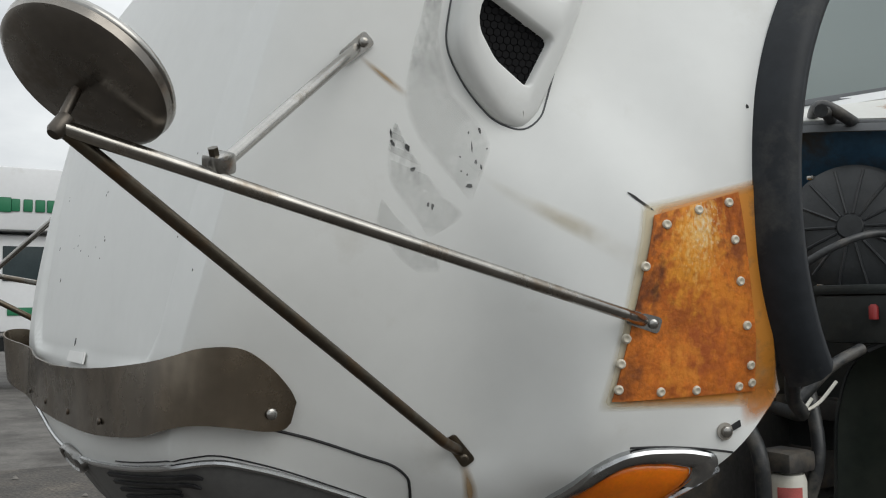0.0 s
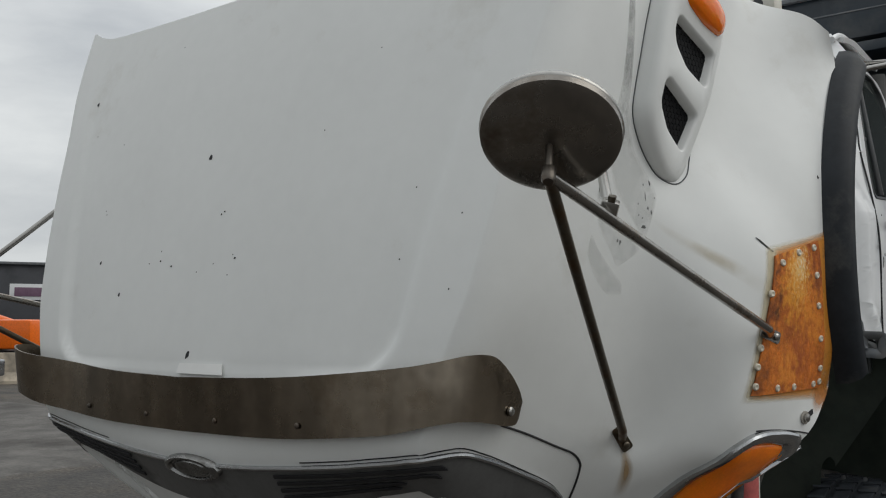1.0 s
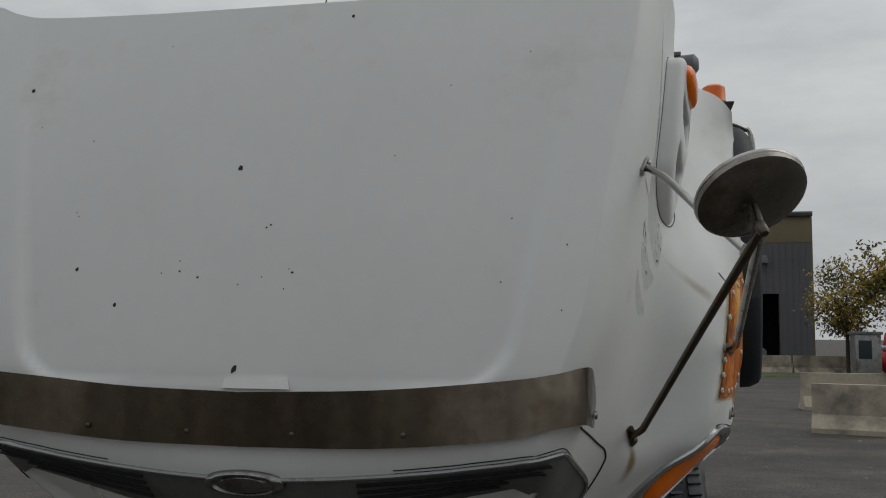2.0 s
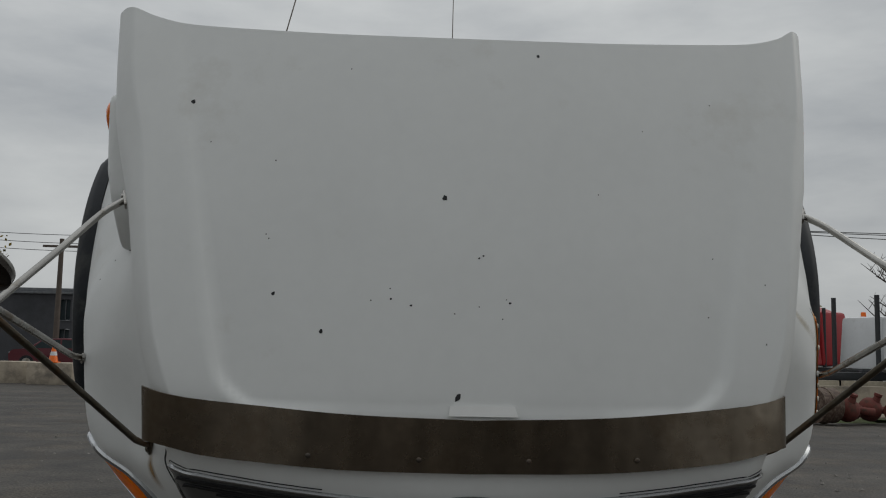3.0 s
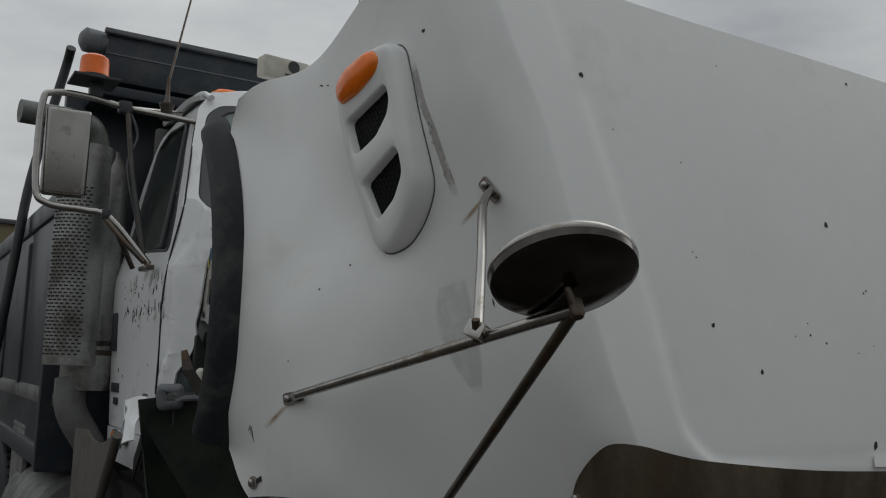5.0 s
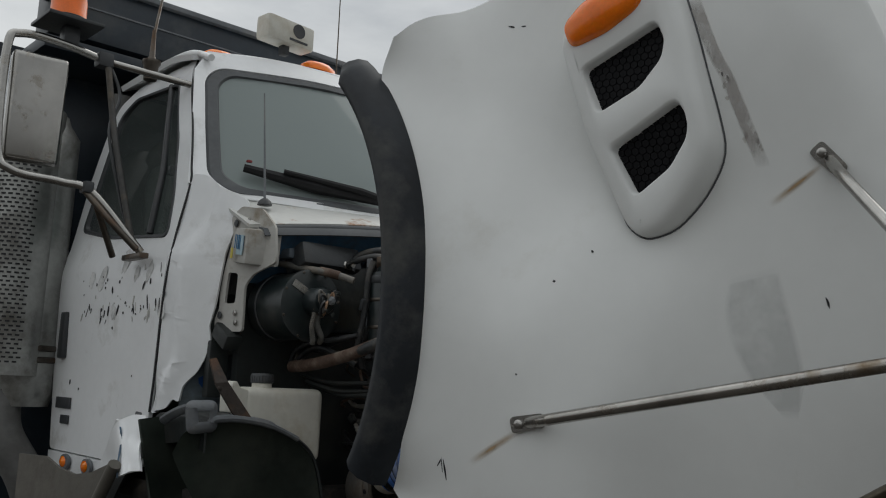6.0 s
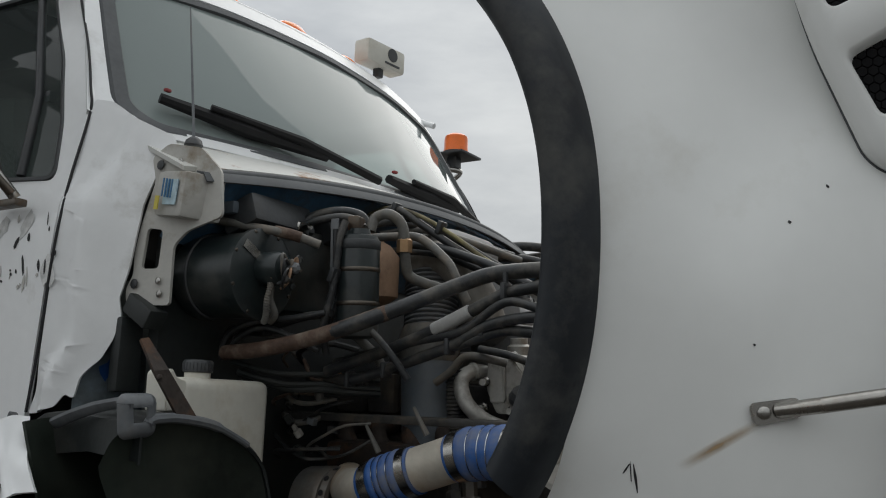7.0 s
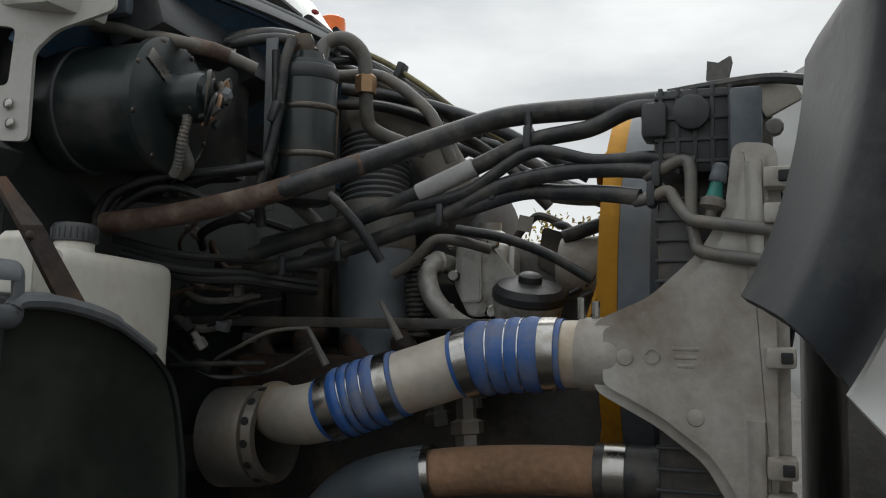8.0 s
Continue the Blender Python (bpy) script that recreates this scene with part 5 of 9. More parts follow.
def front_wheel(s, y=1.90, x=0.94, twin=False):
    prof = [(0.29, -0.13), (0.36, -0.145), (0.46, -0.15), (0.505, -0.135), (0.520, -0.11)]
    for c in (-0.066, 0.0, 0.066):
        prof += [(0.523, c - 0.012), (0.512, c - 0.010), (0.512, c + 0.010), (0.523, c + 0.012)]
    prof += [(0.520, 0.11), (0.505, 0.135), (0.46, 0.15), (0.36, 0.145), (0.29, 0.13)]
    w = part("wheel", lathe(prof, 64, (s * x, y, 0.522), (1, 0, 0)), RUBBER, CH, "worn ribbed truck tyre on a steel rim", smooth=35)
    lug = bmesh.new()
    for k in range(48):
        a = 2 * math.pi * k / 48
        for c in (-0.10, -0.033, 0.033, 0.10):
            block((0.05, 0.014, 0.008), (s * x + c, y + 0.524 * math.cos(a), 0.522 + 0.524 * math.sin(a)), 0.0, (math.degrees(a) - 90, 0, 25), bm=lug)
    tagged(part("tread", lug, RUBBER, w, "worn tread blocks", smooth=0), kind="stuff")
    part("rim", lathe([(0.10, s * 0.08), (0.14, s * 0.09), (0.22, s * 0.02), (0.27, s * 0.10), (0.295, s * 0.13), (0.295, -s * 0.13), (0.1, -s * 0.1)], 40, (s * x, y, 0.522), (1, 0, 0)), STEEL_DARK, w, "dusty steel rim")


for s in (-1, 1):
    front_wheel(s)
    front_wheel(s, 5.6, 0.95)
    front_wheel(s, 6.9, 0.95)
# ---- engine bay ----
ENGINE = thing("truck_engine", "grimy diesel engine with hoses, charge pipe and aluminium castings", "engine")
HOSE = material("dusty_hose", (0.024, 0.026, 0.028), 0.40, vary=0.5, scale=12, stain=(0.115, 0.105, 0.090), stain_scale=16, stain_at=0.60, stain_soft=0.12, bump=0.08, bump_scale=90)
HOSE_GREY = material("grey_sleeve", (0.125, 0.122, 0.112), 0.48, vary=0.4, scale=12, stain=(0.21, 0.18, 0.145), stain_scale=14, stain_at=0.58, bump=0.08)
SLATE = material("slate_plastic", (0.088, 0.108, 0.128), 0.42, vary=0.4, scale=5, stain=(0.17, 0.165, 0.155), stain_scale=4, stain_at=0.6, stain_soft=0.16)
TAN = material("heat_browned_metal", (0.36, 0.23, 0.15), 0.7, 0.2, vary=0.25, scale=9, stain=(0.12, 0.07, 0.04), stain_scale=8, stain_at=0.6, bump=0.1)
BRASS = material("brass_fitting", (0.35, 0.22, 0.12), 0.45, 0.7, vary=0.2, scale=16)
DUCT = material("dusty_duct", (0.16, 0.168, 0.176), 0.5, vary=0.3, scale=5, stain=(0.24, 0.225, 0.205), stain_scale=4, stain_at=0.55, stain_soft=0.16)


def hose(name, pts, r, mat=None, seg=10, n=6, label=""):
    return part(name, tube(spline(pts, n), r, seg), mat or HOSE, ENGINE, label)


# the engine sits canted a little on its mounts
cant = Matrix.Translation((-0.55, 0.006, 1.627)) @ Matrix.Rotation(radians(-2.75), 4, "Y") @ Matrix.Translation((0.55, 0, -1.60))
UNCANT = cant.inverted()


def level(name, bm, mat, parent=None, label="", smooth=40.0):
    """A part given in level coordinates, before the cant."""
    bm.transform(UNCANT)
    return part(name, bm, mat, parent or ENGINE, label, smooth)


# block, head and sump behind the hoses
part("engine_block", block((0.52, 0.98, 0.55), (0.06, 1.46, 1.12), 0.03), GREASE, ENGINE, "dark oily engine block")
part("cylinder_head", block((0.40, 0.92, 0.13), (0.06, 1.47, 1.46), 0.02), GREASE, ENGINE)
part("valve_cover", block((0.32, 0.86, 0.10), (0.08, 1.47, 1.56), 0.035, (0, 0, 0), 3, taper=0.9), HOSE_GREY, ENGINE, "grey valve cover")
rib = part("side_rail", block((0.05, 0.80, 0.018), (-0.38, 1.55, 1.445), 0.004), GREASE, ENGINE)
part("rusty_manifold", block((0.10, 0.50, 0.07), (-0.29, 1.60, 1.35), 0.02), DARKRUST, ENGINE, "rust-red exhaust manifold")
for k in range(6):
    part("manifold_runner", tube(spline([(-0.20, 1.84 - 0.10 * k, 1.42), (-0.28, 1.83 - 0.10 * k, 1.41), (-0.30, 1.80 - 0.10 * k, 1.37)], 4), 0.024, 10), DARKRUST, ENGINE)
    if k < 3:
        part("block_cover", block((0.03, 0.085, 0.10), (-0.215, 1.86 - 0.10 * k, 1.50), 0.01), GREASE, ENGINE)

# heater blower
BL = part("blower_housing", lathe([(0.085, 0.0), (0.095, 0.005), (0.095, 0.17), (0.101, 0.172), (0.101, 0.184), (0.092, 0.188), (0.03, 0.190)], 40, (-0.695, 1.93, 1.765), (0.02, -1, 0)), GLOSSBLACK, ENGINE, "black round heater blower housing", smooth=30)
part("blower_motor", lathe([(0.038, 0.0), (0.038, 0.05), (0.033, 0.058), (0.022, 0.060), (0.020, 0.075), (0.010, 0.078)], 28, (-0.690, 1.742, 1.775), (0.02, -1, 0)), GLOSSBLACK, BL, "black blower motor")
part("motor_nut", lathe([(0.013, 0), (0.013, 0.012), (0.006, 0.018)], 6, (-0.688, 1.665, 1.775), (0, -1, 0)), GREYPLASTIC, BL)
for k in range(8):
    a = 2 * math.pi * k / 8 + 0.3
    part("housing_screw", bolt((-0.693 + 0.094 * math.cos(a), 1.745, 1.765 + 0.094 * math.sin(a)), (0, -1, 0), 0.0045, 0.004), STEEL_DARK, BL)
part("foil_tag", block((0.05, 0.003, 0.02), (-0.735, 1.739, 1.815), 0.0, (0, 30, 0)), STEEL, BL, "scrap of foil tag")
part("heater_case", block((0.22, 0.16, 0.20), (-0.52, 1.86, 1.79), 0.02), GLOSSBLACK, ENGINE, "black heater case")
part("heater_case", block((0.26, 0.17, 0.03), (-0.60, 1.89, 1.915), 0.010), SLATE, ENGINE)

# receiver canister
CAN = part("receiver_canister", lathe([(0.030, 0.0), (0.046, 0.006), (0.048, 0.02), (0.048, 0.215), (0.043, 0.228), (0.028, 0.232), (0.025, 0.245)], 32, (-0.545, 1.598, 1.628)), GLOSSBLACK, ENGINE, "black receiver-drier canister", smooth=35)
for z in (1.70, 1.775, 1.825):
    part("canister_band", lathe([(0.0485, 0), (0.0500, 0.002), (0.0500, 0.008 if z < 1.80 else 0.02), (0.0485, 0.010 if z < 1.80 else 0.022)], 32, (-0.545, 1.598, z)), STEEL_DARK if z < 1.78 else BLACK, CAN)
part("canister_fitting", block((0.05, 0.03, 0.035), (-0.545, 1.605, 1.885), 0.008, (0, 0, 20)), STEEL_DARK, CAN)
part("canister_bracket", block((0.006, 0.02, 0.28), (-0.56, 1.655, 1.76), 0.002), GREYPLASTIC, CAN)

# tank
TK = thing("coolant_tank", "milky white plastic overflow tank with a black cap", "fluid tank")
lobe_pts = ((-0.905, 1.486), (-0.906, 1.560), (-0.894, 1.571), (-0.880, 1.552), (-0.855, 1.546), (-0.855, 1.486))
front = Matrix(((1, 0, 0, 0), (0, 0, 1, 1.785), (0, 1, 0, 0), (0, 0, 0, 1)))
part("tank_body", block((0.256, 0.085, 0.20), (-0.740, 1.828, 1.455), 0.026, seg=4), TANK, TK, "stained milky plastic body")
part("tank_lobe", plate(rounded(lobe_pts, 0.005), 0.064, Matrix.Translation((0, 0.003, 0)) @ front, 0.003), TANK, TK)
part("tank_neck", lathe([(0.030, 0), (0.027, 0.012), (0.027, 0.03)], 28, (-0.795, 1.826, 1.545)), TANK, TK)
cap = part("tank_cap", lathe([(0.029, 0), (0.031, 0.002), (0.031, 0.022), (0.028, 0.026), (0.01, 0.027)], 32, (-0.795, 1.826, 1.566)), BLACK, TK, "dark screw cap")
for k in range(24):
    a = 2 * math.pi * k / 24
    part("cap_rib", block((0.002, 0.002, 0.016), (-0.795 + 0.031 * math.cos(a), 1.826 + 0.031 * math.sin(a), 1.578), 0.0005), BLACK, cap)
strap = part("tank_strap", skin([[(-0.972, 1.800, 1.621), (-0.953, 1.800, 1.625)], [(-0.980, 1.745, 1.560), (-0.945, 1.745, 1.565)], [(-0.926, 1.730, 1.477), (-0.876, 1.730, 1.474)]]), DARKRUST, TK, "dark rusty steel strap", smooth=30)
thicken(strap, 0.006, 0.0)
part("strap_bolt", bolt((-0.971, 1.738, 1.550), (0, -1, 0), 0.006, 0.004), DARKRUST, TK)


# splash shields over the wheels
# near-black that puts the wheel well's shade into the colour
WELL = material("dark_well_fill", (0.019, 0.025, 0.020), 0.5, vary=0.5, scale=4, stain=(0.038, 0.043, 0.034), stain_scale=6, stain_at=0.56, spec=0.3)


def splash(s):
    t = thing("splash_shield", "black plastic inner wheel splash shield, dusty edge", "splash shield", "splash shields")
    arc = [(1.085, 1.395), (1.06, 1.44), (1.03, 1.457), (0.995, 1.464), (0.985, 1.474), (0.96, 1.478), (0.91, 1.478), (0.83, 1.466), (0.765, 1.442), (0.72, 1.420), (0.678, 1.386), (0.656, 1.345), (0.640, 1.29), (0.627, 1.22), (0.62, 1.05), (0.615, 0.85)]
    p = spline([(x, 0, z) for x, z in arc], 5)
    rows = []
    for y, d, g in ((1.737, -0.006, 1.0), (1.742, 0.0, 1.0), (1.80, 0.004, 1.0), (1.95, 0.006, 1.0), (2.10, -0.01, 1.0), (2.28, -0.10, 1.0), (2.42, -0.26, 1.0)):
        rows.append([(s * min(q.x, 1.0 if y < 1.9 else 0.95), y, q.z + d * step(0.9, 1.3, q.z)) for q in p])
    ob = part("shield", skin(rows), DARKBAY, t, "matt black moulded shield", smooth=50)
    thicken(ob, 0.006, 0.0)
    lip = [(s * q.x, 1.733, q.z - 0.004) for q in p[17:]]
    part("shield_rim", tube(lip[:28], [0.010 if i < 20 else 0.007 for i in range(len(lip[:28]))], 8), GREYPLASTIC, t, "dusty grey rim")
    part("stay", tube(spline([(s * 0.97, 2.04, 1.452), (s * 0.985, 1.96, 1.472), (s * 1.0, 1.86, 1.492), (s * 1.012, 1.735, 1.507)], 4), 0.0075, 8, rz=1.8), GREYPLASTIC, t, "grey moulded stay")
    loop = rounded(((1.045, 1.505), (0.985, 1.507), (0.981, 1.454), (1.038, 1.449)), 0.006)
    clip = tube([(s * x, 1.735, z) for x, z in [q[:2] for q in loop] + [loop[0][:2]]], 0.0065, 8, rz=2.4)
    part("rim_clip", clip, GREYPLASTIC, t, "grey moulded clip loop")
    # dark sheet closes the arch and stands in for its unlit inside
    rows = [[(s * (0.86 + (q.x - 0.86) * k), y, 0.95 + (q.z - 0.95) * (0.25 + 0.75 * k)) for q in p] for k, y in ((0.985, 1.745), (0.93, 1.755), (0.8, 1.765), (0.5, 1.772), (0.1, 1.774))]
    part("well_dark_sheet", skin(rows), WELL, t, "dark sheet standing in for the wheel well's unlit inside", smooth=60)
    # second dark sheet, added for the shaded void behind the wheel
    rows = [[(s * (0.60 + 0.44 * u / 8 - 0.03 * v * (u == 8)), 2.12 - 0.16 * v - 0.08 * (u / 8) ** 3, 1.475 - 0.415 * v - 0.02 * (u / 8) ** 2) for u in range(9)] for v in (0, 0.08, 0.3, 0.6, 1.0)]
    back = part("rear_void_sheet", skin(rows), WELL, t, "dark sheet added for the shaded void behind the wheel", smooth=60)
    thicken(back, 0.006, 0.0)


for s in (-1, 1):
    splash(s)

# charge-air pipe with blue couplings
cp = spline([(-0.40, 1.72, 1.295), (-0.47, 1.66, 1.293), (-0.55, 1.565, 1.308), (-0.555, 1.487, 1.336), (-0.55, 1.398, 1.366), (-0.55, 1.302, 1.396), (-0.55, 1.21, 1.405), (-0.55, 1.10, 1.407)], 14)
CHARGE_ALU = material("dirty_charge_aluminium", (0.53, 0.49, 0.42), 0.5, 0.25, vary=0.2, scale=6, stain=(0.36, 0.26, 0.165), stain_scale=6, stain_at=0.55, stain_soft=0.12, bump=0.06, bump_scale=70)
charge = part("charge_pipe", tube(cp, 0.047, 28), CHARGE_ALU, ENGINE, "dusty aluminium charge-air pipe")


def sleeve(i0, i1, r, mat, name, ribs=0, label=""):
    seg = cp[i0:i1 + 1]
    rad = []
    for k in range(len(seg)):
        u = k / (len(seg) - 1)
        rad.append(r * (1.0 + (0.085 * abs(math.sin(u * math.pi * ribs)) if ribs else 0)))
    return part(name, tube(seg, rad, 28), mat, charge, label, smooth=50)


for a, b in ((32, 52), (65, 88)):
    w = b - a
    sleeve(a, b, 0.0500, BLUE_HOSE, "blue_coupling", 0, "faded blue silicone coupling")
    sleeve(a + 4, b - 4, 0.0505, BLUE_HOSE, "coupling_middle", 4, "blue convoluted middle, dusty on top")
    for k in range(1, 4):
        i = a + 4 + round((w - 8) * 0.25 * k)
        part("coupling_ring", tube([cp[i], cp[i].lerp(cp[i + 1], 0.25)], 0.0535, 28), CHROME, charge, "thin steel ring")
    for i in (a + 1, b - 4):
        sleeve(i, i + 3, 0.0525, STEEL, "hose_clamp", 0, "bright steel band clamp")
part("clamp_screw", tube([(-0.56, 1.155, 1.455), (-0.56, 1.155, 1.485)], 0.006, 8), STEEL, charge)
part("clamp_screw", tube([(-0.56, 1.135, 1.455), (-0.56, 1.135, 1.480)], 0.006, 8), STEEL, charge)
RING_STEEL = material("dull_ring_steel", (0.19, 0.185, 0.175), 0.45, 0.6, vary=0.3, scale=10, stain=(0.17, 0.14, 0.11), stain_scale=9, stain_at=0.58)
FR = part("filter_ring", lathe([(0.075, -0.055), (0.085, -0.05), (0.085, 0.02), (0.080, 0.03), (0.083, 0.04), (0.078, 0.055), (0.066, 0.056), (0.066, -0.05)], 36, (-0.44, 1.748, 1.250), (-0.06, -1.0, 0.08)), RING_STEEL, ENGINE, "steel turbo inlet ring with holes", smooth=35)
for k in range(14):
    a = 2 * math.pi * k / 14
    q = Vector((0, 0, 1)).rotation_difference(Vector((-0.06, -1.0, 0.08)).normalized())
    part("ring_hole", lathe([(0.007, 0), (0.007, 0.0015)], 10, Vector((-0.44, 1.748, 1.250)) + q @ Vector((0.0815 * math.cos(a), 0.0815 * math.sin(a), 0.045)), q @ Vector((math.cos(a), math.sin(a), 0))), CHIP, FR)

# lower coolant pipe
lp = spline([(-0.44, 1.62, 1.10), (-0.48, 1.54, 1.17), (-0.5, 1.466, 1.203), (-0.5, 1.375, 1.222), (-0.5, 1.269, 1.233), (-0.5, 1.144, 1.238), (-0.5, 1.033, 1.238), (-0.50, 0.95, 1.236)], 8)
RUST_TAN = material("rust_and_scale", (0.27, 0.16, 0.095), 0.8, vary=0.45, scale=9, stain=(0.46, 0.40, 0.33), stain_scale=7, stain_at=0.60, stain_soft=0.06, bump=0.25, bump_scale=60)
low = part("coolant_pipe", tube(lp[14:44], 0.036, 20), RUST_TAN, ENGINE, "rust-brown steel coolant pipe")
part("rubber_elbow", tube(lp[0:23], 0.044, 18), SLATE, low, "slate-grey rubber elbow")
part("rubber_end", tube(lp[40:], 0.041, 18), HOSE, low)
for i in (21, 41, 50):
    part("hose_clamp", tube(lp[i:i + 3], 0.0435, 20), STEEL, low, "worn band clamp")

# corrugated air duct
DUCT_TAN = material("dusty_beige_duct", (0.24, 0.225, 0.20), 0.55, vary=0.25, scale=6, stain=(0.13, 0.12, 0.10), stain_scale=8, stain_at=0.58, bump=0.05)
dz = [(0.072, 0.0), (0.072, 0.26), (0.068, 0.27)]
duct = part("air_duct", lathe(dz + [(0.060, 0.285)], 32, (-0.235, 1.60, 1.38), (0.05, 0.06, 1)), SLATE, ENGINE, "dusty slate vertical air duct", smooth=40)
prof = []
for k in range(13):
    prof += [(0.062, 0.012 * k), (0.069, 0.012 * k + 0.004), (0.069, 0.012 * k + 0.008)]
part("duct_cuff", lathe([(0.073, 0.20), (0.077, 0.21), (0.077, 0.265), (0.070, 0.285), (0.062, 0.295)], 32, (-0.235, 1.60, 1.38), (0.05, 0.06, 1)), HOSE_GREY, duct, "dusty pale duct cuff")
part("bellows", lathe(prof, 32, (-0.212, 1.62, 1.655), (0.22, 0.12, 1)), GREYPLASTIC, duct, "dusty corrugated rubber bellows", smooth=20)
part("turbo_elbow", tube(spline([(-0.20, 1.665, 1.83), (-0.20, 1.612, 1.845), (-0.20, 1.545, 1.815), (-0.19, 1.495, 1.75), (-0.18, 1.47, 1.68)], 7), [0.046] * 29, 24), DUCT_TAN, duct, "dusty beige duct elbow")
part("duct_elbow", tube(spline([(-0.18, 1.64, 1.80), (-0.14, 1.66, 1.86), (-0.05, 1.67, 1.88), (0.10, 1.66, 1.87)], 6), [0.066] * 19, 24), DUCT, duct, "dusty duct elbow")

# tan reservoir and turbo parts
part("surge_reservoir", lathe([(0.03, 0), (0.060, 0.02), (0.063, 0.12), (0.04, 0.15), (0.022, 0.16), (0.022, 0.18)], 24, (-0.32, 1.72, 1.72)), TAN, ENGINE, "heat-browned reservoir")
part("turbo_housing", lathe([(0.02, -0.06), (0.075, -0.055), (0.088, -0.02), (0.088, 0.02), (0.07, 0.05), (0.03, 0.055)], 32, (-0.08, 1.53, 1.71), (-0.5, -0.8, 0.3)), DUCT, ENGINE, "dusty grey turbo housing")

# aluminium castings at the front of the engine
BRIGHT = material("bright_cast_aluminium", (0.52, 0.51, 0.48), 0.42, 0.45, vary=0.15, scale=14, stain=(0.22, 0.20, 0.17), stain_scale=16, stain_at=0.58, bump=0.06, bump_scale=90)
cast = level("pump_casting", block((0.13, 0.085, 0.14), (-0.115, 1.418, 1.572), 0.02, (0, 6, 8), 3), BRIGHT, None, "bright cast aluminium pump")
level("pump_flange", plate(rounded([(1.463, 1.637), (1.401, 1.641), (1.345, 1.575), (1.345, 1.535), (1.405, 1.503), (1.436, 1.503), (1.465, 1.56)], 0.010), 0.035, Matrix(((0, 0, 1, -0.205), (1, 0, 0, 0), (0, 1, 0, 0), (0, 0, 0, 1))), 0.004), BRIGHT, cast, "bolted cover plate")
level("pump_cover", plate(rounded([(1.450, 1.622), (1.412, 1.626), (1.408, 1.53), (1.448, 1.528)], 0.008), 0.012, Matrix(((0, 0, 1, -0.217), (1, 0, 0, 0), (0, 1, 0, 0), (0, 0, 0, 1))), 0.003), BRIGHT, cast)
level("pump_rib", block((0.10, 0.012, 0.13), (-0.12, 1.372, 1.57), 0.004, (0, 6, 8)), BRIGHT, cast)
level("pump_boss", lathe([(0.030, 0), (0.030, 0.03), (0.022, 0.035), (0.022, 0.05)], 20, (-0.12, 1.42, 1.64), (-0.1, 0, 1)), BRIGHT, cast)
for y, z in ((1.475, 1.640), (1.395, 1.640), (1.475, 1.515), (1.395, 1.512), (1.47, 1.578)):
    level("casting_stud", tube([(-0.185, y, z), (-0.235, y - 0.012, z - 0.002)], 0.0085, 10), BRIGHT, cast)
    level("stud_nut", lathe([(0.013, 0), (0.013, 0.010), (0.009, 0.013)], 6, (-0.198, y - 0.003, z), (-1, -0.2, 0)), STEEL, cast)
level("casting_pipe", tube(spline([(-0.15, 1.475, 1.598), (-0.215, 1.492, 1.602), (-0.268, 1.496, 1.580), (-0.280, 1.478, 1.530), (-0.262, 1.440, 1.490), (-0.225, 1.395, 1.468), (-0.17, 1.36, 1.455)], 8), 0.0185, 16), BRIGHT, None, "bent aluminium coolant pipe")
level("pipe_bead", lathe([(0.0185, -0.006), (0.0225, -0.003), (0.0225, 0.003), (0.0185, 0.006)], 18, (-0.222, 1.493, 1.601), (-0.96, 0.25, 0.05)), BRIGHT)
level("pipe_clamp", lathe([(0.0195, -0.008), (0.0225, -0.007), (0.0225, 0.007), (0.0195, 0.008)], 18, (-0.214, 1.383, 1.464), (0.6, -0.75, -0.2)), HOSE)
prof = []
for k in range(16):
    prof += [(0.018, 0.009 * k), (0.022, 0.009 * k + 0.003), (0.022, 0.009 * k + 0.006)]
part("corrugated_sleeve", lathe(prof, 16, (-0.27, 1.505, 1.42), (0, 0.05, 1)), HOSE, ENGINE, "black corrugated sleeve", smooth=20)
capx = Vector((-0.34, -0.16, 1)).normalized()
capc = Vector((-0.222, 1.318, 1.530))
oc = level("oil_cap", lathe([(0.058, 0), (0.066, 0.006), (0.066, 0.018), (0.058, 0.030), (0.030, 0.036), (0.01, 0.037)], 36, capc, capx), BLACK, None, "broad black oil filler cap", 30)
level("cap_grip", lathe([(0.022, 0.03), (0.022, 0.048), (0.016, 0.052), (0.004, 0.053)], 12, capc, capx), BLACK, oc)
level("cap_base", lathe([(0.035, -0.11), (0.050, -0.07), (0.062, -0.012), (0.064, 0.002)], 32, capc, capx), BRIGHT, None, "pale aluminium filler neck")
level("intake_housing", lathe([(0.02, -0.10), (0.08, -0.09), (0.108, -0.03), (0.108, 0.04), (0.08, 0.08), (0.03, 0.09)], 36, (0.02, 1.505, 1.685), (-0.25, -1, 0.1)), DUCT, None, "dusty grey intake housing")
level("paper_tag", block((0.004, 0.028, 0.030), (-0.118, 1.352, 1.688), 0.0, (10, 0, 20)), material("dirty_tag", (0.36, 0.35, 0.32), 0.7, vary=0.2, scale=30), None, "small pale tag")
for k in range(3):
    x = -0.10 + 0.022 * k
    level("guard_loop", tube(spline([(x, 1.300, 1.690), (x - 0.01, 1.272, 1.684), (x - 0.01, 1.254 - 0.004 * k, 1.655), (x, 1.262 - 0.008 * k, 1.61), (x, 1.275 - 0.012 * k, 1.56), (x, 1.285, 1.50)], 7), 0.0055, 8), (GREYPLASTIC, BRASS, BRIGHT)[k], None, "bent metal guard loop")
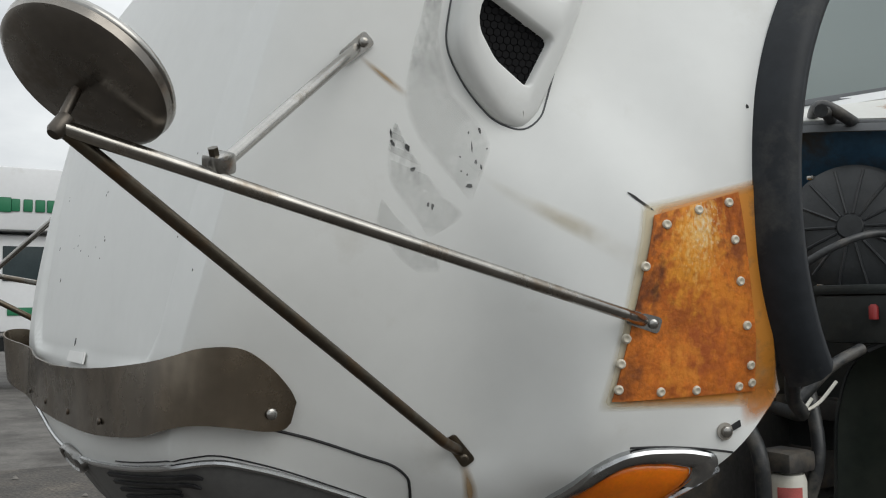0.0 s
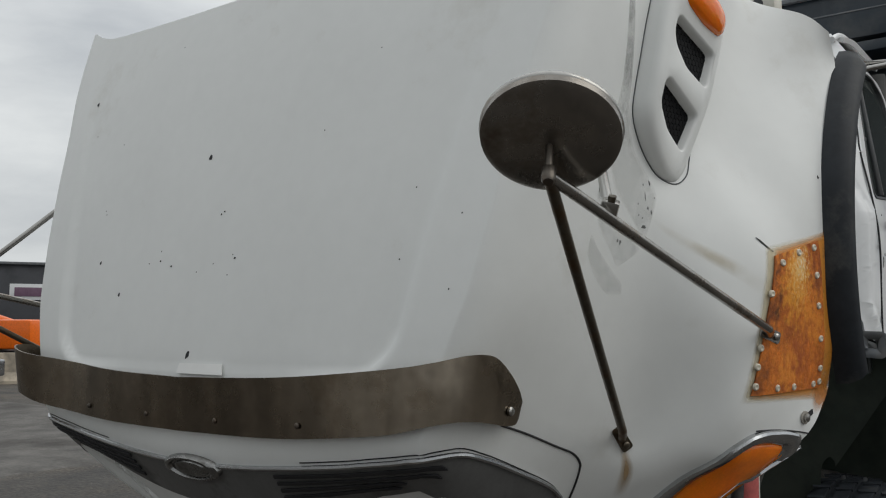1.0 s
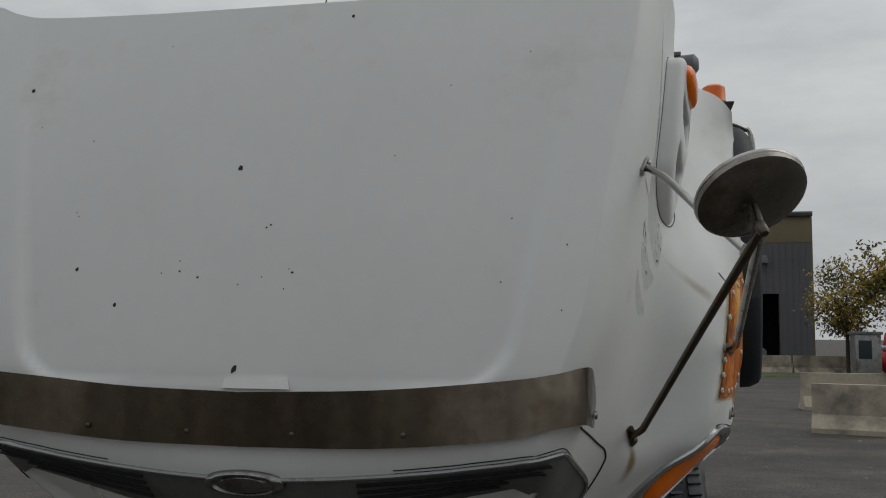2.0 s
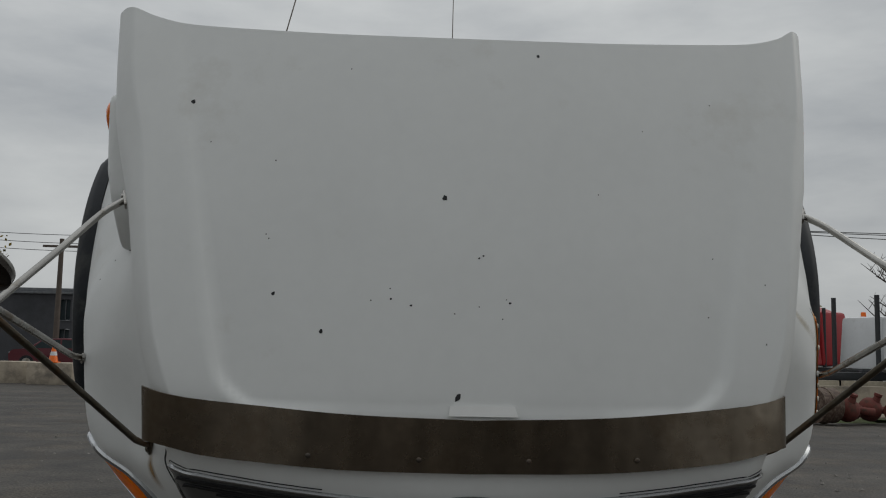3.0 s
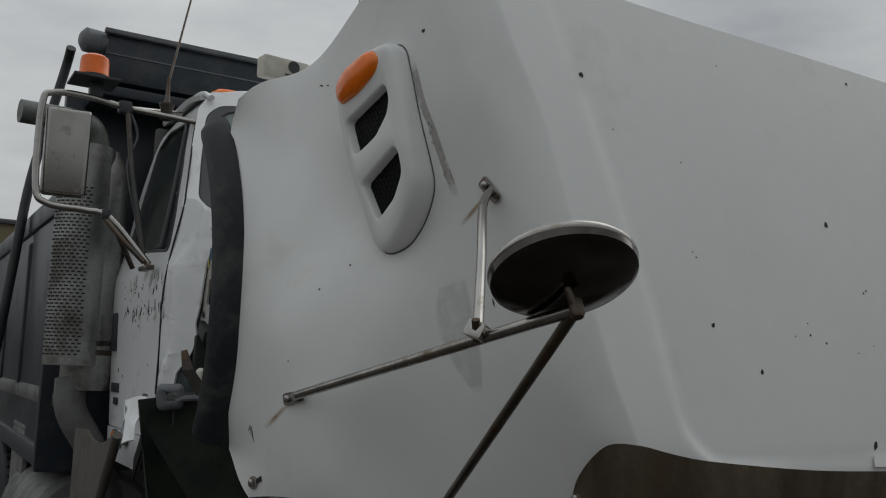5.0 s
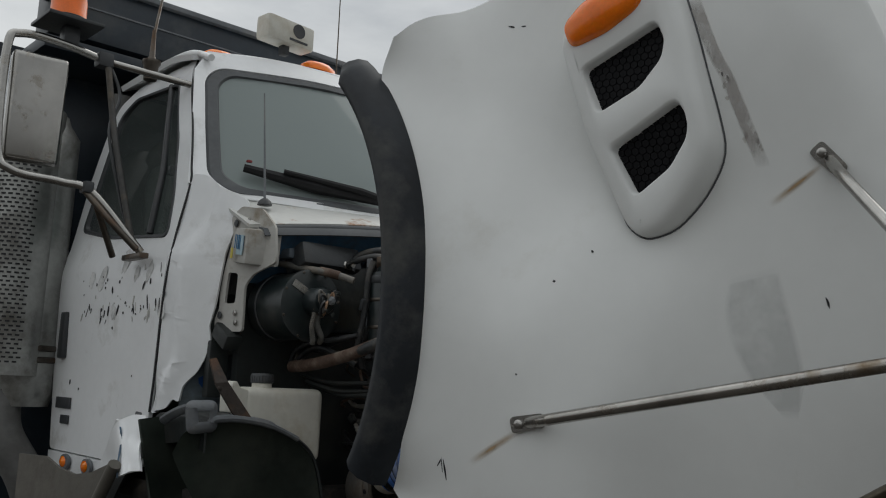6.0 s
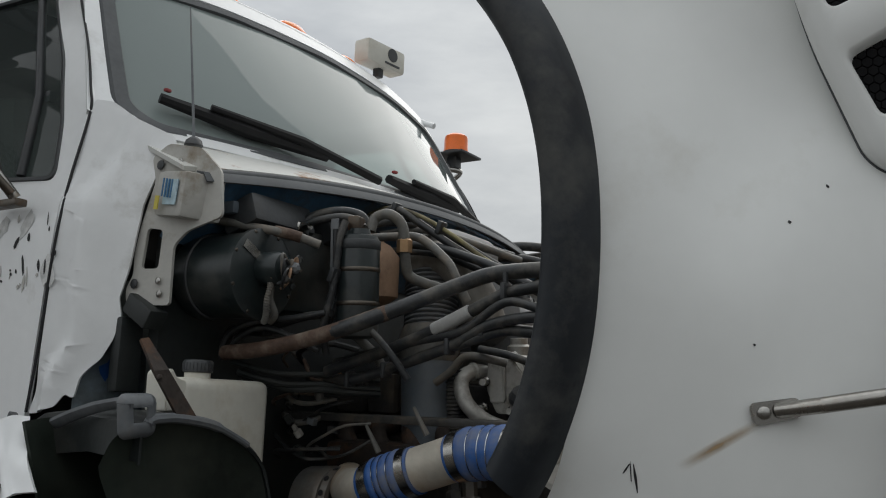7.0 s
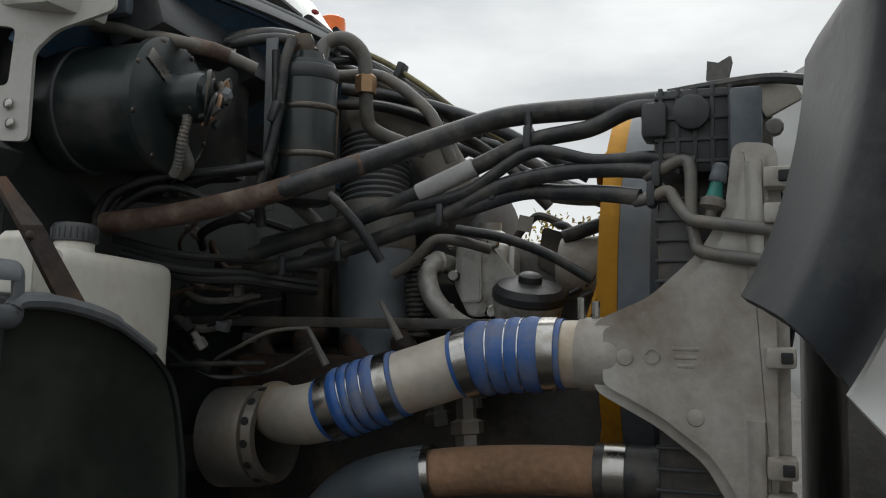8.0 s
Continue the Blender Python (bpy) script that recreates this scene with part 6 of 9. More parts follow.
level("guard_plate", plate(rounded([(1.327, 1.688), (1.280, 1.674), (1.297, 1.585), (1.337, 1.607)], 0.010), 0.05, Matrix(((0, 0, 1, -0.08), (1, 0, 0, 0), (0, 1, 0, 0), (0, 0, 0, 1))), 0.004), GREASE, None, "dark belt guard")
level("guard_strap", tube(spline([(-0.10, 1.390, 1.620), (-0.10, 1.380, 1.655), (-0.10, 1.345, 1.697), (-0.10, 1.325, 1.705), (-0.10, 1.285, 1.688), (-0.10, 1.262, 1.660), (-0.10, 1.262, 1.615), (-0.10, 1.275, 1.58)], 6), 0.008, 8, rz=1.0), GREASE, None, "bent steel guard strap")
level("far_pipe", tube(spline([(-0.20, 1.352, 1.745), (-0.18, 1.30, 1.730), (-0.17, 1.24, 1.722), (-0.17, 1.18, 1.720)], 5), 0.011, 10), HOSE_GREY, None, "tan dusty pipe")
level("far_pipe", tube(spline([(-0.15, 1.27, 1.655), (-0.15, 1.22, 1.672), (-0.15, 1.16, 1.69)], 5), 0.014, 10), HOSE, None)
level("idler_pulley", lathe([(0.015, -0.02), (0.045, -0.018), (0.050, -0.01), (0.044, 0.0), (0.050, 0.01), (0.045, 0.018), (0.015, 0.02)], 28, (-0.10, 1.255, 1.60), (-0.1, -1, 0)), GREYPLASTIC, None, "belt pulley")
for p in ((-0.16, 1.235, 1.560), (-0.16, 1.215, 1.552), (-0.16, 1.205, 1.575)):
    level("wire_end", tube([p, (p[0] - 0.01, p[1] + 0.02, p[2] - 0.012)], [0.007, 0.004], 8), BLACK)
part("alternator", lathe([(0.03, -0.08), (0.06, -0.07), (0.065, 0.03), (0.05, 0.06), (0.02, 0.065)], 24, (-0.12, 1.20, 1.55), (0, -1, 0)), ALU, ENGINE, "small cast alternator")
for k in range(4):
    part("valve_fitting", lathe([(0.022, 0), (0.022, 0.02), (0.016, 0.025), (0.016, 0.05)], 6, (-0.42, 1.36 + 0.05 * (k % 2), 1.25 + 0.03 * k), (0.1, 0.2, 1)), GREASE, ENGINE)
for y, z in ((1.60, 1.375), (1.47, 1.42)):
    part("dip_handle", tube([(-0.45, y, z), (-0.46, y + 0.03, z + 0.06)], [0.007, 0.004], 8), HOSE_GREY, ENGINE)

# hoses and looms over the engine
H1 = [(-0.66, 1.884, 1.595), (-0.665, 1.758, 1.604), (-0.645, 1.618, 1.632), (-0.6, 1.474, 1.681), (-0.52, 1.36, 1.737), (-0.49, 1.279, 1.764), (-0.49, 1.157, 1.768), (-0.49, 1.050, 1.772)]
big = hose("main_hose", H1, 0.0165, HOSE, 14, label="thick black hose with a rusty steel end")
part("rusty_end", tube(spline(H1[0:4], 6), 0.0172, 14), RUST_PIPE, big, "rusty steel tube end")
hose("air_hose", [(-0.50, 1.717, 1.556), (-0.50, 1.555, 1.601), (-0.50, 1.421, 1.648), (-0.50, 1.330, 1.686), (-0.50, 1.241, 1.722), (-0.50, 1.155, 1.736), (-0.50, 1.097, 1.760), (-0.50, 1.050, 1.762)], 0.0135)
part("pale_sleeve", tube(spline([(-0.503, 1.421, 1.648), (-0.503, 1.375, 1.667), (-0.503, 1.330, 1.686)], 4), 0.0150, 12), material("pale_wrap", (0.42, 0.42, 0.41), 0.6, vary=0.15, scale=20), ENGINE, "pale taped sleeve")
hose("wiring_loom", [(-0.48, 1.708, 1.577), (-0.50, 1.555, 1.606), (-0.50, 1.459, 1.625), (-0.51, 1.344, 1.645), (-0.52, 1.237, 1.701), (-0.53, 1.142, 1.683), (-0.54, 1.061, 1.682), (-0.55, 1.000, 1.672)], 0.0095)
hose("fuel_hose", [(-0.45, 1.811, 1.541), (-0.48, 1.664, 1.538), (-0.48, 1.563, 1.561), (-0.50, 1.383, 1.612), (-0.51, 1.291, 1.652), (-0.52, 1.202, 1.668), (-0.53, 1.118, 1.669), (-0.54, 1.053, 1.662)], 0.0125)
level("steel_line", tube(spline([(-0.54, 1.075, 1.684), (-0.55, 1.056, 1.688), (-0.56, 1.026, 1.699), (-0.57, 1.013, 1.685), (-0.575, 1.011, 1.623), (-0.585, 1.005, 1.583), (-0.595, 0.993, 1.568), (-0.612, 0.929, 1.556), (-0.618, 0.87, 1.548)], 8), 0.0085, 12), HOSE_GREY, None, "grey steel coolant line")
hose("return_hose", [(-0.44, 1.560, 1.570), (-0.46, 1.453, 1.599), (-0.50, 1.347, 1.620), (-0.50, 1.258, 1.644), (-0.51, 1.187, 1.641), (-0.53, 1.126, 1.634), (-0.54, 1.077, 1.626)], 0.0125)
level("steel_line", tube(spline([(-0.54, 1.09, 1.648), (-0.55, 1.07, 1.650), (-0.56, 1.043, 1.657), (-0.57, 1.029, 1.636), (-0.585, 1.013, 1.615), (-0.600, 0.992, 1.607), (-0.615, 0.913, 1.594), (-0.62, 0.86, 1.588)], 8), 0.0085, 12), HOSE_GREY)
hose("thin_hose", [(-0.30, 1.425, 1.612), (-0.30, 1.342, 1.596), (-0.30, 1.261, 1.566), (-0.30, 1.183, 1.522)], 0.009)
hose("heater_hose", [(-0.55, 1.756, 1.870), (-0.53, 1.759, 1.912), (-0.50, 1.701, 1.930), (-0.48, 1.648, 1.920), (-0.47, 1.630, 1.895)], 0.011)
h = hose("heater_hose", [(-0.50, 1.600, 1.875), (-0.49, 1.595, 1.906), (-0.48, 1.564, 1.915), (-0.46, 1.541, 1.892), (-0.45, 1.539, 1.846), (-0.44, 1.541, 1.800), (-0.42, 1.533, 1.770), (-0.36, 1.465, 1.742)], 0.0125, HOSE_GREY)
part("hose_fitting", lathe([(0.018, 0), (0.018, 0.028), (0.014, 0.032)], 6, (-0.45, 1.539, 1.828), (0, 0, 1)), BRASS, h, "brass hose fitting")
hose("rusty_rod", [(-0.72, 1.880, 1.893), (-0.70, 1.771, 1.870), (-0.66, 1.698, 1.854), (-0.62, 1.647, 1.832)], 0.010, HOSE_GREY, label="grey pipe below the firewall")
part("rusty_joint", tube([(-0.675, 1.73, 1.862), (-0.66, 1.698, 1.854), (-0.645, 1.68, 1.847)], 0.0125, 12), RUST_PIPE, ENGINE, "rusty pipe joint")
hose("wire", [(-0.66, 1.896, 1.601), (-0.66, 1.868, 1.640), (-0.66, 1.797, 1.663), (-0.64, 1.682, 1.673), (-0.62, 1.627, 1.683)], 0.007)
hose("wire", [(-0.65, 1.890, 1.590), (-0.645, 1.850, 1.632), (-0.64, 1.770, 1.650), (-0.60, 1.66, 1.60)], 0.007)
hose("wire", [(-0.68, 1.729, 1.745), (-0.68, 1.732, 1.710), (-0.67, 1.727, 1.678), (-0.66, 1.748, 1.663)], 0.008, HOSE_GREY)
hose("wire", [(-0.58, 1.636, 1.872), (-0.58, 1.633, 1.790), (-0.58, 1.625, 1.717), (-0.58, 1.647, 1.664), (-0.58, 1.661, 1.638)], 0.007)
hose("corrugated_wire", [(-0.50, 1.659, 1.654), (-0.50, 1.627, 1.630), (-0.48, 1.600, 1.600), (-0.46, 1.58, 1.56)], 0.011, HOSE_GREY)
hose("loom", [(-0.20, 1.54, 1.82), (-0.20, 1.402, 1.785), (-0.20, 1.314, 1.745), (-0.20, 1.24, 1.69), (-0.2, 1.10, 1.66)], 0.011)
hose("loom", [(-0.28, 1.70, 1.86), (-0.26, 1.58, 1.85), (-0.24, 1.45, 1.80), (-0.22, 1.36, 1.74), (-0.2, 1.28, 1.66)], 0.010)
hose("loom", [(-0.30, 1.72, 1.90), (-0.22, 1.64, 1.92), (-0.12, 1.58, 1.90), (0.05, 1.50, 1.86)], 0.010, HOSE_GREY)
hose("loom", [(-0.42, 1.74, 1.86), (-0.36, 1.69, 1.92), (-0.25, 1.66, 1.93), (-0.10, 1.62, 1.91), (0.10, 1.55, 1.88)], 0.012)
for k in range(3):
    dz = 0.017 * k + 0.006 * (k % 2)
    hose("loom", [(-0.62 + 0.02 * k, 1.90, 1.575 - dz), (-0.58 + 0.015 * k, 1.80, 1.55 - dz), (-0.50, 1.73, 1.548 - dz), (-0.44, 1.69, 1.54 - dz), (-0.36, 1.67, 1.535 - dz)], 0.0065 + 0.001 * (k % 3), DARKBAY, 8)
# looms and small lines along the bulkhead and round the canister
WIRE_TAN = material("tan_dusty_wire", (0.24, 0.21, 0.10), 0.6, vary=0.4, scale=14, stain=(0.08, 0.07, 0.06), stain_scale=10, stain_at=0.55)
for name, pts, rad, mat in (
        ("bulkhead_wire", [(-0.45, 1.80, 1.965), (-0.33, 1.779, 1.987), (-0.33, 1.687, 2.004), (-0.32, 1.596, 1.975), (-0.30, 1.509, 1.922), (-0.28, 1.441, 1.871), (-0.24, 1.33, 1.80)], 0.0055, WIRE_TAN),
        ("bulkhead_loom", [(-0.40, 1.76, 1.955), (-0.33, 1.722, 1.985), (-0.33, 1.669, 2.000), (-0.32, 1.595, 1.955), (-0.30, 1.508, 1.896), (-0.26, 1.40, 1.83)], 0.0095, HOSE),
        ("bulkhead_loom", [(-0.36, 1.72, 1.960), (-0.30, 1.63, 1.975), (-0.27, 1.54, 1.93), (-0.22, 1.44, 1.865), (-0.16, 1.32, 1.79)], 0.0085, HOSE),
        ("bypass_hose", [(-0.44, 1.66, 1.905), (-0.42, 1.608, 1.908), (-0.42, 1.532, 1.900), (-0.42, 1.457, 1.844), (-0.42, 1.428, 1.802), (-0.40, 1.41, 1.75)], 0.0105, HOSE_GREY),
        ("bypass_hose", [(-0.36, 1.64, 1.905), (-0.32, 1.56, 1.898), (-0.32, 1.472, 1.871), (-0.32, 1.383, 1.838), (-0.31, 1.306, 1.798), (-0.28, 1.20, 1.74)], 0.0115, HOSE),
        ("blower_loom", [(-0.62, 1.95, 1.604), (-0.62, 1.912, 1.671), (-0.62, 1.802, 1.677), (-0.62, 1.70, 1.698), (-0.60, 1.634, 1.706)], 0.010, HOSE),
        ("blower_loom", [(-0.60, 1.93, 1.62), (-0.60, 1.90, 1.664), (-0.60, 1.838, 1.665), (-0.59, 1.757, 1.658), (-0.56, 1.68, 1.64)], 0.008, HOSE),
        ("canister_line", [(-0.60, 1.610, 1.912), (-0.61, 1.616, 1.87), (-0.61, 1.619, 1.83), (-0.61, 1.629, 1.752), (-0.61, 1.648, 1.676), (-0.58, 1.66, 1.62)], 0.0085, HOSE),
        ("canister_line", [(-0.545, 1.60, 1.905), (-0.54, 1.625, 1.925), (-0.55, 1.67, 1.935), (-0.57, 1.73, 1.925), (-0.58, 1.80, 1.905)], 0.0095, HOSE),
        ("ribbed_line", [(-0.55, 1.590, 1.69), (-0.55, 1.560, 1.67), (-0.55, 1.540, 1.654), (-0.54, 1.507, 1.616), (-0.52, 1.48, 1.57)], 0.008, HOSE),
        ("thermostat_line", [(-0.30, 1.55, 1.57), (-0.30, 1.509, 1.597), (-0.30, 1.472, 1.632), (-0.29, 1.427, 1.631), (-0.26, 1.38, 1.62)], 0.010, HOSE_GREY)):
    level(name, tube(spline(pts, 6), rad, 10), mat)
for p in ((-0.33, 1.669, 1.998), (-0.31, 1.545, 1.945), (-0.62, 1.80, 1.677), (-0.61, 1.625, 1.79)):
    level("loom_tie", block((0.030, 0.014, 0.034), p, 0.005, (20, 0, 0)), BLACK)
level("line_union", lathe([(0.011, 0), (0.014, 0.003), (0.014, 0.022), (0.010, 0.026), (0.010, 0.05)], 8, (-0.58, 1.78, 1.912), (0, -1, 0.05)), STEEL, None, "pale steel pipe union")
level("drain_fitting", lathe([(0.030, 0.0), (0.030, 0.022), (0.020, 0.026), (0.020, 0.045), (0.026, 0.047), (0.026, 0.065), (0.016, 0.070), (0.016, 0.11)], 6, (-0.45, 1.350, 1.262), (0.02, 0.1, 1)), RING_STEEL, None, "hexagonal pipe fitting", 20)
for k in range(1):
    hose("back_hose", [(-0.15 - 0.03 * k, 1.70, 1.86 - 0.02 * k), (-0.12 - 0.02 * k, 1.58, 1.855 - 0.025 * k), (-0.10, 1.45, 1.80 - 0.02 * k), (-0.08, 1.30, 1.72 - 0.015 * k), (-0.06, 1.15, 1.66)], 0.009 + 0.002 * (k % 2), (HOSE, HOSE_GREY)[k % 2], 10)
rnd = random.Random(5)
for k in range(9):
    y, z = rnd.uniform(1.66, 1.70), rnd.uniform(1.735, 1.80)
    part("connector", block((rnd.uniform(0.006, 0.012), rnd.uniform(0.008, 0.016), rnd.uniform(0.008, 0.018)), (-0.70 + rnd.uniform(-0.02, 0.05), y, z), 0.003, (rnd.uniform(0, 60), rnd.uniform(0, 60), 0)), (BLACK, DARKBAY, GREASE)[k % 3], BL)
part("blower_slot", lathe([(0.096, 0.04), (0.0985, 0.042), (0.0985, 0.048), (0.096, 0.05)], 40, (-0.695, 1.93, 1.765), (0.02, -1, 0)), BLACK, BL)
pw = spline([(-0.70, 1.715, 1.75), (-0.71, 1.705, 1.735), (-0.712, 1.712, 1.705), (-0.70, 1.725, 1.675), (-0.69, 1.74, 1.660)], 12)
part("motor_wire", tube(pw, [0.0065 + 0.0012 * (i % 2) for i in range(len(pw))], 10), HOSE_GREY, BL, "ribbed wire sleeve", smooth=20)
for k in range(7):
    a, b = rnd.uniform(-0.025, 0.03), rnd.uniform(-0.03, 0.03)
    part("brush_wire", tube(spline([(-0.690, 1.668, 1.778), (-0.70 + a, 1.655 + 0.2 * b, 1.775 + b), (-0.70 + a, 1.662, 1.75 + b), (-0.695, 1.69 + 0.3 * a, 1.735 + 0.4 * b)], 6), 0.0035, 6), (HOSE, TAN, HOSE_GREY)[k % 3], BL, "frayed motor wire")
for p in ((-0.505, 1.245, 1.725), (-0.545, 1.053, 1.655), (-0.545, 1.06, 1.628), (-0.50, 1.383, 1.612), (-0.48, 1.563, 1.561), (-0.48, 1.664, 1.538), (-0.50, 1.30, 1.65)):
    part("hose_tie", block((0.034, 0.012, 0.036), p, 0.005), BLACK, ENGINE, "plastic hose tie")
part("tie_tail", tube([(-0.505, 1.245, 1.735), (-0.505, 1.247, 1.765)], 0.006, 6), BLACK, ENGINE)

rnd = random.Random(21)
for k in range(16):
    y0, z0 = rnd.uniform(1.80, 1.93), rnd.uniform(1.36, 1.60)
    y1, z1 = y0 - rnd.uniform(0.10, 0.18), z0 + rnd.uniform(-0.05, 0.09)
    x = rnd.uniform(-0.47, -0.40)
    sag = rnd.uniform(-0.05, 0.02)
    hose("loom", [(x + 0.05, y0 + 0.03, z0 - 0.02), (x, y0, z0), (x - 0.015, y0 + (y1 - y0) * 0.35, z0 + (z1 - z0) * 0.3 + sag), (x - 0.01, y0 + (y1 - y0) * 0.7, z0 + (z1 - z0) * 0.75 + sag), (x + 0.03, y1, z1)], rnd.choice((0.0035, 0.0045, 0.006, 0.008)), rnd.choice((HOSE, HOSE, HOSE_GREY, RUST_PIPE)), 8)
for k in range(14):
    at = (rnd.uniform(-0.48, -0.40), rnd.uniform(1.70, 1.90), rnd.uniform(1.33, 1.60))
    if k % 2:
        part("pipe_union", lathe([(0.008, 0), (0.011, 0.003), (0.011, 0.018), (0.007, 0.021), (0.006, 0.035)], 6, at, (rnd.uniform(-0.6, 0), rnd.uniform(-1, 1), rnd.uniform(-0.2, 1))), rnd.choice((BRASS, RING_STEEL, ALU)), ENGINE, smooth=20)
    else:
        part("plug_connector", block((0.016, rnd.uniform(0.018, 0.03), 0.016), at, 0.003, (rnd.uniform(0, 60), 0, rnd.uniform(0, 60))), rnd.choice((BLACK, GREYPLASTIC, DARKBAY)), ENGINE)

# ---- radiator and charge cooler ----
RAD = thing("radiator_assembly", "radiator with plastic tank, fan shroud and cast charge-cooler manifold", "radiator")
part("core", block((1.05, 0.10, 0.95), (0.02, 0.95, 1.32), 0.01), GREASE, RAD, "dark finned radiator core")
grid = bmesh.new()
for k in range(44):
    block((0.006, 0.012, 0.90), (-0.48 + 0.022 * k, 1.006, 1.30), 0.0, bm=grid)
for k in range(20):
    block((1.0, 0.010, 0.005), (0.02, 1.004, 0.87 + 0.046 * k), 0.0, bm=grid)
part("core_fins", grid, GREYPLASTIC, RAD, "grey fin grid", smooth=0)
tankp = part("side_tank", block((0.10, 0.115, 0.12), (-0.50, 1.00, 1.715), 0.012), BLACK, RAD, "ribbed black plastic radiator tank")
for k in range(5):
    part("tank_rib", block((0.108, 0.006, 0.12), (-0.50, 0.955 + 0.023 * k, 1.715), 0.001), BLACK, tankp)
for k in range(4):
    part("tank_rib", block((0.108, 0.11, 0.005), (-0.50, 1.00, 1.672 + 0.03 * k), 0.001), BLACK, tankp)
part("tank_boss", lathe([(0.024, 0), (0.024, 0.012), (0.02, 0.014)], 24, (-0.553, 1.005, 1.738), (-1, 0, 0)), BLACK, tankp, "round plastic boss")
part("lower_tank", block((0.10, 0.115, 0.45), (-0.50, 0.995, 1.40), 0.012), GREASE, RAD)
for k in range(16):
    part("tank_rib", block((0.108, 0.11, 0.004), (-0.50, 1.0, 1.20 + 0.028 * k), 0.001), BLACK, RAD)
part("top_bar", block((1.0, 0.10, 0.03), (0.0, 0.97, 1.768), 0.008), GREASE, RAD)
part("top_bracket", block((0.05, 0.042, 0.12), (-0.555, 0.935, 1.705), 0.008), SLATE, RAD, "grey steel corner bracket")
part("bracket_bolt", bolt((-0.585, 0.90, 1.705), (-1, 0, 0), 0.012, 0.010), HOSE_GREY, RAD)
part("hose_mount", block((0.06, 0.035, 0.05), (-0.535, 1.055, 1.73), 0.008), BLACK, RAD)
part("hood_latch", plate(((-0.014, 0.0), (0.012, 0.0), (0.016, 0.02), (0.014, 0.046), (-0.004, 0.040), (-0.022, 0.046), (-0.024, 0.036)), 0.005, pose(-0.50, 0.975, 1.780, 90, 0, 60)), HOSE_GREY, RAD, "bent steel catch")
part("cooler_plate", block((0.012, 0.055, 0.046), (-0.505, 0.895, 1.768), 0.003, (-28, 0, 0)), material("pale_tan_plate", (0.46, 0.43, 0.37), 0.6, vary=0.2, scale=20), RAD, "pale dusty bracket plate")
part("top_wire", tube(spline([(-0.52, 1.04, 1.775), (-0.52, 0.98, 1.782), (-0.52, 0.91, 1.788), (-0.53, 0.86, 1.78), (-0.5, 0.8, 1.775)], 5), 0.008, 8), HOSE, RAD)
# cast manifold that widens towards the cooler
yz = ((1.135, 1.452), (1.135, 1.360), (1.05, 1.315), (0.99, 1.27), (0.955, 1.21), (0.93, 1.10), (0.885, 1.10), (0.885, 1.45), (0.892, 1.60), (0.898, 1.685), (0.952, 1.69), (0.962, 1.60), (0.995, 1.545), (1.06, 1.485))
mx = Matrix(((0, 0, 1, -0.60), (1, 0, 0, 0), (0, 1, 0, 0), (0, 0, 0, 1)))
man = part("charge_manifold", plate(rounded([p for p in yz], 0.018), 0.085, mx, 0.016), ALU, RAD, "grey cast charge-cooler manifold", smooth=45)
part("manifold_neck", tube(spline([(-0.55, 1.155, 1.407), (-0.553, 1.12, 1.407), (-0.553, 1.098, 1.407)], 3), [0.051, 0.051, 0.051, 0.051, 0.050, 0.049, 0.047], 28), ALU, man)
# raised strips stand in for the soft shading of hollows in the casting
for z0, z1 in ((1.48, 1.66), (1.14, 1.33)):
    part("hollow_strip", tube([(-0.600, 0.925, z0), (-0.600, 0.928, z1)], 0.016, 14, rz=0.5), ALU, man, "raised strip in place of a shaded hollow")
for y, z in ((1.09, 1.405), (1.00, 1.33)):
    part("casting_pip", lathe([(0.012, 0), (0.010, 0.003), (0.004, 0.004)], 16, (-0.599, y, z), (-1, 0, 0)), ALU, man)
part("casting_mark", lathe([(0.010, 0), (0.010, 0.003), (0.008, 0.003), (0.008, 0.001)], 20, (-0.600, 1.055, 1.408), (-1, 0, 0)), ALU, man, "cast ring mark")
for k in range(3):
    part("casting_bar", block((0.0022, 0.034 - 0.006 * k, 0.005), (-0.600, 1.012, 1.418 - 0.011 * k), 0.001), ALU, man, "cast marking as a bar")
for z in (1.635, 1.59, 1.41, 1.275, 1.23):
    cl = part("edge_clip", block((0.05, 0.036, 0.026), (-0.605, 0.897, z), 0.005), ALU, man, "cast lug with bolt")
    part("clip_hole", block((0.02, 0.014, 0.014), (-0.628, 0.890, z), 0.002), CHIP, cl)
fy = Vector((0, -0.20, 1)).normalized()
gc = level("drain_valve", lathe([(0.006, 0.0), (0.007, 0.004), (0.007, 0.015), (0.013, 0.019), (0.0165, 0.021), (0.0165, 0.030), (0.011, 0.034)], 20, (-0.585, 0.988, 1.609), fy), HOSE_GREY, RAD, "grey sensor flange")
level("drain_cup", lathe([(0.011, 0.033), (0.0105, 0.036), (0.0085, 0.053), (0.0085, 0.055)], 20, (-0.585, 0.988, 1.609), fy), material("green_plastic", (0.02, 0.17, 0.14), 0.35, vary=0.25, scale=30), gc, "green plastic cup")
level("drain_head", lathe([(0.0105, 0.054), (0.0115, 0.056), (0.0115, 0.064), (0.0105, 0.066), (0.0105, 0.076), (0.006, 0.080)], 20, (-0.585, 0.988, 1.609), fy), SLATE, gc, "smoky clear plastic head")
part("condenser", block((1.25, 0.05, 0.80), (0.0, 0.80, 1.31), 0.01), GREASE, RAD, "black condenser core")
part("condenser_frame", block((1.30, 0.03, 0.05), (0.0, 0.80, 1.72), 0.008), BLACK, RAD)
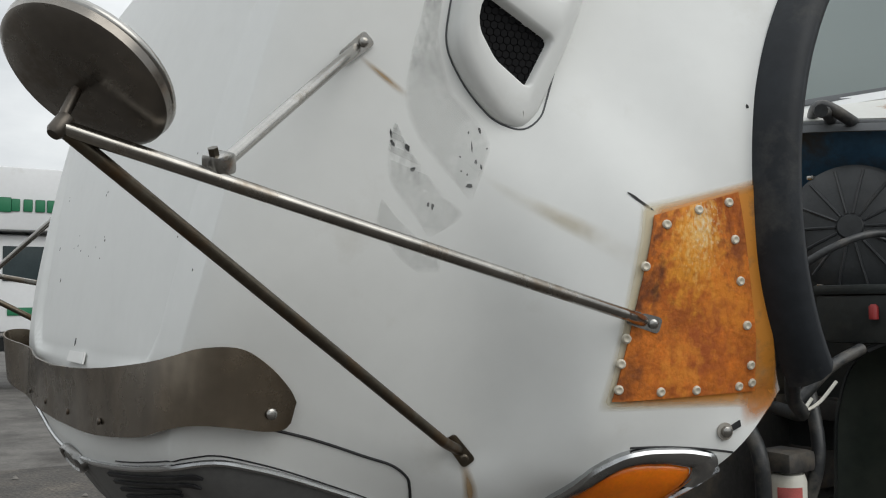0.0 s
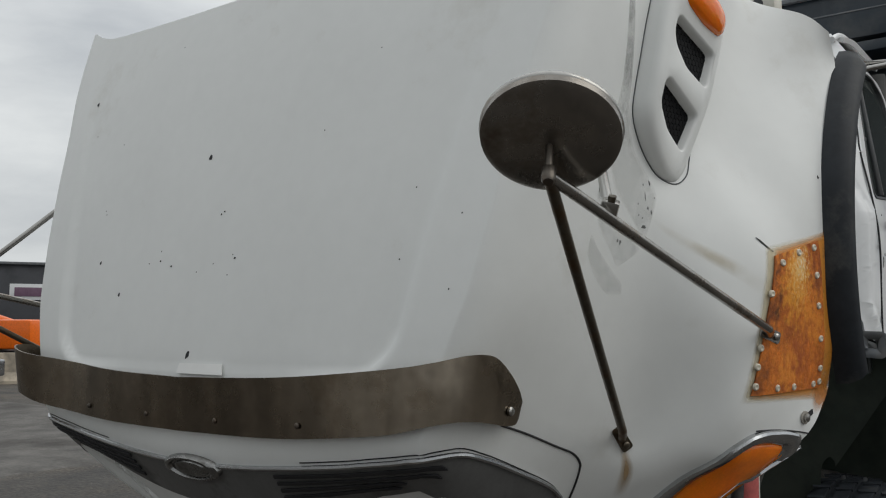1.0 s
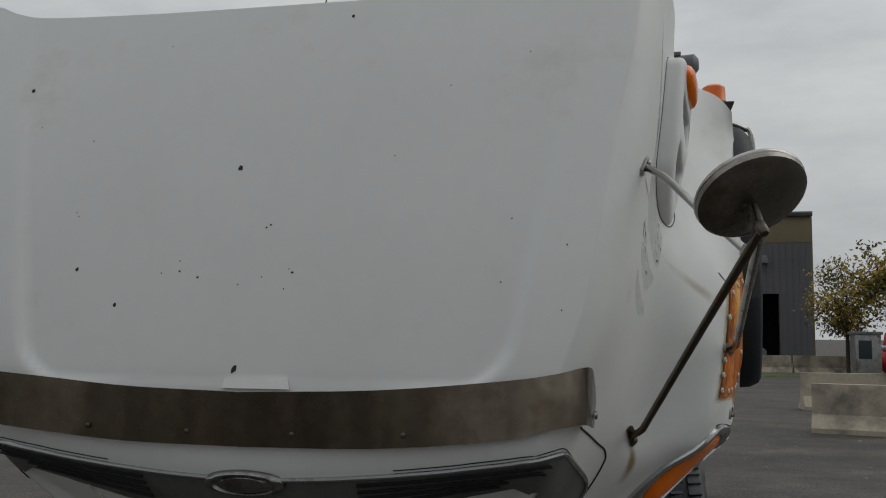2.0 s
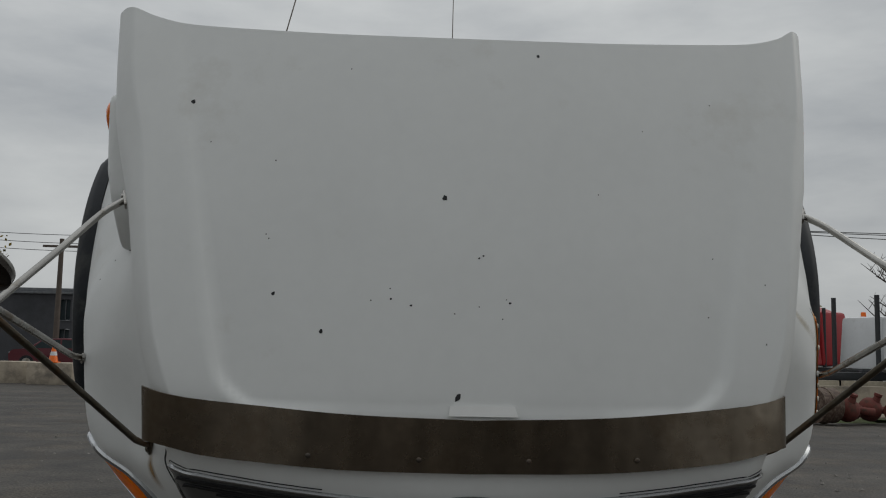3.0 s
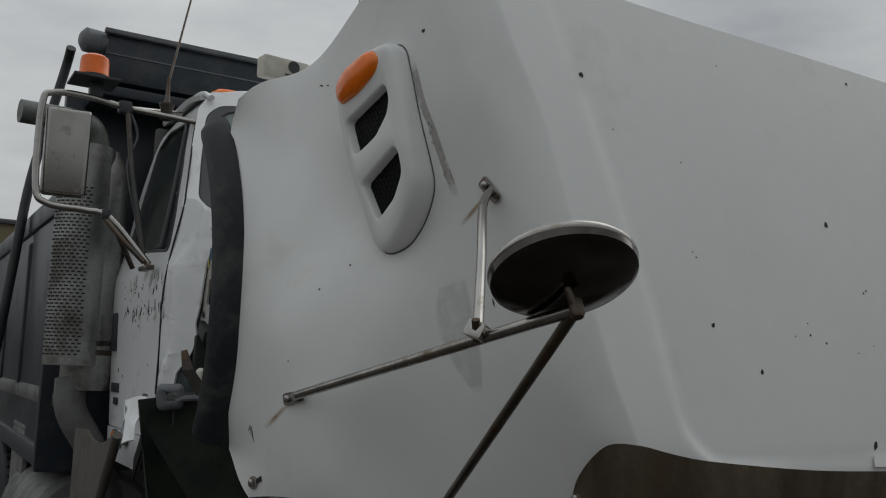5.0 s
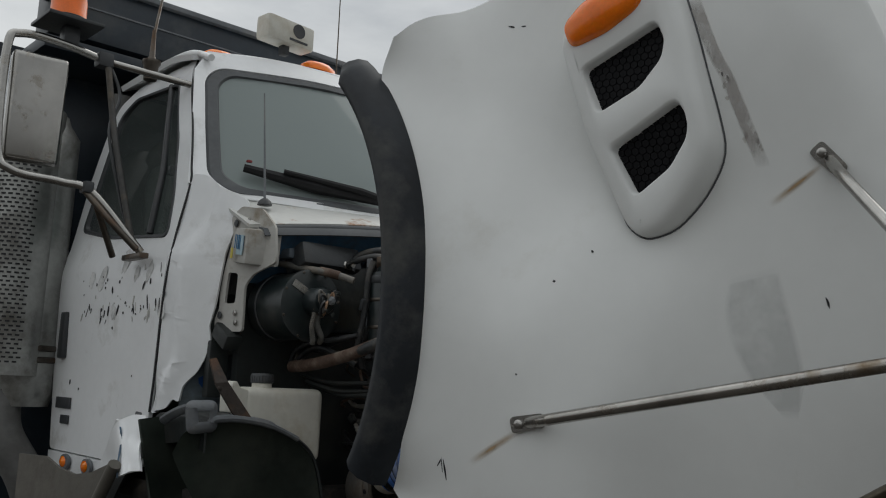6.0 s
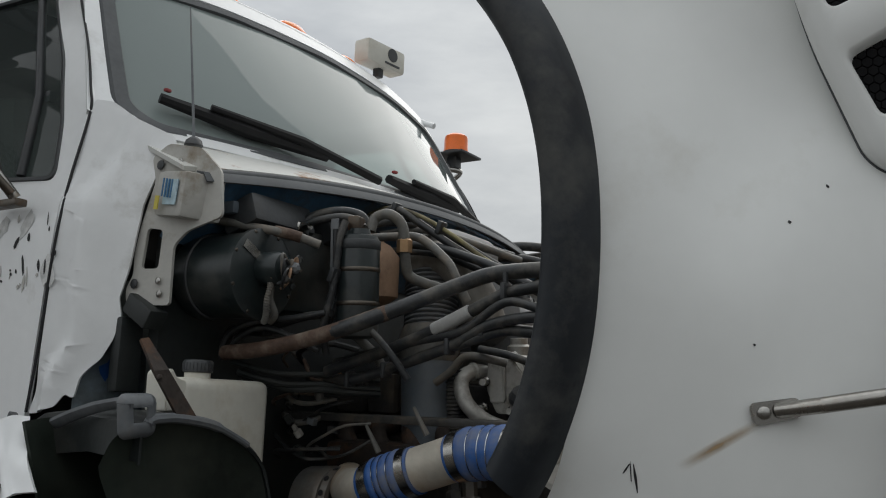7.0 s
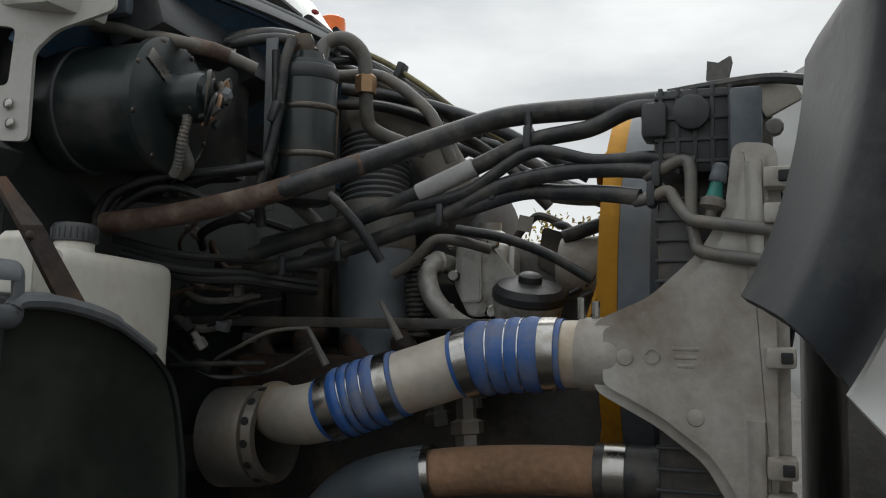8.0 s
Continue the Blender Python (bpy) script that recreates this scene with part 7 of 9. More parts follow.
# fan shroud ring and yellow fan
ring = []
for i in range(49):
    a = 2 * math.pi * i / 48
    ring.append([(0.03 + r * math.cos(a), y, 1.475 + r * math.sin(a)) for r, y in ((0.415, 1.06), (0.405, 1.065), (0.40, 1.128), (0.41, 1.131), (0.425, 1.08))])
part("fan_shroud", skin(ring, closed=True), SLATE, RAD, "dark fan shroud ring", smooth=40)
FAN = thing("cooling_fan", "yellow plastic engine cooling fan", "fan")
YELLOW = material("yellow_plastic", (0.50, 0.235, 0.012), 0.6, spec=0.25, vary=0.2, scale=8, stain=(0.20, 0.11, 0.02), stain_scale=6, stain_at=0.6)
part("hub", lathe([(0.05, -0.04), (0.11, -0.03), (0.11, 0.03), (0.05, 0.05)], 28, (0.03, 1.14, 1.475), (0, 1, 0)), GREASE, FAN)
part("fan_ring", lathe([(0.378, -0.018), (0.396, -0.016), (0.398, 0.016), (0.380, 0.018)], 48, (0.03, 1.150, 1.475), (0, 1, 0)), YELLOW, FAN, "yellow fan ring")
for k in range(9):
    a0 = 2 * math.pi * k / 9 + 0.12
    rows = []
    for i in range(7):
        r = 0.10 + 0.285 * i / 6
        tw = 0.60 - 0.33 * i / 6
        half_w = 0.05 + 0.06 * i / 6
        c = Vector((math.cos(a0), 0, math.sin(a0)))
        t = Vector((-math.sin(a0), 0, math.cos(a0)))
        o = Vector((0.03, 1.150, 1.475)) + c * r
        rows.append([o + (t * math.cos(tw) + Vector((0, 1, 0)) * math.sin(tw)) * half_w * u for u in (-1, -0.4, 0.4, 1)])
    thicken(part("fan_blade", skin(rows), YELLOW, FAN, "yellow fan blade", smooth=60), 0.006, 0.0)

# ---- driver's side of the engine bay ----
AF = thing("air_cleaner", "large round black air cleaner with radial ribs", "air filter")
afc, afx = Vector((0.66, 1.79, 1.735)), Vector((0.42, -0.9, 0.06)).normalized()
part("canister", lathe([(0.14, -0.30), (0.155, -0.28), (0.155, -0.02), (0.168, -0.015), (0.168, 0.01), (0.158, 0.018), (0.10, 0.032), (0.035, 0.036), (0.03, 0.044), (0.01, 0.045)], 48, afc, afx), BLACK, AF, "black plastic filter can", smooth=30)
q = Vector((0, 0, 1)).rotation_difference(afx)
for k in range(14):
    a = 2 * math.pi * k / 14
    d = q @ Vector((math.cos(a), math.sin(a), 0))
    part("lid_rib", tube([afc + d * 0.035 + afx * 0.037, afc + d * 0.10 + afx * 0.034, afc + d * 0.155 + afx * 0.020], 0.004, 6), BLACK, AF)
for k in range(3):
    a = 2 * math.pi * k / 3 + 0.5
    d = q @ Vector((math.cos(a), math.sin(a), 0))
    part("spring_clip", block((0.02, 0.03, 0.012), afc + d * 0.17, 0.003), STEEL, AF)
BT = thing("battery_box", "dark plastic box with a red cable cap beside the engine", "battery box")
part("case", block((0.20, 0.26, 0.12), (0.74, 1.78, 1.50), 0.012), DARKBAY, BT, "black plastic case")
part("lid", block((0.21, 0.27, 0.025), (0.74, 1.78, 1.572), 0.008), DARKBAY, BT)
part("red_cap", lathe([(0.011, 0), (0.011, 0.03), (0.006, 0.036)], 14, (0.80, 1.645, 1.50)), material("red_rubber", (0.30, 0.02, 0.02), 0.5, vary=0.2), BT, "red rubber terminal cap")
OF = thing("oil_filter", "white spin-on oil filter with a red printed patch", "oil filter")
part("can", lathe([(0.040, 0), (0.046, 0.006), (0.047, 0.16), (0.042, 0.176), (0.02, 0.18)], 32, (0.72, 1.40, 0.975)), TANK, OF, "white painted can")
rows = [[(0.72 + 0.0478 * math.cos(a), 1.40 + 0.0478 * math.sin(a), z) for a in [radians(-75 + 70 * j / 12) for j in range(13)]] for z in (0.99, 1.125)]
part("printed_patch", skin(rows), material("faded_red_print", (0.45, 0.10, 0.09), 0.6, vary=0.3, scale=40), OF, "faded red printed patch")
part("filter_head", block((0.10, 0.10, 0.05), (0.72, 1.40, 1.18), 0.015), GREASE, OF)
for pts, r in (([(0.60, 1.85, 1.93), (0.66, 1.72, 1.95), (0.72, 1.60, 1.93), (0.80, 1.48, 1.90)], 0.016), ([(0.50, 1.90, 1.95), (0.58, 1.78, 1.98), (0.68, 1.70, 1.96), (0.70, 1.90, 1.88)], 0.016),
               ([(0.80, 1.85, 1.60), (0.78, 1.70, 1.62), (0.72, 1.58, 1.58), (0.62, 1.50, 1.50)], 0.010), ([(0.78, 1.60, 1.34), (0.76, 1.50, 1.30), (0.72, 1.42, 1.22)], 0.014),
               ([(0.86, 1.22, 1.30), (0.80, 1.30, 1.24), (0.76, 1.38, 1.20), (0.6, 1.5, 1.2)], 0.016), ([(0.70, 1.50, 1.25), (0.74, 1.46, 1.10), (0.70, 1.44, 0.95)], 0.016),
               ([(0.66, 1.30, 1.20), (0.72, 1.28, 1.10), (0.70, 1.30, 0.90)], 0.018), ([(0.30, 1.85, 1.90), (0.45, 1.70, 1.92), (0.55, 1.5, 1.85), (0.5, 1.2, 1.75)], 0.014)):
    hose("side_hose", pts, r)
hose("white_wire", [(0.80, 1.46, 1.27), (0.78, 1.42, 1.225), (0.77, 1.38, 1.21), (0.775, 1.40, 1.235)], 0.004, TANK, 6)

for ob in (ENGINE, RAD, FAN):
    ob.matrix_world = cant
# ---- yard and surroundings ----
CONCRETE = material("weathered_concrete", (0.43, 0.37, 0.29), 0.85, vary=0.2, scale=1.6, stain=(0.15, 0.135, 0.115), stain_scale=1.2, stain_at=0.58, bump=0.25, bump_scale=18)
GRASS = material("rough_grass", (0.055, 0.085, 0.025), 0.9, vary=0.5, scale=1.2, stain=(0.11, 0.10, 0.05), stain_scale=0.8, stain_at=0.55, bump=0.6, bump_scale=30)
PALE_GRAVEL = material("pale_gravel", (0.105, 0.098, 0.09), 0.85, vary=0.5, scale=2.2, stain=(0.055, 0.05, 0.045), stain_scale=0.9, stain_at=0.58, bump=0.6, bump_scale=30)
LIGHT_DIRT = material("pale_dirt", (0.15, 0.135, 0.115), 0.9, vary=0.3, scale=0.5, stain=(0.08, 0.072, 0.062), stain_scale=0.4, stain_at=0.55)
WHITE_T = material("white_truck_paint", (0.72, 0.73, 0.74), 0.35, vary=0.05, scale=1.5, stain=(0.5, 0.49, 0.46), stain_scale=1.0, stain_at=0.7)
RED_T = material("red_truck_paint", (0.42, 0.03, 0.035), 0.35, vary=0.1, scale=1.5)
BLUE_T = material("blue_paint", (0.015, 0.07, 0.26), 0.4, vary=0.15, scale=0.8, stain=(0.02, 0.04, 0.10), stain_scale=0.6, stain_at=0.6)
GREEN_T = material("green_sign_paint", (0.01, 0.16, 0.07), 0.5, vary=0.05)
DARK_WALL = material("dark_grey_cladding", (0.058, 0.060, 0.068), 0.6, vary=0.12, scale=0.8, stain=(0.04, 0.042, 0.047), stain_scale=0.5, stain_at=0.6)
GREY_WALL = material("ribbed_grey_cladding", (0.12, 0.12, 0.13), 0.6, vary=0.12, scale=0.5)
TAN_WALL = material("tan_cladding", (0.20, 0.165, 0.095), 0.7, vary=0.1, scale=0.4)
LEAF_Y = material("yellowing_leaves", (0.30, 0.195, 0.018), 0.7, vary=0.6, scale=0.9, stain=(0.06, 0.075, 0.014), stain_scale=0.8, stain_at=0.5)
LEAF_G = material("dark_needles", (0.012, 0.030, 0.014), 0.8, vary=0.5, scale=1.0)
BARK = material("grey_bark", (0.07, 0.058, 0.048), 0.9, vary=0.3, scale=5, bump=0.3)
WOOD_POLE = material("creosoted_pole", (0.11, 0.09, 0.075), 0.9, vary=0.25, scale=3)


def patch(name, x0, x1, y0, y1, mat, label, lift=0.03):
    nx, ny = 24, 16
    r = random.Random(int(abs(x0) * 7 + y0))
    rows = []
    for j in range(ny + 1):
        row = []
        for i in range(nx + 1):
            u, v = i / nx, j / ny
            x, y = x0 + (x1 - x0) * u, y0 + (y1 - y0) * v
            e = min(u, 1 - u, v, 1 - v)
            row.append((x + (r.uniform(-0.6, 0.6) if e == 0 else 0), y + (r.uniform(-0.6, 0.6) if e == 0 else 0), height(x, y - 2) + lift + 0.03 * r.random() - (0.2 if e == 0 else 0)))
        rows.append(row)
    ob = part(name, skin(rows), mat, None, smooth=60)
    return tagged(ob, label, "ground", kind="structure")


patch("ground_grass", 8.0, 40.0, 18.6, 24.5, GRASS, "strip of rough grass along the barriers", 0.05)
patch("ground_grass", -1.5, 9.0, 36.0, 40.0, GRASS, "strip of rough grass before the workshop", 0.05)
patch("ground_gravel", -45.0, -6.2, -6.0, 8.6, PALE_GRAVEL, "pale trodden gravel along the parked trucks", 0.025)
patch("ground_dirt", -60.0, -3.0, 33.0, 55.0, LIGHT_DIRT, "pale dirt lane before the workshop", 0.04)
tagged(scene.objects["ground_grass"], group="grass strips")


def barrier(x, y, turn, length=2.4, h=0.82):
    prof = [(-0.30, 0.0), (-0.30, 0.10), (-0.13, 0.32), (-0.085, h), (0.085, h), (0.13, 0.32), (0.30, 0.10), (0.30, 0.0)]
    rows = [[(k * length, a, b) for a, b in prof] for k in (-0.5, -0.49, 0.0, 0.49, 0.5)]
    bm = skin(rows, closed=True, caps=True)
    bmesh.ops.recalc_face_normals(bm, faces=bm.faces[:])
    bm.transform(pose(x, y, -0.02, 0, 0, turn))
    return tagged(part("concrete_barrier", bm, CONCRETE, None, smooth=20), "weathered concrete road barrier on the yard edge", "barrier", "road barriers")


barrier(5.0, 14.15, -15, 2.6)
for k in range(5):
    barrier(5.6 + 2.5 * k, 19.5 + 0.15 * k, 4)
for k in range(4):
    barrier(-22.6 + 1.25 * k, 9.4 + 2.1 * k, 60)
for k in range(9):
    barrier(9.0 + 2.5 * k, 24.6 - 0.28 * k, -6)
for k in range(5):
    barrier(-1.2 + 2.5 * k, 40.2, 2)
for k, (x, y) in enumerate(((-11.8, 29.5), (-13.5, 30.2), (-15.6, 31.0))):
    b = block((1.5, 0.75, 0.75), (x, y, 0.36), 0.04, (0, 0, 12 * k))
    tagged(part("concrete_block", b, CONCRETE, None), "rough concrete block on the yard", "concrete block", "concrete blocks")

# pipes
for x, y, m in ((9.15, 18.1, RUST_PIPE),):
    p = thing("steel_pipe_section", "short wide steel pipe section lying on grass", "pipe", "pipe sections")
    part("pipe_wall", lathe([(0.36, 0), (0.39, 0), (0.39, 0.5), (0.36, 0.5), (0.36, 0.02)], 32, (x, y, 0.42), (0.95, 0.25, 0)), m, p)
    part("pipe_hoop", lathe([(0.392, 0.2), (0.41, 0.21), (0.41, 0.25), (0.392, 0.26)], 32, (x, y, 0.42), (0.95, 0.25, 0)), m, p)
RUST_RED = material("rust_red_iron", (0.16, 0.035, 0.025), 0.8, vary=0.5, scale=5, stain=(0.07, 0.04, 0.03), stain_scale=5, stain_at=0.55, bump=0.2)
j_rand = random.Random(17)
for x, y in ((10.0, 18.3), (10.7, 18.6), (11.5, 18.5), (12.3, 18.9)):
    j = thing("scrap_axle", "rust-red scrap axle housing lying on the grass", "scrap metal", "scrap axles")
    turn_z = j_rand.uniform(-40, 40)
    m = pose(x, y, 0.05, 0, 0, turn_z)
    for name, bm in (("housing", lathe([(0.05, -0.25), (0.16, -0.2), (0.27, -0.05), (0.27, 0.1), (0.15, 0.22), (0.06, 0.28)], 18, (0, 0, 0.27), (0.3, 0.9, 0.1))),
                     ("axle_tube", tube([(-0.65, 0.1, 0.25), (-0.2, 0.05, 0.28), (0.3, 0, 0.27), (0.6, -0.05, 0.22)], [0.09, 0.08, 0.08, 0.10], 12)),
                     ("brake_flange", lathe([(0.05, -0.03), (0.21, -0.03), (0.21, 0.03), (0.05, 0.03)], 20, (-0.5, 0.08, 0.25), (1, 0.1, 0))),
                     ("pinion", lathe([(0.10, 0), (0.07, 0.12), (0.09, 0.14), (0.09, 0.2)], 14, (0.05, -0.1, 0.45), (0.2, -0.3, 1)))):
        bm.transform(m)
        part(name, bm, RUST_RED, j)

# tyre stack hub seen over the barrier
HB = thing("wheel_hub", "dusty dual wheel hub standing behind the barrier", "wheel hub")
part("hub_stand", block((0.3, 0.3, 0.42), (5.85, 16.35, 0.2), 0.03), RUST_PIPE, HB)
part("hub_drum", lathe([(0.05, 0), (0.20, 0.02), (0.22, 0.06), (0.16, 0.08), (0.16, 0.2), (0.22, 0.22), (0.22, 0.28), (0.08, 0.32)], 24, (5.75, 16.4, 0.62), (0.9, -0.3, 0)), ALU, HB)


# ---- poles and wires ----
PL = thing("utility_pole", "wooden utility pole with crossarm and grey transformers", "utility pole")
px, py = 15.5, 40.5
part("pole", tube([(px, py, -0.2), (px, py, 4), (px - 0.05, py, 8.0)], [0.17, 0.15, 0.12], 14), WOOD_POLE, PL)
part("crossarm", block((2.4, 0.12, 0.14), (px, py - 0.12, 7.35), 0.02, (0, 0, 8)), WOOD_POLE, PL)
for k, dx in enumerate((-0.75, 0.62)):
    part("transformer", lathe([(0.05, 0), (0.33, 0.03), (0.34, 0.95), (0.30, 1.0), (0.05, 1.05)], 24, (px + dx, py - 0.3, 4.9)), GREYPLASTIC if k else ALU, PL, "grey transformer can")
for dx in (-1.0, -0.4, 0.4, 1.0):
    part("insulator", lathe([(0.05, 0), (0.07, 0.05), (0.04, 0.1), (0.06, 0.14), (0.02, 0.2)], 10, (px + dx, py - 0.12, 7.42)), GREYPLASTIC, PL)
for dx, dz in ((-0.5, 5.4), (-0.3, 4.6), (0.35, 5.6)):
    part("jumper", tube(spline([(px + dx, py - 0.3, dz), (px + dx * 0.6, py - 0.5, dz - 0.6), (px + dx * 0.2, py - 0.3, dz + 0.3)], 5), 0.025, 6), BLACK, PL)
PO = thing("steel_post", "plain steel yard post behind the barriers", "post")
part("post", tube([(8.6, 27, -0.1), (8.6, 27, 4.1)], 0.09, 12), ALU, PO)
for x, y, top in ((-17.5, 45.0, 6.6), (-36.0, 62.0, 9.5), (60.0, 52.0, 11.0)):
    q = thing("utility_pole", "wooden utility pole with a plain crossarm", "utility pole")
    part("pole", tube([(x, y, -0.2), (x, y, top)], [0.16, 0.11], 12), WOOD_POLE, q)
    part("crossarm", block((1.8, 0.1, 0.12), (x, y - 0.1, top - 0.4), 0.02), WOOD_POLE, q)
WR = thing("overhead_wire", "thin dark overhead wires strung between poles", "wire")
for a, b, sag in (((-36, 62, 9.2), (-12.0, 66, 9.6), 0.5), ((-36, 62, 8.8), (-12.0, 66, 9.0), 0.6), ((-36.5, 62, 8.3), (-12, 66, 8.4), 0.6), ((15.5, 40.5, 7.5), (60, 52, 10.8), 0.7), ((15.0, 40.5, 7.5), (60, 52, 10.4), 0.7), ((16.0, 40.5, 7.4), (60, 52, 10.0), 0.8)):
    a, b = Vector(a), Vector(b)
    part("cable", tube([a.lerp(b, k / 14) - Vector((0, 0, sag * 4 * (k / 14) * (1 - k / 14))) for k in range(15)], 0.022, 5), BLACK, WR)
BO = thing("gate_booth", "small grey gate booth with a window", "booth")
part("shell", block((0.8, 0.8, 1.7), (8.3, 30.5, 0.85), 0.03), GALV, BO)
part("booth_roof", block((0.9, 0.9, 0.10), (8.3, 30.5, 1.74), 0.02), GREYPLASTIC, BO)
part("booth_window", block((0.4, 0.02, 0.6), (8.2, 30.09, 1.2), 0.005), GLASS_DARK, BO, "dark booth window")


# ---- trees ----
def tree(x, y, h, spread, mat, seed, leaves=1500, bare=False, label="", kind="tree"):
    r = random.Random(seed)
    t = thing(kind, label, "tree", "yard trees")
    bm = bmesh.new()
    tube(spline([(x, y, -0.2), (x + r.uniform(-0.1, 0.1), y, h * 0.3), (x + r.uniform(-0.2, 0.2), y, h * 0.6), (x + r.uniform(-0.3, 0.3), y, h * 0.92)], 4), [0.14 * h / 6 * (1 - 0.075 * k) for k in range(13)], 8, bm)
    tips = []
    for k in range(26 if bare else 18):
        z0 = h * r.uniform(0.25, 0.8)
        a = r.uniform(0, 2 * math.pi)
        L = spread * r.uniform(0.5, 1.0) * (1.15 - z0 / h * 0.6)
        p0 = Vector((x, y, z0))
        p1 = p0 + Vector((math.cos(a) * L * 0.5, math.sin(a) * L * 0.5, L * 0.35))
        p2 = p0 + Vector((math.cos(a) * L, math.sin(a) * L, L * r.uniform(0.5, 0.95)))
        tube([p0, p1, p2], [0.045 * h / 6, 0.03 * h / 6, 0.010], 6, bm)
        tips += [p1, p2, p1.lerp(p2, 0.5)]
        for q in range(5 if bare else 2):
            s0 = p0.lerp(p2, r.uniform(0.3, 0.95))
            e0 = s0 + Vector((r.uniform(-1, 1), r.uniform(-1, 1), r.uniform(0.3, 1.2))) * L * 0.35
            tube([s0, s0.lerp(e0, 0.5) + Vector((0, 0, 0.05)), e0], [0.018, 0.012, 0.005], 5, bm)
            tips.append(e0)
    part("trunk", bm, BARK, t, "grey branching trunk")
    if bare:
        return t
    bm = bmesh.new()
    for k in range(leaves):
        c = r.choice(tips) + Vector((r.gauss(0, 1), r.gauss(0, 1), r.gauss(0, 0.8))) * spread * 0.16
        if c.z > h * 1.06:
            continue
        u = Vector((r.uniform(-1, 1), r.uniform(-1, 1), r.uniform(-1, 1))).normalized()
        v = u.orthogonal().normalized()
        s = r.uniform(0.05, 0.13) * h / 6
        bm.faces.new([bm.verts.new(c + a * u * s + b * v * s * 0.7) for a, b in ((-1, 0), (0, -1), (1, 0), (0, 1))])
    tagged(part("crown", bm, mat, t, "ragged leafy crown", smooth=0), kind="stuff")
    return t


for k, (x, y, h) in enumerate(((10.6, 36.0, 5.2), (11.9, 37.5, 5.6), (13.2, 36.5, 5.3), (14.2, 38.5, 5.8), (16.4, 38.0, 5.4), (9.6, 39.0, 4.8), (11.2, 34.5, 3.2), (12.6, 35.0, 3.6), (13.9, 35.2, 3.0), (15.2, 36.4, 3.4))):
    tree(x, y, h, 1.9, LEAF_Y, 11 + k, 3200, label="tree with thinning yellow autumn leaves")
tree(-25.5, 52.0, 7.6, 2.6, LEAF_Y, 31, 2200, label="tree with yellow-green autumn leaves")
tree(-31.0, 55.0, 5.5, 2.2, LEAF_Y, 32, 1500, label="low yellowing autumn tree")
tree(26.5, 5.6, 6.3, 2.4, LEAF_Y, 35, 1800, label="tree with yellow-green autumn leaves")
tree(28.5, 8.9, 5.9, 2.2, LEAF_Y, 36, 1600, label="low yellowing autumn tree")
tree(27.5, 36.0, 8.2, 3.4, LEAF_Y, 33, bare=True, label="leafless grey tree behind the trucks")
tree(25.0, 42.0, 7.0, 3.0, LEAF_Y, 34, bare=True, label="leafless grey tree behind the trucks")


def spruce(x, y, h, seed):
    r = random.Random(seed)
    t = thing("spruce", "dark green spruce tree with drooping boughs", "tree", "yard trees")
    part("trunk", tube([(x, y, -0.2), (x, y, h)], [0.16, 0.02], 8), BARK, t)
    bm = bmesh.new()
    n = int(h * 7)
    for i in range(n):
        z = h * (0.08 + 0.9 * i / n)
        R = h * 0.27 * (1 - z / h) ** 0.85 + 0.08
        for k in range(13):
            a = 2 * math.pi * k / 13 + r.uniform(-0.25, 0.25)
            L = R * r.uniform(0.6, 1.1)
            d = Vector((math.cos(a), math.sin(a), -0.25))
            s = Vector((-math.sin(a), math.cos(a), 0))
            for q in range(4):
                c = Vector((x, y, z)) + d * L * (0.3 + 0.23 * q)
                w = 0.10 * h / 6 * r.uniform(0.7, 1.3)
                bm.faces.new([bm.verts.new(c + d * a1 * w * 1.6 + s * b1 * w + Vector((0, 0, r.uniform(-0.04, 0.04)))) for a1, b1 in ((-1, -0.6), (1, -0.2), (1.1, 0.3), (-1, 0.7))])
    tagged(part("crown", bm, LEAF_G, t, "dark needle boughs", smooth=0), kind="stuff")


for k, (x, y, h) in enumerate(((24.5, 24.0, 7.6), (27.0, 26.5, 6.4), (30.5, 27.0, 7.2), (19.2, 52, 5.0), (21.5, 54, 5.5), (24, 55, 5.2))):
    spruce(x, y, h, 50 + k)


# ---- buildings ----
def facade(x0, x1, y, z0, z1, mat, holes, name, parent, depth=0.35, label=""):
    """A wall along x with real openings."""
    bm = sheet(((x0, z0), (x1, z0), (x1, z1), (x0, z1)), holes, lambda a, b: (a, y, b), cuts=50, hr=0.001)
    ob = part(name, bm, mat, parent, label, smooth=20)
    thicken(ob, depth, 0.0)
    return ob


OB = thing("office_building", "dark grey clad two-storey building with small windows", "building")
wins = [(x, z) for x in (-19.2, -17.4, -15.6, -13.8) for z in (0.9, 2.55)]
holes = [((x, z), (x + 0.62, z), (x + 0.62, z + 1.15), (x, z + 1.15)) for x, z in wins]
holes += [((-11.6, 0.9), (-9.9, 0.9), (-9.9, 2.35), (-11.6, 2.35))]
facade(-24.0, -9.0, 50.0, -0.1, 4.1, DARK_WALL, holes, "front_wall", OB, label="dark grey cladding")
part("side_wall", block((0.3, 14.0, 4.2), (-8.95, 57.0, 2.0), 0.02), DARK_WALL, OB)
part("side_wall", block((0.3, 14.0, 4.2), (-24.0, 57.0, 2.0), 0.02), DARK_WALL, OB)
part("roof", block((15.4, 14.4, 0.25), (-16.5, 57.0, 4.2), 0.03), GREYPLASTIC, OB)
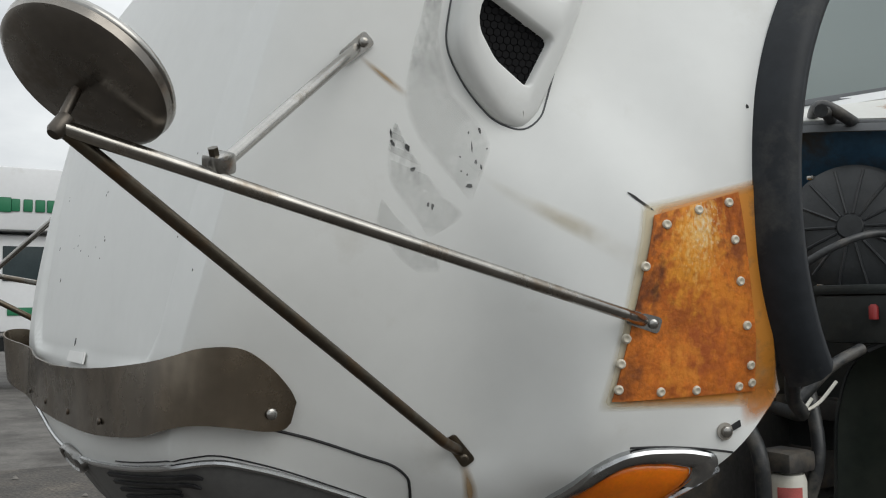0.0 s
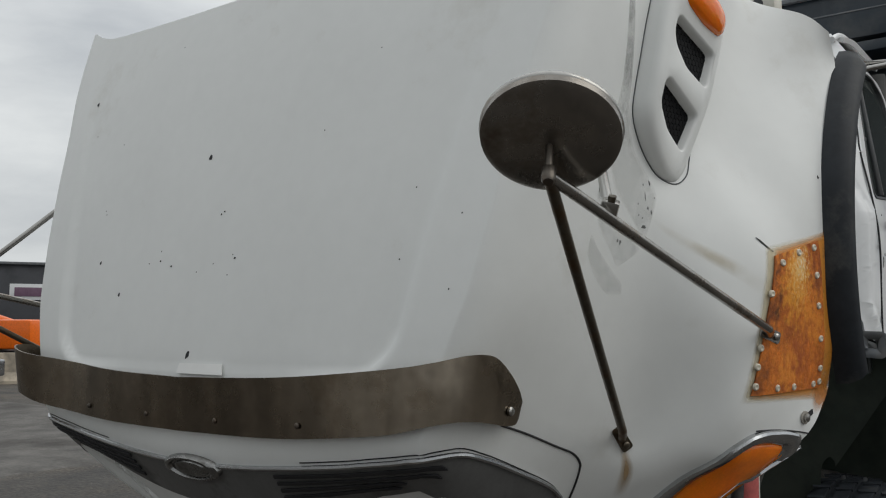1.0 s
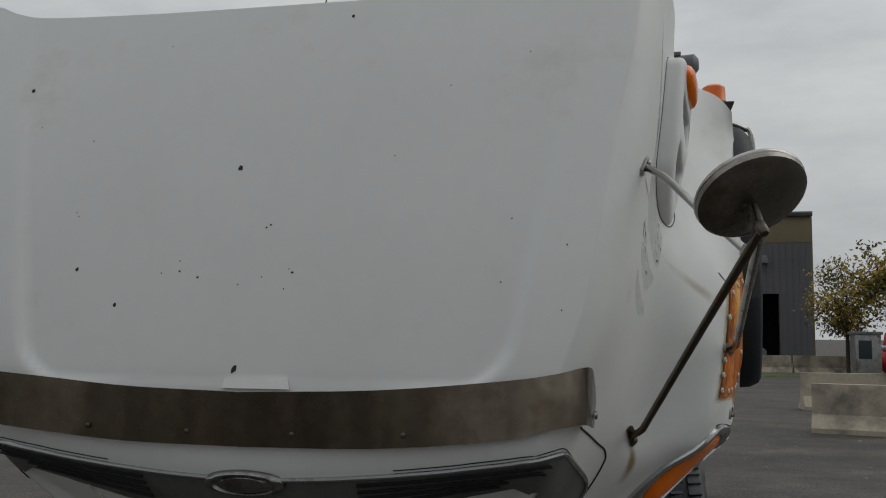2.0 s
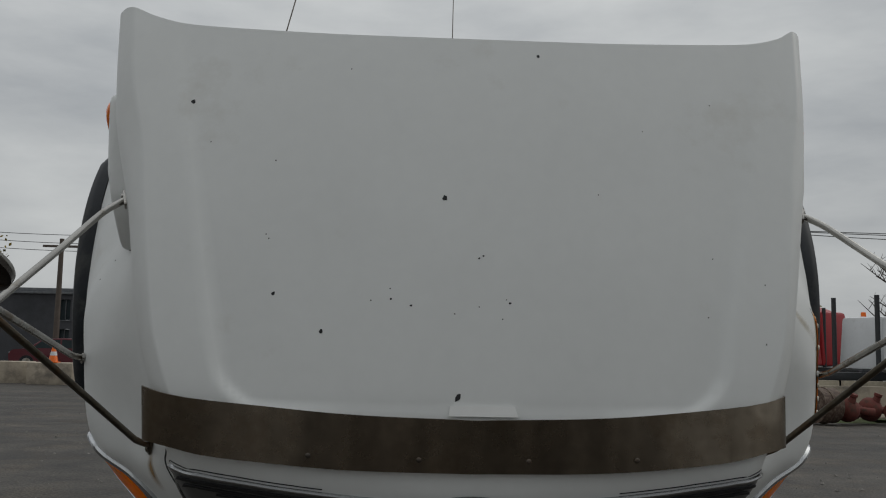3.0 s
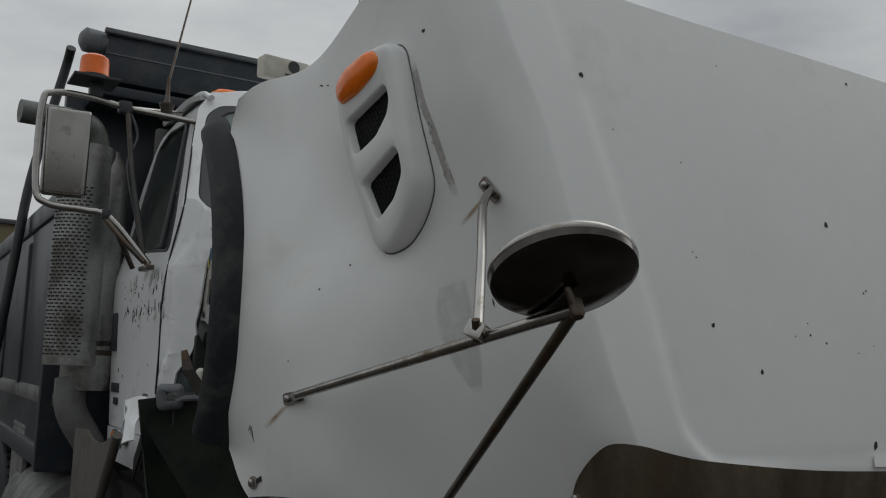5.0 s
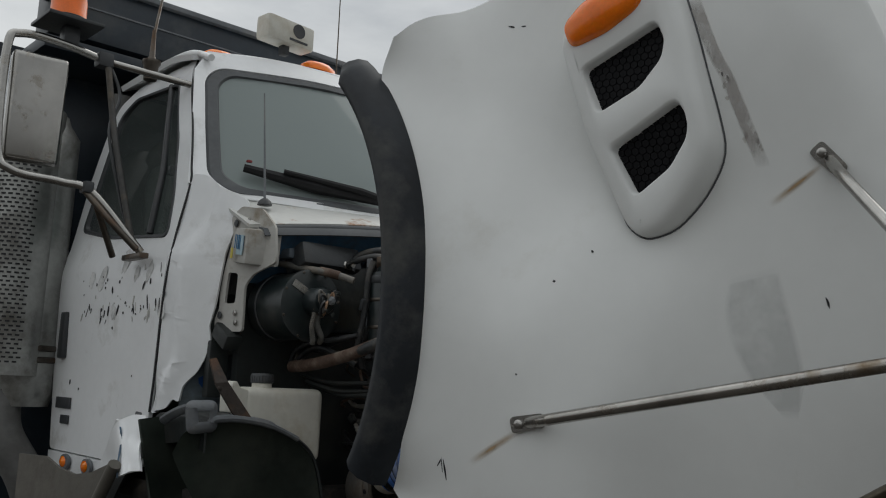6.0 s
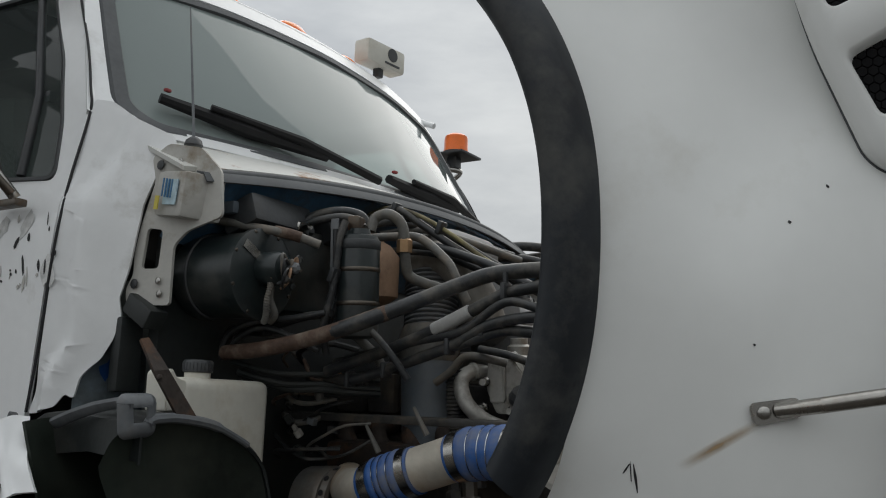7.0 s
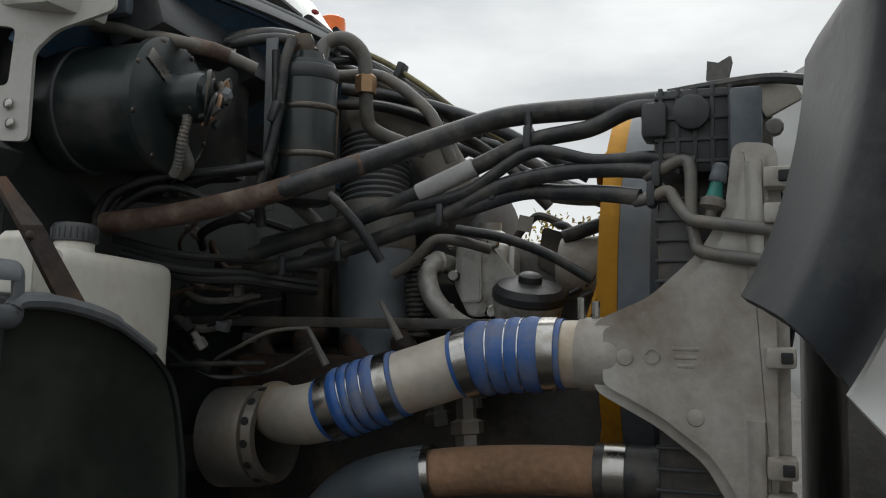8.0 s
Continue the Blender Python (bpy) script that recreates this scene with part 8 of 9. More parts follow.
for x, z in wins:
    w = part("window", block((0.60, 0.04, 1.13), (x + 0.31, 50.08, z + 0.575), 0.005), GLASS_DARK, OB, "small dark window")
    part("sill", block((0.70, 0.10, 0.05), (x + 0.31, 49.8, z - 0.03), 0.01), GREYPLASTIC, w)
    part("mullion", block((0.04, 0.06, 1.1), (x + 0.31, 50.02, z + 0.575), 0.005), GREYPLASTIC, w)
w = part("window", block((1.68, 0.04, 1.43), (-10.75, 50.08, 1.625), 0.005), GLASS_DARK, OB, "wide glazed entrance window")
for x in (-11.2, -10.75, -10.3):
    part("mullion", block((0.05, 0.06, 1.42), (x, 50.02, 1.625), 0.005), GREYPLASTIC, w)
part("corner_trim", block((0.12, 0.12, 4.1), (-12.35, 49.78, 2.05), 0.01), BLACK, OB)
part("eave", block((15.2, 0.25, 0.12), (-16.5, 49.75, 4.05), 0.02), GREYPLASTIC, OB)

IB = thing("workshop_building", "large tan and grey ribbed-metal workshop with open bays", "building")
bays = [((x, 0.0), (x + 5.4, 0.0), (x + 5.4, 4.4), (x, 4.4)) for x in (-9.8, -2.4, 4.6)]
facade(-14.0, 12.0, 60.0, -0.1, 7.7, GREY_WALL, bays, "lower_wall", IB, label="grey ribbed metal wall")
part("upper_wall", block((26.0, 0.4, 1.8), (-1.0, 60.0, 8.6), 0.02), TAN_WALL, IB, "tan metal upper wall")
part("roof", block((26.4, 16.0, 0.3), (-1.0, 68.0, 9.6), 0.03), GREYPLASTIC, IB)
part("side_wall", block((0.3, 16.0, 9.5), (-14.0, 68.0, 4.75), 0.02), TAN_WALL, IB)
part("side_wall", block((0.3, 16.0, 9.5), (12.0, 68.0, 4.75), 0.02), TAN_WALL, IB)
part("back_wall", block((26.0, 0.3, 9.0), (-1.0, 74.0, 4.5), 0.02), DARK_WALL, IB)
part("eave", block((26.2, 0.3, 0.2), (-1.0, 59.7, 9.5), 0.02), DARK_WALL, IB)
for k in range(65):
    x = -13.9 + 0.4 * k
    hole = any(a[0][0] - 0.1 < x < a[1][0] + 0.1 for a in bays)
    z0 = 4.45 if hole else 0.0
    part("wall_rib", block((0.06, 0.05, 7.65 - z0), (x, 59.80, (7.65 + z0) / 2), 0.0), GREY_WALL, IB)
for x in (-7.2, -4.3, 3.0, 9.0):
    part("wall_lamp", block((0.7, 0.5, 0.5), (x, 59.5, 6.6), 0.04, taper=0.7), GREYPLASTIC, IB, "boxy wall lamp")
part("roof_pipe", lathe([(0.35, 0), (0.35, 3.2)], 20, (-6.4, 60.6, 9.85), (1, 0, 0)), ALU, IB)
font = bpy.data.curves.new("sign", "FONT")
font.body, font.size, font.extrude = "E CARROSS", 0.52, 0.03
tmp = new("sign_tmp", font)
sign_me = bpy.data.meshes.new_from_object(tmp.evaluated_get(bpy.context.evaluated_depsgraph_get()))
bpy.data.objects.remove(tmp)
sign_me.transform(pose(-0.9, 59.74, 4.65, 90, 0, 0))
sign_me.materials.append(WHITE_T)
sg = new("sign_lettering", sign_me)
sg.parent = IB
sg["label"] = "pale raised sign lettering"

YB = thing("yellow_bin", "small yellow plastic bin by the office wall", "bin")
part("bin_body", block((1.0, 0.8, 0.75), (-11.9, 47.5, 0.42), 0.05, taper=1.15), material("yellow_bin_plastic", (0.48, 0.30, 0.02), 0.5, vary=0.1), YB)
part("bin_lid", block((1.25, 1.0, 0.10), (-11.9, 47.5, 0.84), 0.03), material("yellow_lid_plastic", (0.42, 0.26, 0.02), 0.5, vary=0.1), YB)
CN = thing("traffic_cone", "orange traffic cone with a white band on a concrete block", "cone")
part("cone", lathe([(0.17, 0.0), (0.16, 0.02), (0.06, 0.5), (0.03, 0.66)], 20, (-11.75, 29.3, 0.735)), ORANGE, CN)
part("cone_base", block((0.36, 0.36, 0.04), (-11.75, 29.3, 0.75), 0.01), ORANGE, CN)
part("band", lathe([(0.118, 0.24), (0.092, 0.37)], 20, (-11.75, 29.3, 0.735)), WHITE_T, CN)

TK2 = thing("blue_tank", "large blue cylindrical steel tank behind the barriers", "tank")
part("tank_shell", lathe([(1.0, 0), (2.4, 0.02), (2.45, 0.1), (2.45, 3.1), (2.4, 3.2), (0.3, 3.5)], 48, (21.0, 26.8, 0.9)), BLUE_T, TK2)
part("tank_skirt", lathe([(2.3, 0), (2.3, 0.95)], 32, (21.0, 26.8, 0.0)), BLACK, TK2)
part("tank_hoop", lathe([(2.455, 0), (2.48, 0.01), (2.48, 0.05), (2.455, 0.06)], 48, (21.0, 26.8, 2.55)), ALU, TK2)
part("tank_valve", block((0.5, 0.1, 0.35), (20.6, 24.3, 2.6), 0.03), TANK, TK2)


# ---- parked vehicles ----
def car(x, y, turn, mat, label):
    c = thing("parked_car", label, "car", "parked cars")
    m = pose(x, y, 0, 0, 0, turn)
    prof = [(-2.2, 0.35), (-2.25, 0.75), (-2.1, 0.95), (-1.35, 1.02), (-0.75, 1.48), (0.2, 1.55), (1.4, 1.50), (2.05, 1.05), (2.2, 0.95), (2.2, 0.35)]
    o = rounded(prof, 0.12)
    rows = [[(px_, yy, zz if zz < 1.0 else 1.0 + (zz - 1.0) * k) for px_, zz in o] for yy, k in ((-0.88, 0.80), (-0.84, 0.97), (-0.6, 1.0), (0.6, 1.0), (0.84, 0.97), (0.88, 0.80))]
    bm = skin(rows, closed=True, caps=True)
    bmesh.ops.recalc_face_normals(bm, faces=bm.faces[:])
    bm.transform(m)
    part("body", bm, mat, c)
    for s in (-1, 1):
        for pts in (((-1.15, 1.04), (-0.7, 1.42), (0.12, 1.47), (0.12, 1.04)), ((0.2, 1.04), (0.2, 1.47), (1.2, 1.43), (1.5, 1.08))):
            bm = plate([(a, b) for a, b in pts], 0.012, m @ Matrix.Translation((0, s * 0.872, 0)) @ pose(0, 0, 0, 90))
            part("side_window", bm, GLASS_DARK, c, "dark side window")
        for wx in (-1.4, 1.4):
            bm = lathe([(0.2, -0.1), (0.34, -0.09), (0.345, 0.09), (0.2, 0.1)], 24, (wx, s * 0.80, 0.345), (0, 1, 0))
            bm.transform(m)
            w = part("wheel", bm, RUBBER, c)
            bm = lathe([(0.02, 0.0), (0.2, -0.01), (0.21, 0.02)], 20, (wx, s * 0.90, 0.345), (0, s, 0))
            bm.transform(m)
            part("rim", bm, ALU, w)
    bm = block((0.02, 1.35, 0.46), (-1.06, 0, 1.25), 0.005, (0, 55, 0))
    bm.transform(m)
    part("windscreen", bm, GLASS_DARK, c)
    for s in (-1, 1):
        bm = block((0.10, 0.36, 0.14), (-2.2, s * 0.6, 0.78), 0.03)
        bm.transform(m)
        part("headlamp", bm, CHROME, c)


car(-19.0, 33.5, 10, WHITE_T, "white estate car parked at the yard edge")
car(-17.0, 44.5, 8, material("maroon_paint", (0.10, 0.012, 0.02), 0.35, vary=0.1), "dark red car parked before the office")
car(-22.5, 44.0, 5, WHITE_T, "white car parked beside the office")
car(1.2, 46.0, 4, material("navy_car_paint", (0.02, 0.04, 0.12), 0.35, vary=0.1), "dark blue car parked before the workshop")
car(30.0, 30.5, -30, WHITE_T, "white car parked beyond the spruces")
car(5.0, 46.5, 4, material("grey_car_paint", (0.15, 0.16, 0.17), 0.35, vary=0.1), "grey car parked before the workshop")


def tractor(x, y, turn, mat, label, sleeper=True, box=False):
    """A parked long-nosed truck; its nose points along +x before the turn."""
    c = thing("parked_truck", label, "truck", "parked trucks")
    m = pose(x, y, 0, 0, 0, turn)

    def add(name, bm, mt, lab="", parent=None):
        bm.transform(m)
        return part(name, bm, mt, parent or c, lab)

    add("hood", block((1.75, 1.75, 0.95), (2.15, 0, 1.42), 0.16, taper=0.88), mat)
    add("cab", block((1.55, 2.2, 1.75), (0.6, 0, 1.95), 0.12, taper=0.9), mat)
    add("windscreen", block((0.04, 1.75, 0.72), (1.31, 0, 2.30), 0.01, (0, -14, 0)), GLASS_DARK, "dark windscreen")
    for s in (-1, 1):
        add("side_window", block((0.8, 0.03, 0.62), (0.62, s * 1.035, 2.30), 0.01, (-s * -4, 0, 0)), GLASS_DARK, "dark side window")
        add("mirror", block((0.10, 0.16, 0.5), (1.35, s * 1.32, 2.25), 0.03), BLACK)
        add("mirror_arm", tube([(1.2, s * 1.0, 2.5), (1.33, s * 1.3, 2.45)], 0.02, 6), BLACK)
        add("fender", lathe([(0.48, -0.16), (0.60, -0.17), (0.60, 0.17), (0.48, 0.16)], 28, (2.25, s * 0.98, 0.56), (0, 1, 0)), mat)
        add("headlamp", block((0.12, 0.36, 0.24), (3.0, s * 0.72, 1.15), 0.04), CHROME)
        add("exhaust", tube([(-0.35, s * 1.05, 1.0), (-0.35, s * 1.05, 3.5)], 0.08, 10), BLACK)
        for wx in (2.25, -3.2, -4.5):
            w = add("wheel", lathe([(0.25, -0.15), (0.46, -0.15), (0.52, -0.10), (0.52, 0.10), (0.46, 0.15), (0.25, 0.15)], 28, (wx, s * 0.98, 0.52), (0, 1, 0)), RUBBER)
            add("rim", lathe([(0.05, 0.0), (0.24, -0.04), (0.27, 0.02)], 20, (wx, s * 1.10, 0.52), (0, s, 0)), ALU, "", w)
    gr = add("grille", block((0.05, 1.0, 0.85), (3.03, 0, 1.45), 0.02), BLACK, "black grille with bright bars")
    for k in range(9):
        add("grille_bar", block((0.03, 0.035, 0.8), (3.07, -0.42 + 0.105 * k, 1.45), 0.005), CHROME, "", gr)
    add("bumper", block((0.22, 2.3, 0.36), (3.12, 0, 0.62), 0.05), CHROME if not sleeper else mat)
    add("frame", block((7.6, 0.9, 0.25), (-1.3, 0, 0.85), 0.02), BLACK)
    if sleeper:
        add("sleeper", block((1.7, 2.25, 2.3), (-1.0, 0, 2.2), 0.15, taper=0.95), mat)
        add("roof_fairing", block((2.4, 2.0, 0.6), (-0.4, 0, 3.3), 0.25, (0, -9, 0), taper=0.8), mat)
    if box:
        add("cargo_box", block((6.0, 2.5, 2.5), (-3.4, 0, 2.75), 0.04), mat, "white cargo box")
        add("box_overhang", block((1.9, 2.5, 1.12), (0.54, 0, 3.44), 0.04), mat, "white overhang above the cab")
        add("box_rail", block((6.02, 2.54, 0.10), (-3.4, 0, 3.98), 0.02), mat)
        for s in (-1, 1):
            for k, w in enumerate((0.26, 0.14, 0.15, 0.16, 0.18)):
                add("sign_shape", block((w, 0.02, 0.26 - 0.04 * (k > 0)), (0.18 + 0.20 * k, s * 1.262, 3.32), 0.02), GREEN_T, "green painted shape")
            add("door_mark", block((0.5, 0.02, 0.14), (0.55, s * 1.09, 1.45), 0.005), GREEN_T, "small green painted shape")
    add("beacon", lathe([(0.09, 0), (0.08, 0.14), (0.02, 0.16)], 14, (0.4, 0.5, 2.86)), ORANGE)
    return c


tractor(-16.6, 1.65, 90, WHITE_T, "white box truck with green painted shapes", False, True)
tractor(-20.4, 6.55, 16, WHITE_T, "white long-nosed truck with a bright grille", False)
car(-25.4, 14.6, 60, WHITE_T, "white car parked beyond the low barriers")
tractor(17.0, 36.5, 208, RED_T, "red long-nosed sleeper truck beyond the barriers", True)
tractor(15.4, 27.8, 12, WHITE_T, "white day-cab truck seen from its side", False)
tractor(14.8, 44.0, 215, RED_T, "red truck parked beyond the trees", True)
tractor(-5.3, 53.0, 260, material("dark_green_paint", (0.008, 0.035, 0.022), 0.4, vary=0.2), "dark green refuse truck at the workshop bay", False)
YP = thing("bollard", "yellow steel bollard frame on a low kerb", "bollard")
part("kerb", block((2.6, 1.0, 0.25), (-4.4, 49.2, 0.12), 0.03), CONCRETE, YP)
part("bollard_frame", tube([(-4.9, 49.2, 0.2), (-4.9, 49.2, 1.4), (-4.3, 49.2, 1.4), (-4.3, 49.2, 0.2)], 0.12, 8), material("yellow_steel_paint", (0.45, 0.27, 0.04), 0.5, vary=0.2), YP)
OM = thing("orange_loader", "small orange loader parked beyond the barriers", "loader")
part("machine_body", block((2.0, 1.5, 0.85), (-24.6, 12.3, 1.25), 0.12, (0, 0, 30)), ORANGE, OM)
part("boom", tube([(-24.4, 12.6, 1.4), (-25.6, 12.2, 1.75), (-26.4, 11.6, 1.0)], 0.14, 10), ORANGE, OM)
part("tracks", block((2.2, 1.7, 0.5), (-24.6, 12.3, 0.5), 0.2, (0, 0, 30)), BLACK, OM)
BB = thing("dump_trailer", "blue steel dump body on a black chassis", "trailer")
part("dump_tub", block((6.5, 2.5, 1.9), (-28.6, 8.9, 2.85), 0.06, (0, 0, -12), taper=1.05), BLUE_T, BB, "ribbed blue tub")
for k in range(6):
    part("tub_rib", block((0.12, 2.62, 1.8), (-28.6 - 2.7 + 1.08 * k, 8.9 + 0.57 - 0.23 * k, 2.85), 0.02, (0, 0, -12)), BLUE_T, BB)
part("tub_lamp", block((0.10, 0.35, 0.25), (-25.35, 8.6, 3.45), 0.03, (0, 0, -12)), ORANGE, BB)
part("chassis", block((7.0, 1.0, 0.3), (-28.6, 8.9, 1.5), 0.03, (0, 0, -12)), BLACK, BB)
for k in range(3):
    for s in (-1, 1):
        part("wheel", lathe([(0.25, -0.15), (0.46, -0.15), (0.52, -0.10), (0.52, 0.10), (0.46, 0.15), (0.25, 0.15)], 24, (-30.5 + 1.9 * k + 0.2 * s, 9.35 - 0.4 * k + s * 1.0, 0.52), (0.2, 1, 0)), RUBBER, BB)
SH = thing("storage_building", "dark grey metal building with a pale sign board", "building")
turn = pose(-50.5, 28.5, 0, 0, 0, 60)
def far_part(name, size, at, mat, bev=0.03, lab=""):
    b = block(size, at, bev)
    b.transform(turn)
    return part(name, b, mat, SH, lab)
far_part("wall", (26.0, 8.0, 4.9), (4.0, 0, 2.45), DARK_WALL)
far_part("roof_edge", (26.4, 8.4, 0.15), (4.0, 0, 4.95), GREYPLASTIC)
far_part("sign_board", (3.2, 0.06, 0.9), (-1.0, -4.04, 3.35), WHITE_T, 0.01, "pale sign board")
far_part("sign_field", (2.7, 0.03, 0.5), (-1.0, -4.09, 3.35), material("mauve_sign", (0.16, 0.09, 0.14), 0.6, vary=0.2), 0.005, "mauve sign field")
b = tube([(1.9, -4.3, 4.4), (1.9, -4.3, 6.0)], 0.18, 12)
b.transform(turn)
part("flue", b, ALU, SH, "pale metal flue")
# ---- marks on the hood ----
def flake(points, tilt, at, n, mat, name, label, thick=0.0004, parent=None):
    """A small flat flake lying on a surface."""
    n = Vector(n).normalized()
    u = Vector((0, 0, 1)).cross(n).normalized()
    v = n.cross(u)
    u, v = u * math.cos(tilt) + v * math.sin(tilt), v * math.cos(tilt) - u * math.sin(tilt)
    bm = bmesh.new()
    vs = [bm.verts.new(Vector(at) + u * a + v * b) for a, b in points]
    f = bm.faces.new(vs)
    r = bmesh.ops.extrude_face_region(bm, geom=[f])
    bmesh.ops.translate(bm, verts=[q for q in r["geom"] if isinstance(q, bmesh.types.BMVert)], vec=n * thick)
    bmesh.ops.recalc_face_normals(bm, faces=bm.faces[:])
    return part(name, bm, mat, parent or shell, label, smooth=0)


def ragged(w, h, r, n=9):
    return [(w * math.cos(2 * math.pi * k / n) * r.uniform(0.55, 1.1), h * math.sin(2 * math.pi * k / n) * r.uniform(0.55, 1.1)) for k in range(n)]


r = random.Random(3)
FRONT_CHIPS = ((-0.069, 1.931, 7, 9), (-0.689, 2.166, 6, 7), (0.165, 2.319, 5, 5), (-0.46, 1.693, 4, 6), (-0.347, 1.608, 5, 6), (-0.035, 1.468, 6, 11), (0.022, 1.792, 3, 3), (0.012, 1.786, 3, 3),
               (-0.144, 1.672, 4, 3), (0.083, 1.682, 4, 3), (-0.191, 1.686, 3, 3), (-0.236, 1.682, 2, 2), (0.075, 1.690, 2, 2), (0.012, 1.672, 2, 2), (0.066, 1.645, 2, 2), (-0.044, 1.655, 2, 2))
FRONT_SPECKS = ((-0.305, 2.265), (-0.635, 2.06), (-0.475, 2.015), (-0.485, 1.832), (-0.478, 1.822), (0.57, 1.80), (0.69, 1.74), (0.55, 1.66), (-0.193, 1.71), (0.30, 1.95), (0.42, 2.12), (0.68, 1.60), (0.60, 2.2))
for x, z, w, h in FRONT_CHIPS + tuple((x, z, 2, 2) for x, z in FRONT_SPECKS):
    p, n = on_front(x, z, 0.0002)
    flake(ragged(w * 0.001, h * 0.001, r), r.uniform(-0.6, 0.6), p, n, CHIP, "paint_chip", "dark paint chip")
TAB = material("white_sticker", (0.78, 0.78, 0.76), 0.45, vary=0.04)
p, n = on_front(0.022, 1.437, 0.004)
flake([(-0.078, -0.012), (0.078, -0.012), (0.070, 0.012), (-0.074, 0.011)], 0.0, p, n, TAB, "white_tab", "white plastic tab at the hood edge", 0.003)

# scrapes on the flanks
SIDE_MARKS = ((1, 0.607, 1.702, 3, 26, 0.9), (1, 0.79, 1.86, 3, 5, 0), (1, 0.422, 1.821, 3, 8, 0.3), (1, 0.409, 1.794, 1.5, 11, 0.05), (1, 0.404, 1.817, 2, 3, 0), (1, 0.415, 1.770, 3, 4, 0), (1, 0.422, 1.762, 2, 5, 0.1),
              (1, 0.405, 1.732, 7, 4, 0.1), (1, 0.393, 1.755, 2, 2, 0), (1, 0.432, 1.792, 2, 2, 0), (1, 0.307, 1.789, 4, 7, 0.4), (1, 0.318, 1.756, 6, 4, 0.5), (1, 0.283, 1.795, 3, 6, 0.6), (1, 0.280, 1.809, 2, 9, 0.2),
              (1, 0.345, 1.701, 3, 4, 0), (1, 0.352, 1.699, 3, 6, 0), (1, 0.391, 1.778, 2, 2, 0), (1, 0.402, 1.750, 2, 2, 0), (1, 0.835, 1.487, 2.5, 18, 0.9),
              (-1, 0.755, 1.443, 1.7, 20, 0.12), (-1, 0.760, 1.447, 1.1, 15, 0.04), (-1, 0.765, 1.453, 1.2, 12, -0.6), (-1, 0.588, 1.750, 2.5, 3, 0.4), (-1, 0.62, 1.60, 2, 2, 0), (-1, 0.235, 1.72, 2, 10, 0.3), (-1, 0.361, 2.262, 6, 5, 0.2), (-1, 0.552, 1.802, 2, 3, 0.4), (-1, 0.745, 2.236, 2, 9, 1.2), (-1, 0.72, 2.232, 2, 6, 1.5))
for s, y, z, w, h, a in SIDE_MARKS:
    p, n = on_side(s, y, z, 0.0002)
    flake(ragged(w * 0.001, h * 0.001, r), a, p, n, CHIP, "paint_scrape", "dark scrape in the paint")


for k in range(12):
    z = r.uniform(1.93, 2.18)
    y = 0.319 + 0.31 * (z - 1.924) + r.uniform(-0.02, 0.0)
    p, n = on_side(-1, y, z, 0.0002)
    flake(ragged(r.uniform(0.0015, 0.004), r.uniform(0.003, 0.009), r), r.uniform(-0.4, 0.4), p, n, PAINT_SCUFF if k % 3 else CHIP, "paint_scrape", "dark scrape in the paint")


def decal(name, color, edge, breakup, scale, strength=1.0, streak=(1, 1, 1)):
    """A stain that thins out towards its edges; it uses the sheet's own coordinates."""
    m = bpy.data.materials.new(name)
    m.use_nodes = True
    n, l = m.node_tree.nodes, m.node_tree.links
    b = n["Principled BSDF"]
    b.inputs["Base Color"].default_value, b.inputs["Roughness"].default_value = (*color, 1), 0.6
    uv = n.new("ShaderNodeUVMap")
    sep = n.new("ShaderNodeSeparateXYZ")
    l.new(uv.outputs["UV"], sep.inputs[0])
    fac = None
    for ax in ("X", "Y"):
        pp = n.new("ShaderNodeMath")
        pp.operation = "PINGPONG"
        pp.inputs[1].default_value = 0.5
        l.new(sep.outputs[ax], pp.inputs[0])
        mr = n.new("ShaderNodeMapRange")
        mr.inputs["From Max"].default_value = edge
        l.new(pp.outputs[0], mr.inputs["Value"])
        if fac is None:
            fac = mr.outputs[0]
        else:
            mu = n.new("ShaderNodeMath")
            mu.operation = "MULTIPLY"
            l.new(fac, mu.inputs[0])
            l.new(mr.outputs[0], mu.inputs[1])
            fac = mu.outputs[0]
    tc = n.new("ShaderNodeTexCoord")
    mp = n.new("ShaderNodeMapping")
    mp.inputs["Scale"].default_value = streak
    l.new(tc.outputs["Object"], mp.inputs["Vector"])
    nz = n.new("ShaderNodeTexNoise")
    nz.inputs["Scale"].default_value, nz.inputs["Detail"].default_value, nz.inputs["Roughness"].default_value = scale, 7.0, 0.65
    l.new(mp.outputs["Vector"], nz.inputs["Vector"])
    cut = n.new("ShaderNodeMapRange")
    cut.inputs["From Min"].default_value, cut.inputs["From Max"].default_value = breakup - 0.15, breakup + 0.15
    l.new(nz.outputs["Fac"], cut.inputs["Value"])
    mu = n.new("ShaderNodeMath")
    mu.operation = "MULTIPLY"
    l.new(fac, mu.inputs[0])
    l.new(cut.outputs[0], mu.inputs[1])
    st = n.new("ShaderNodeMath")
    st.operation = "MULTIPLY"
    st.inputs[1].default_value = strength
    l.new(mu.outputs[0], st.inputs[0])
    l.new(st.outputs[0], b.inputs["Alpha"])
    return m


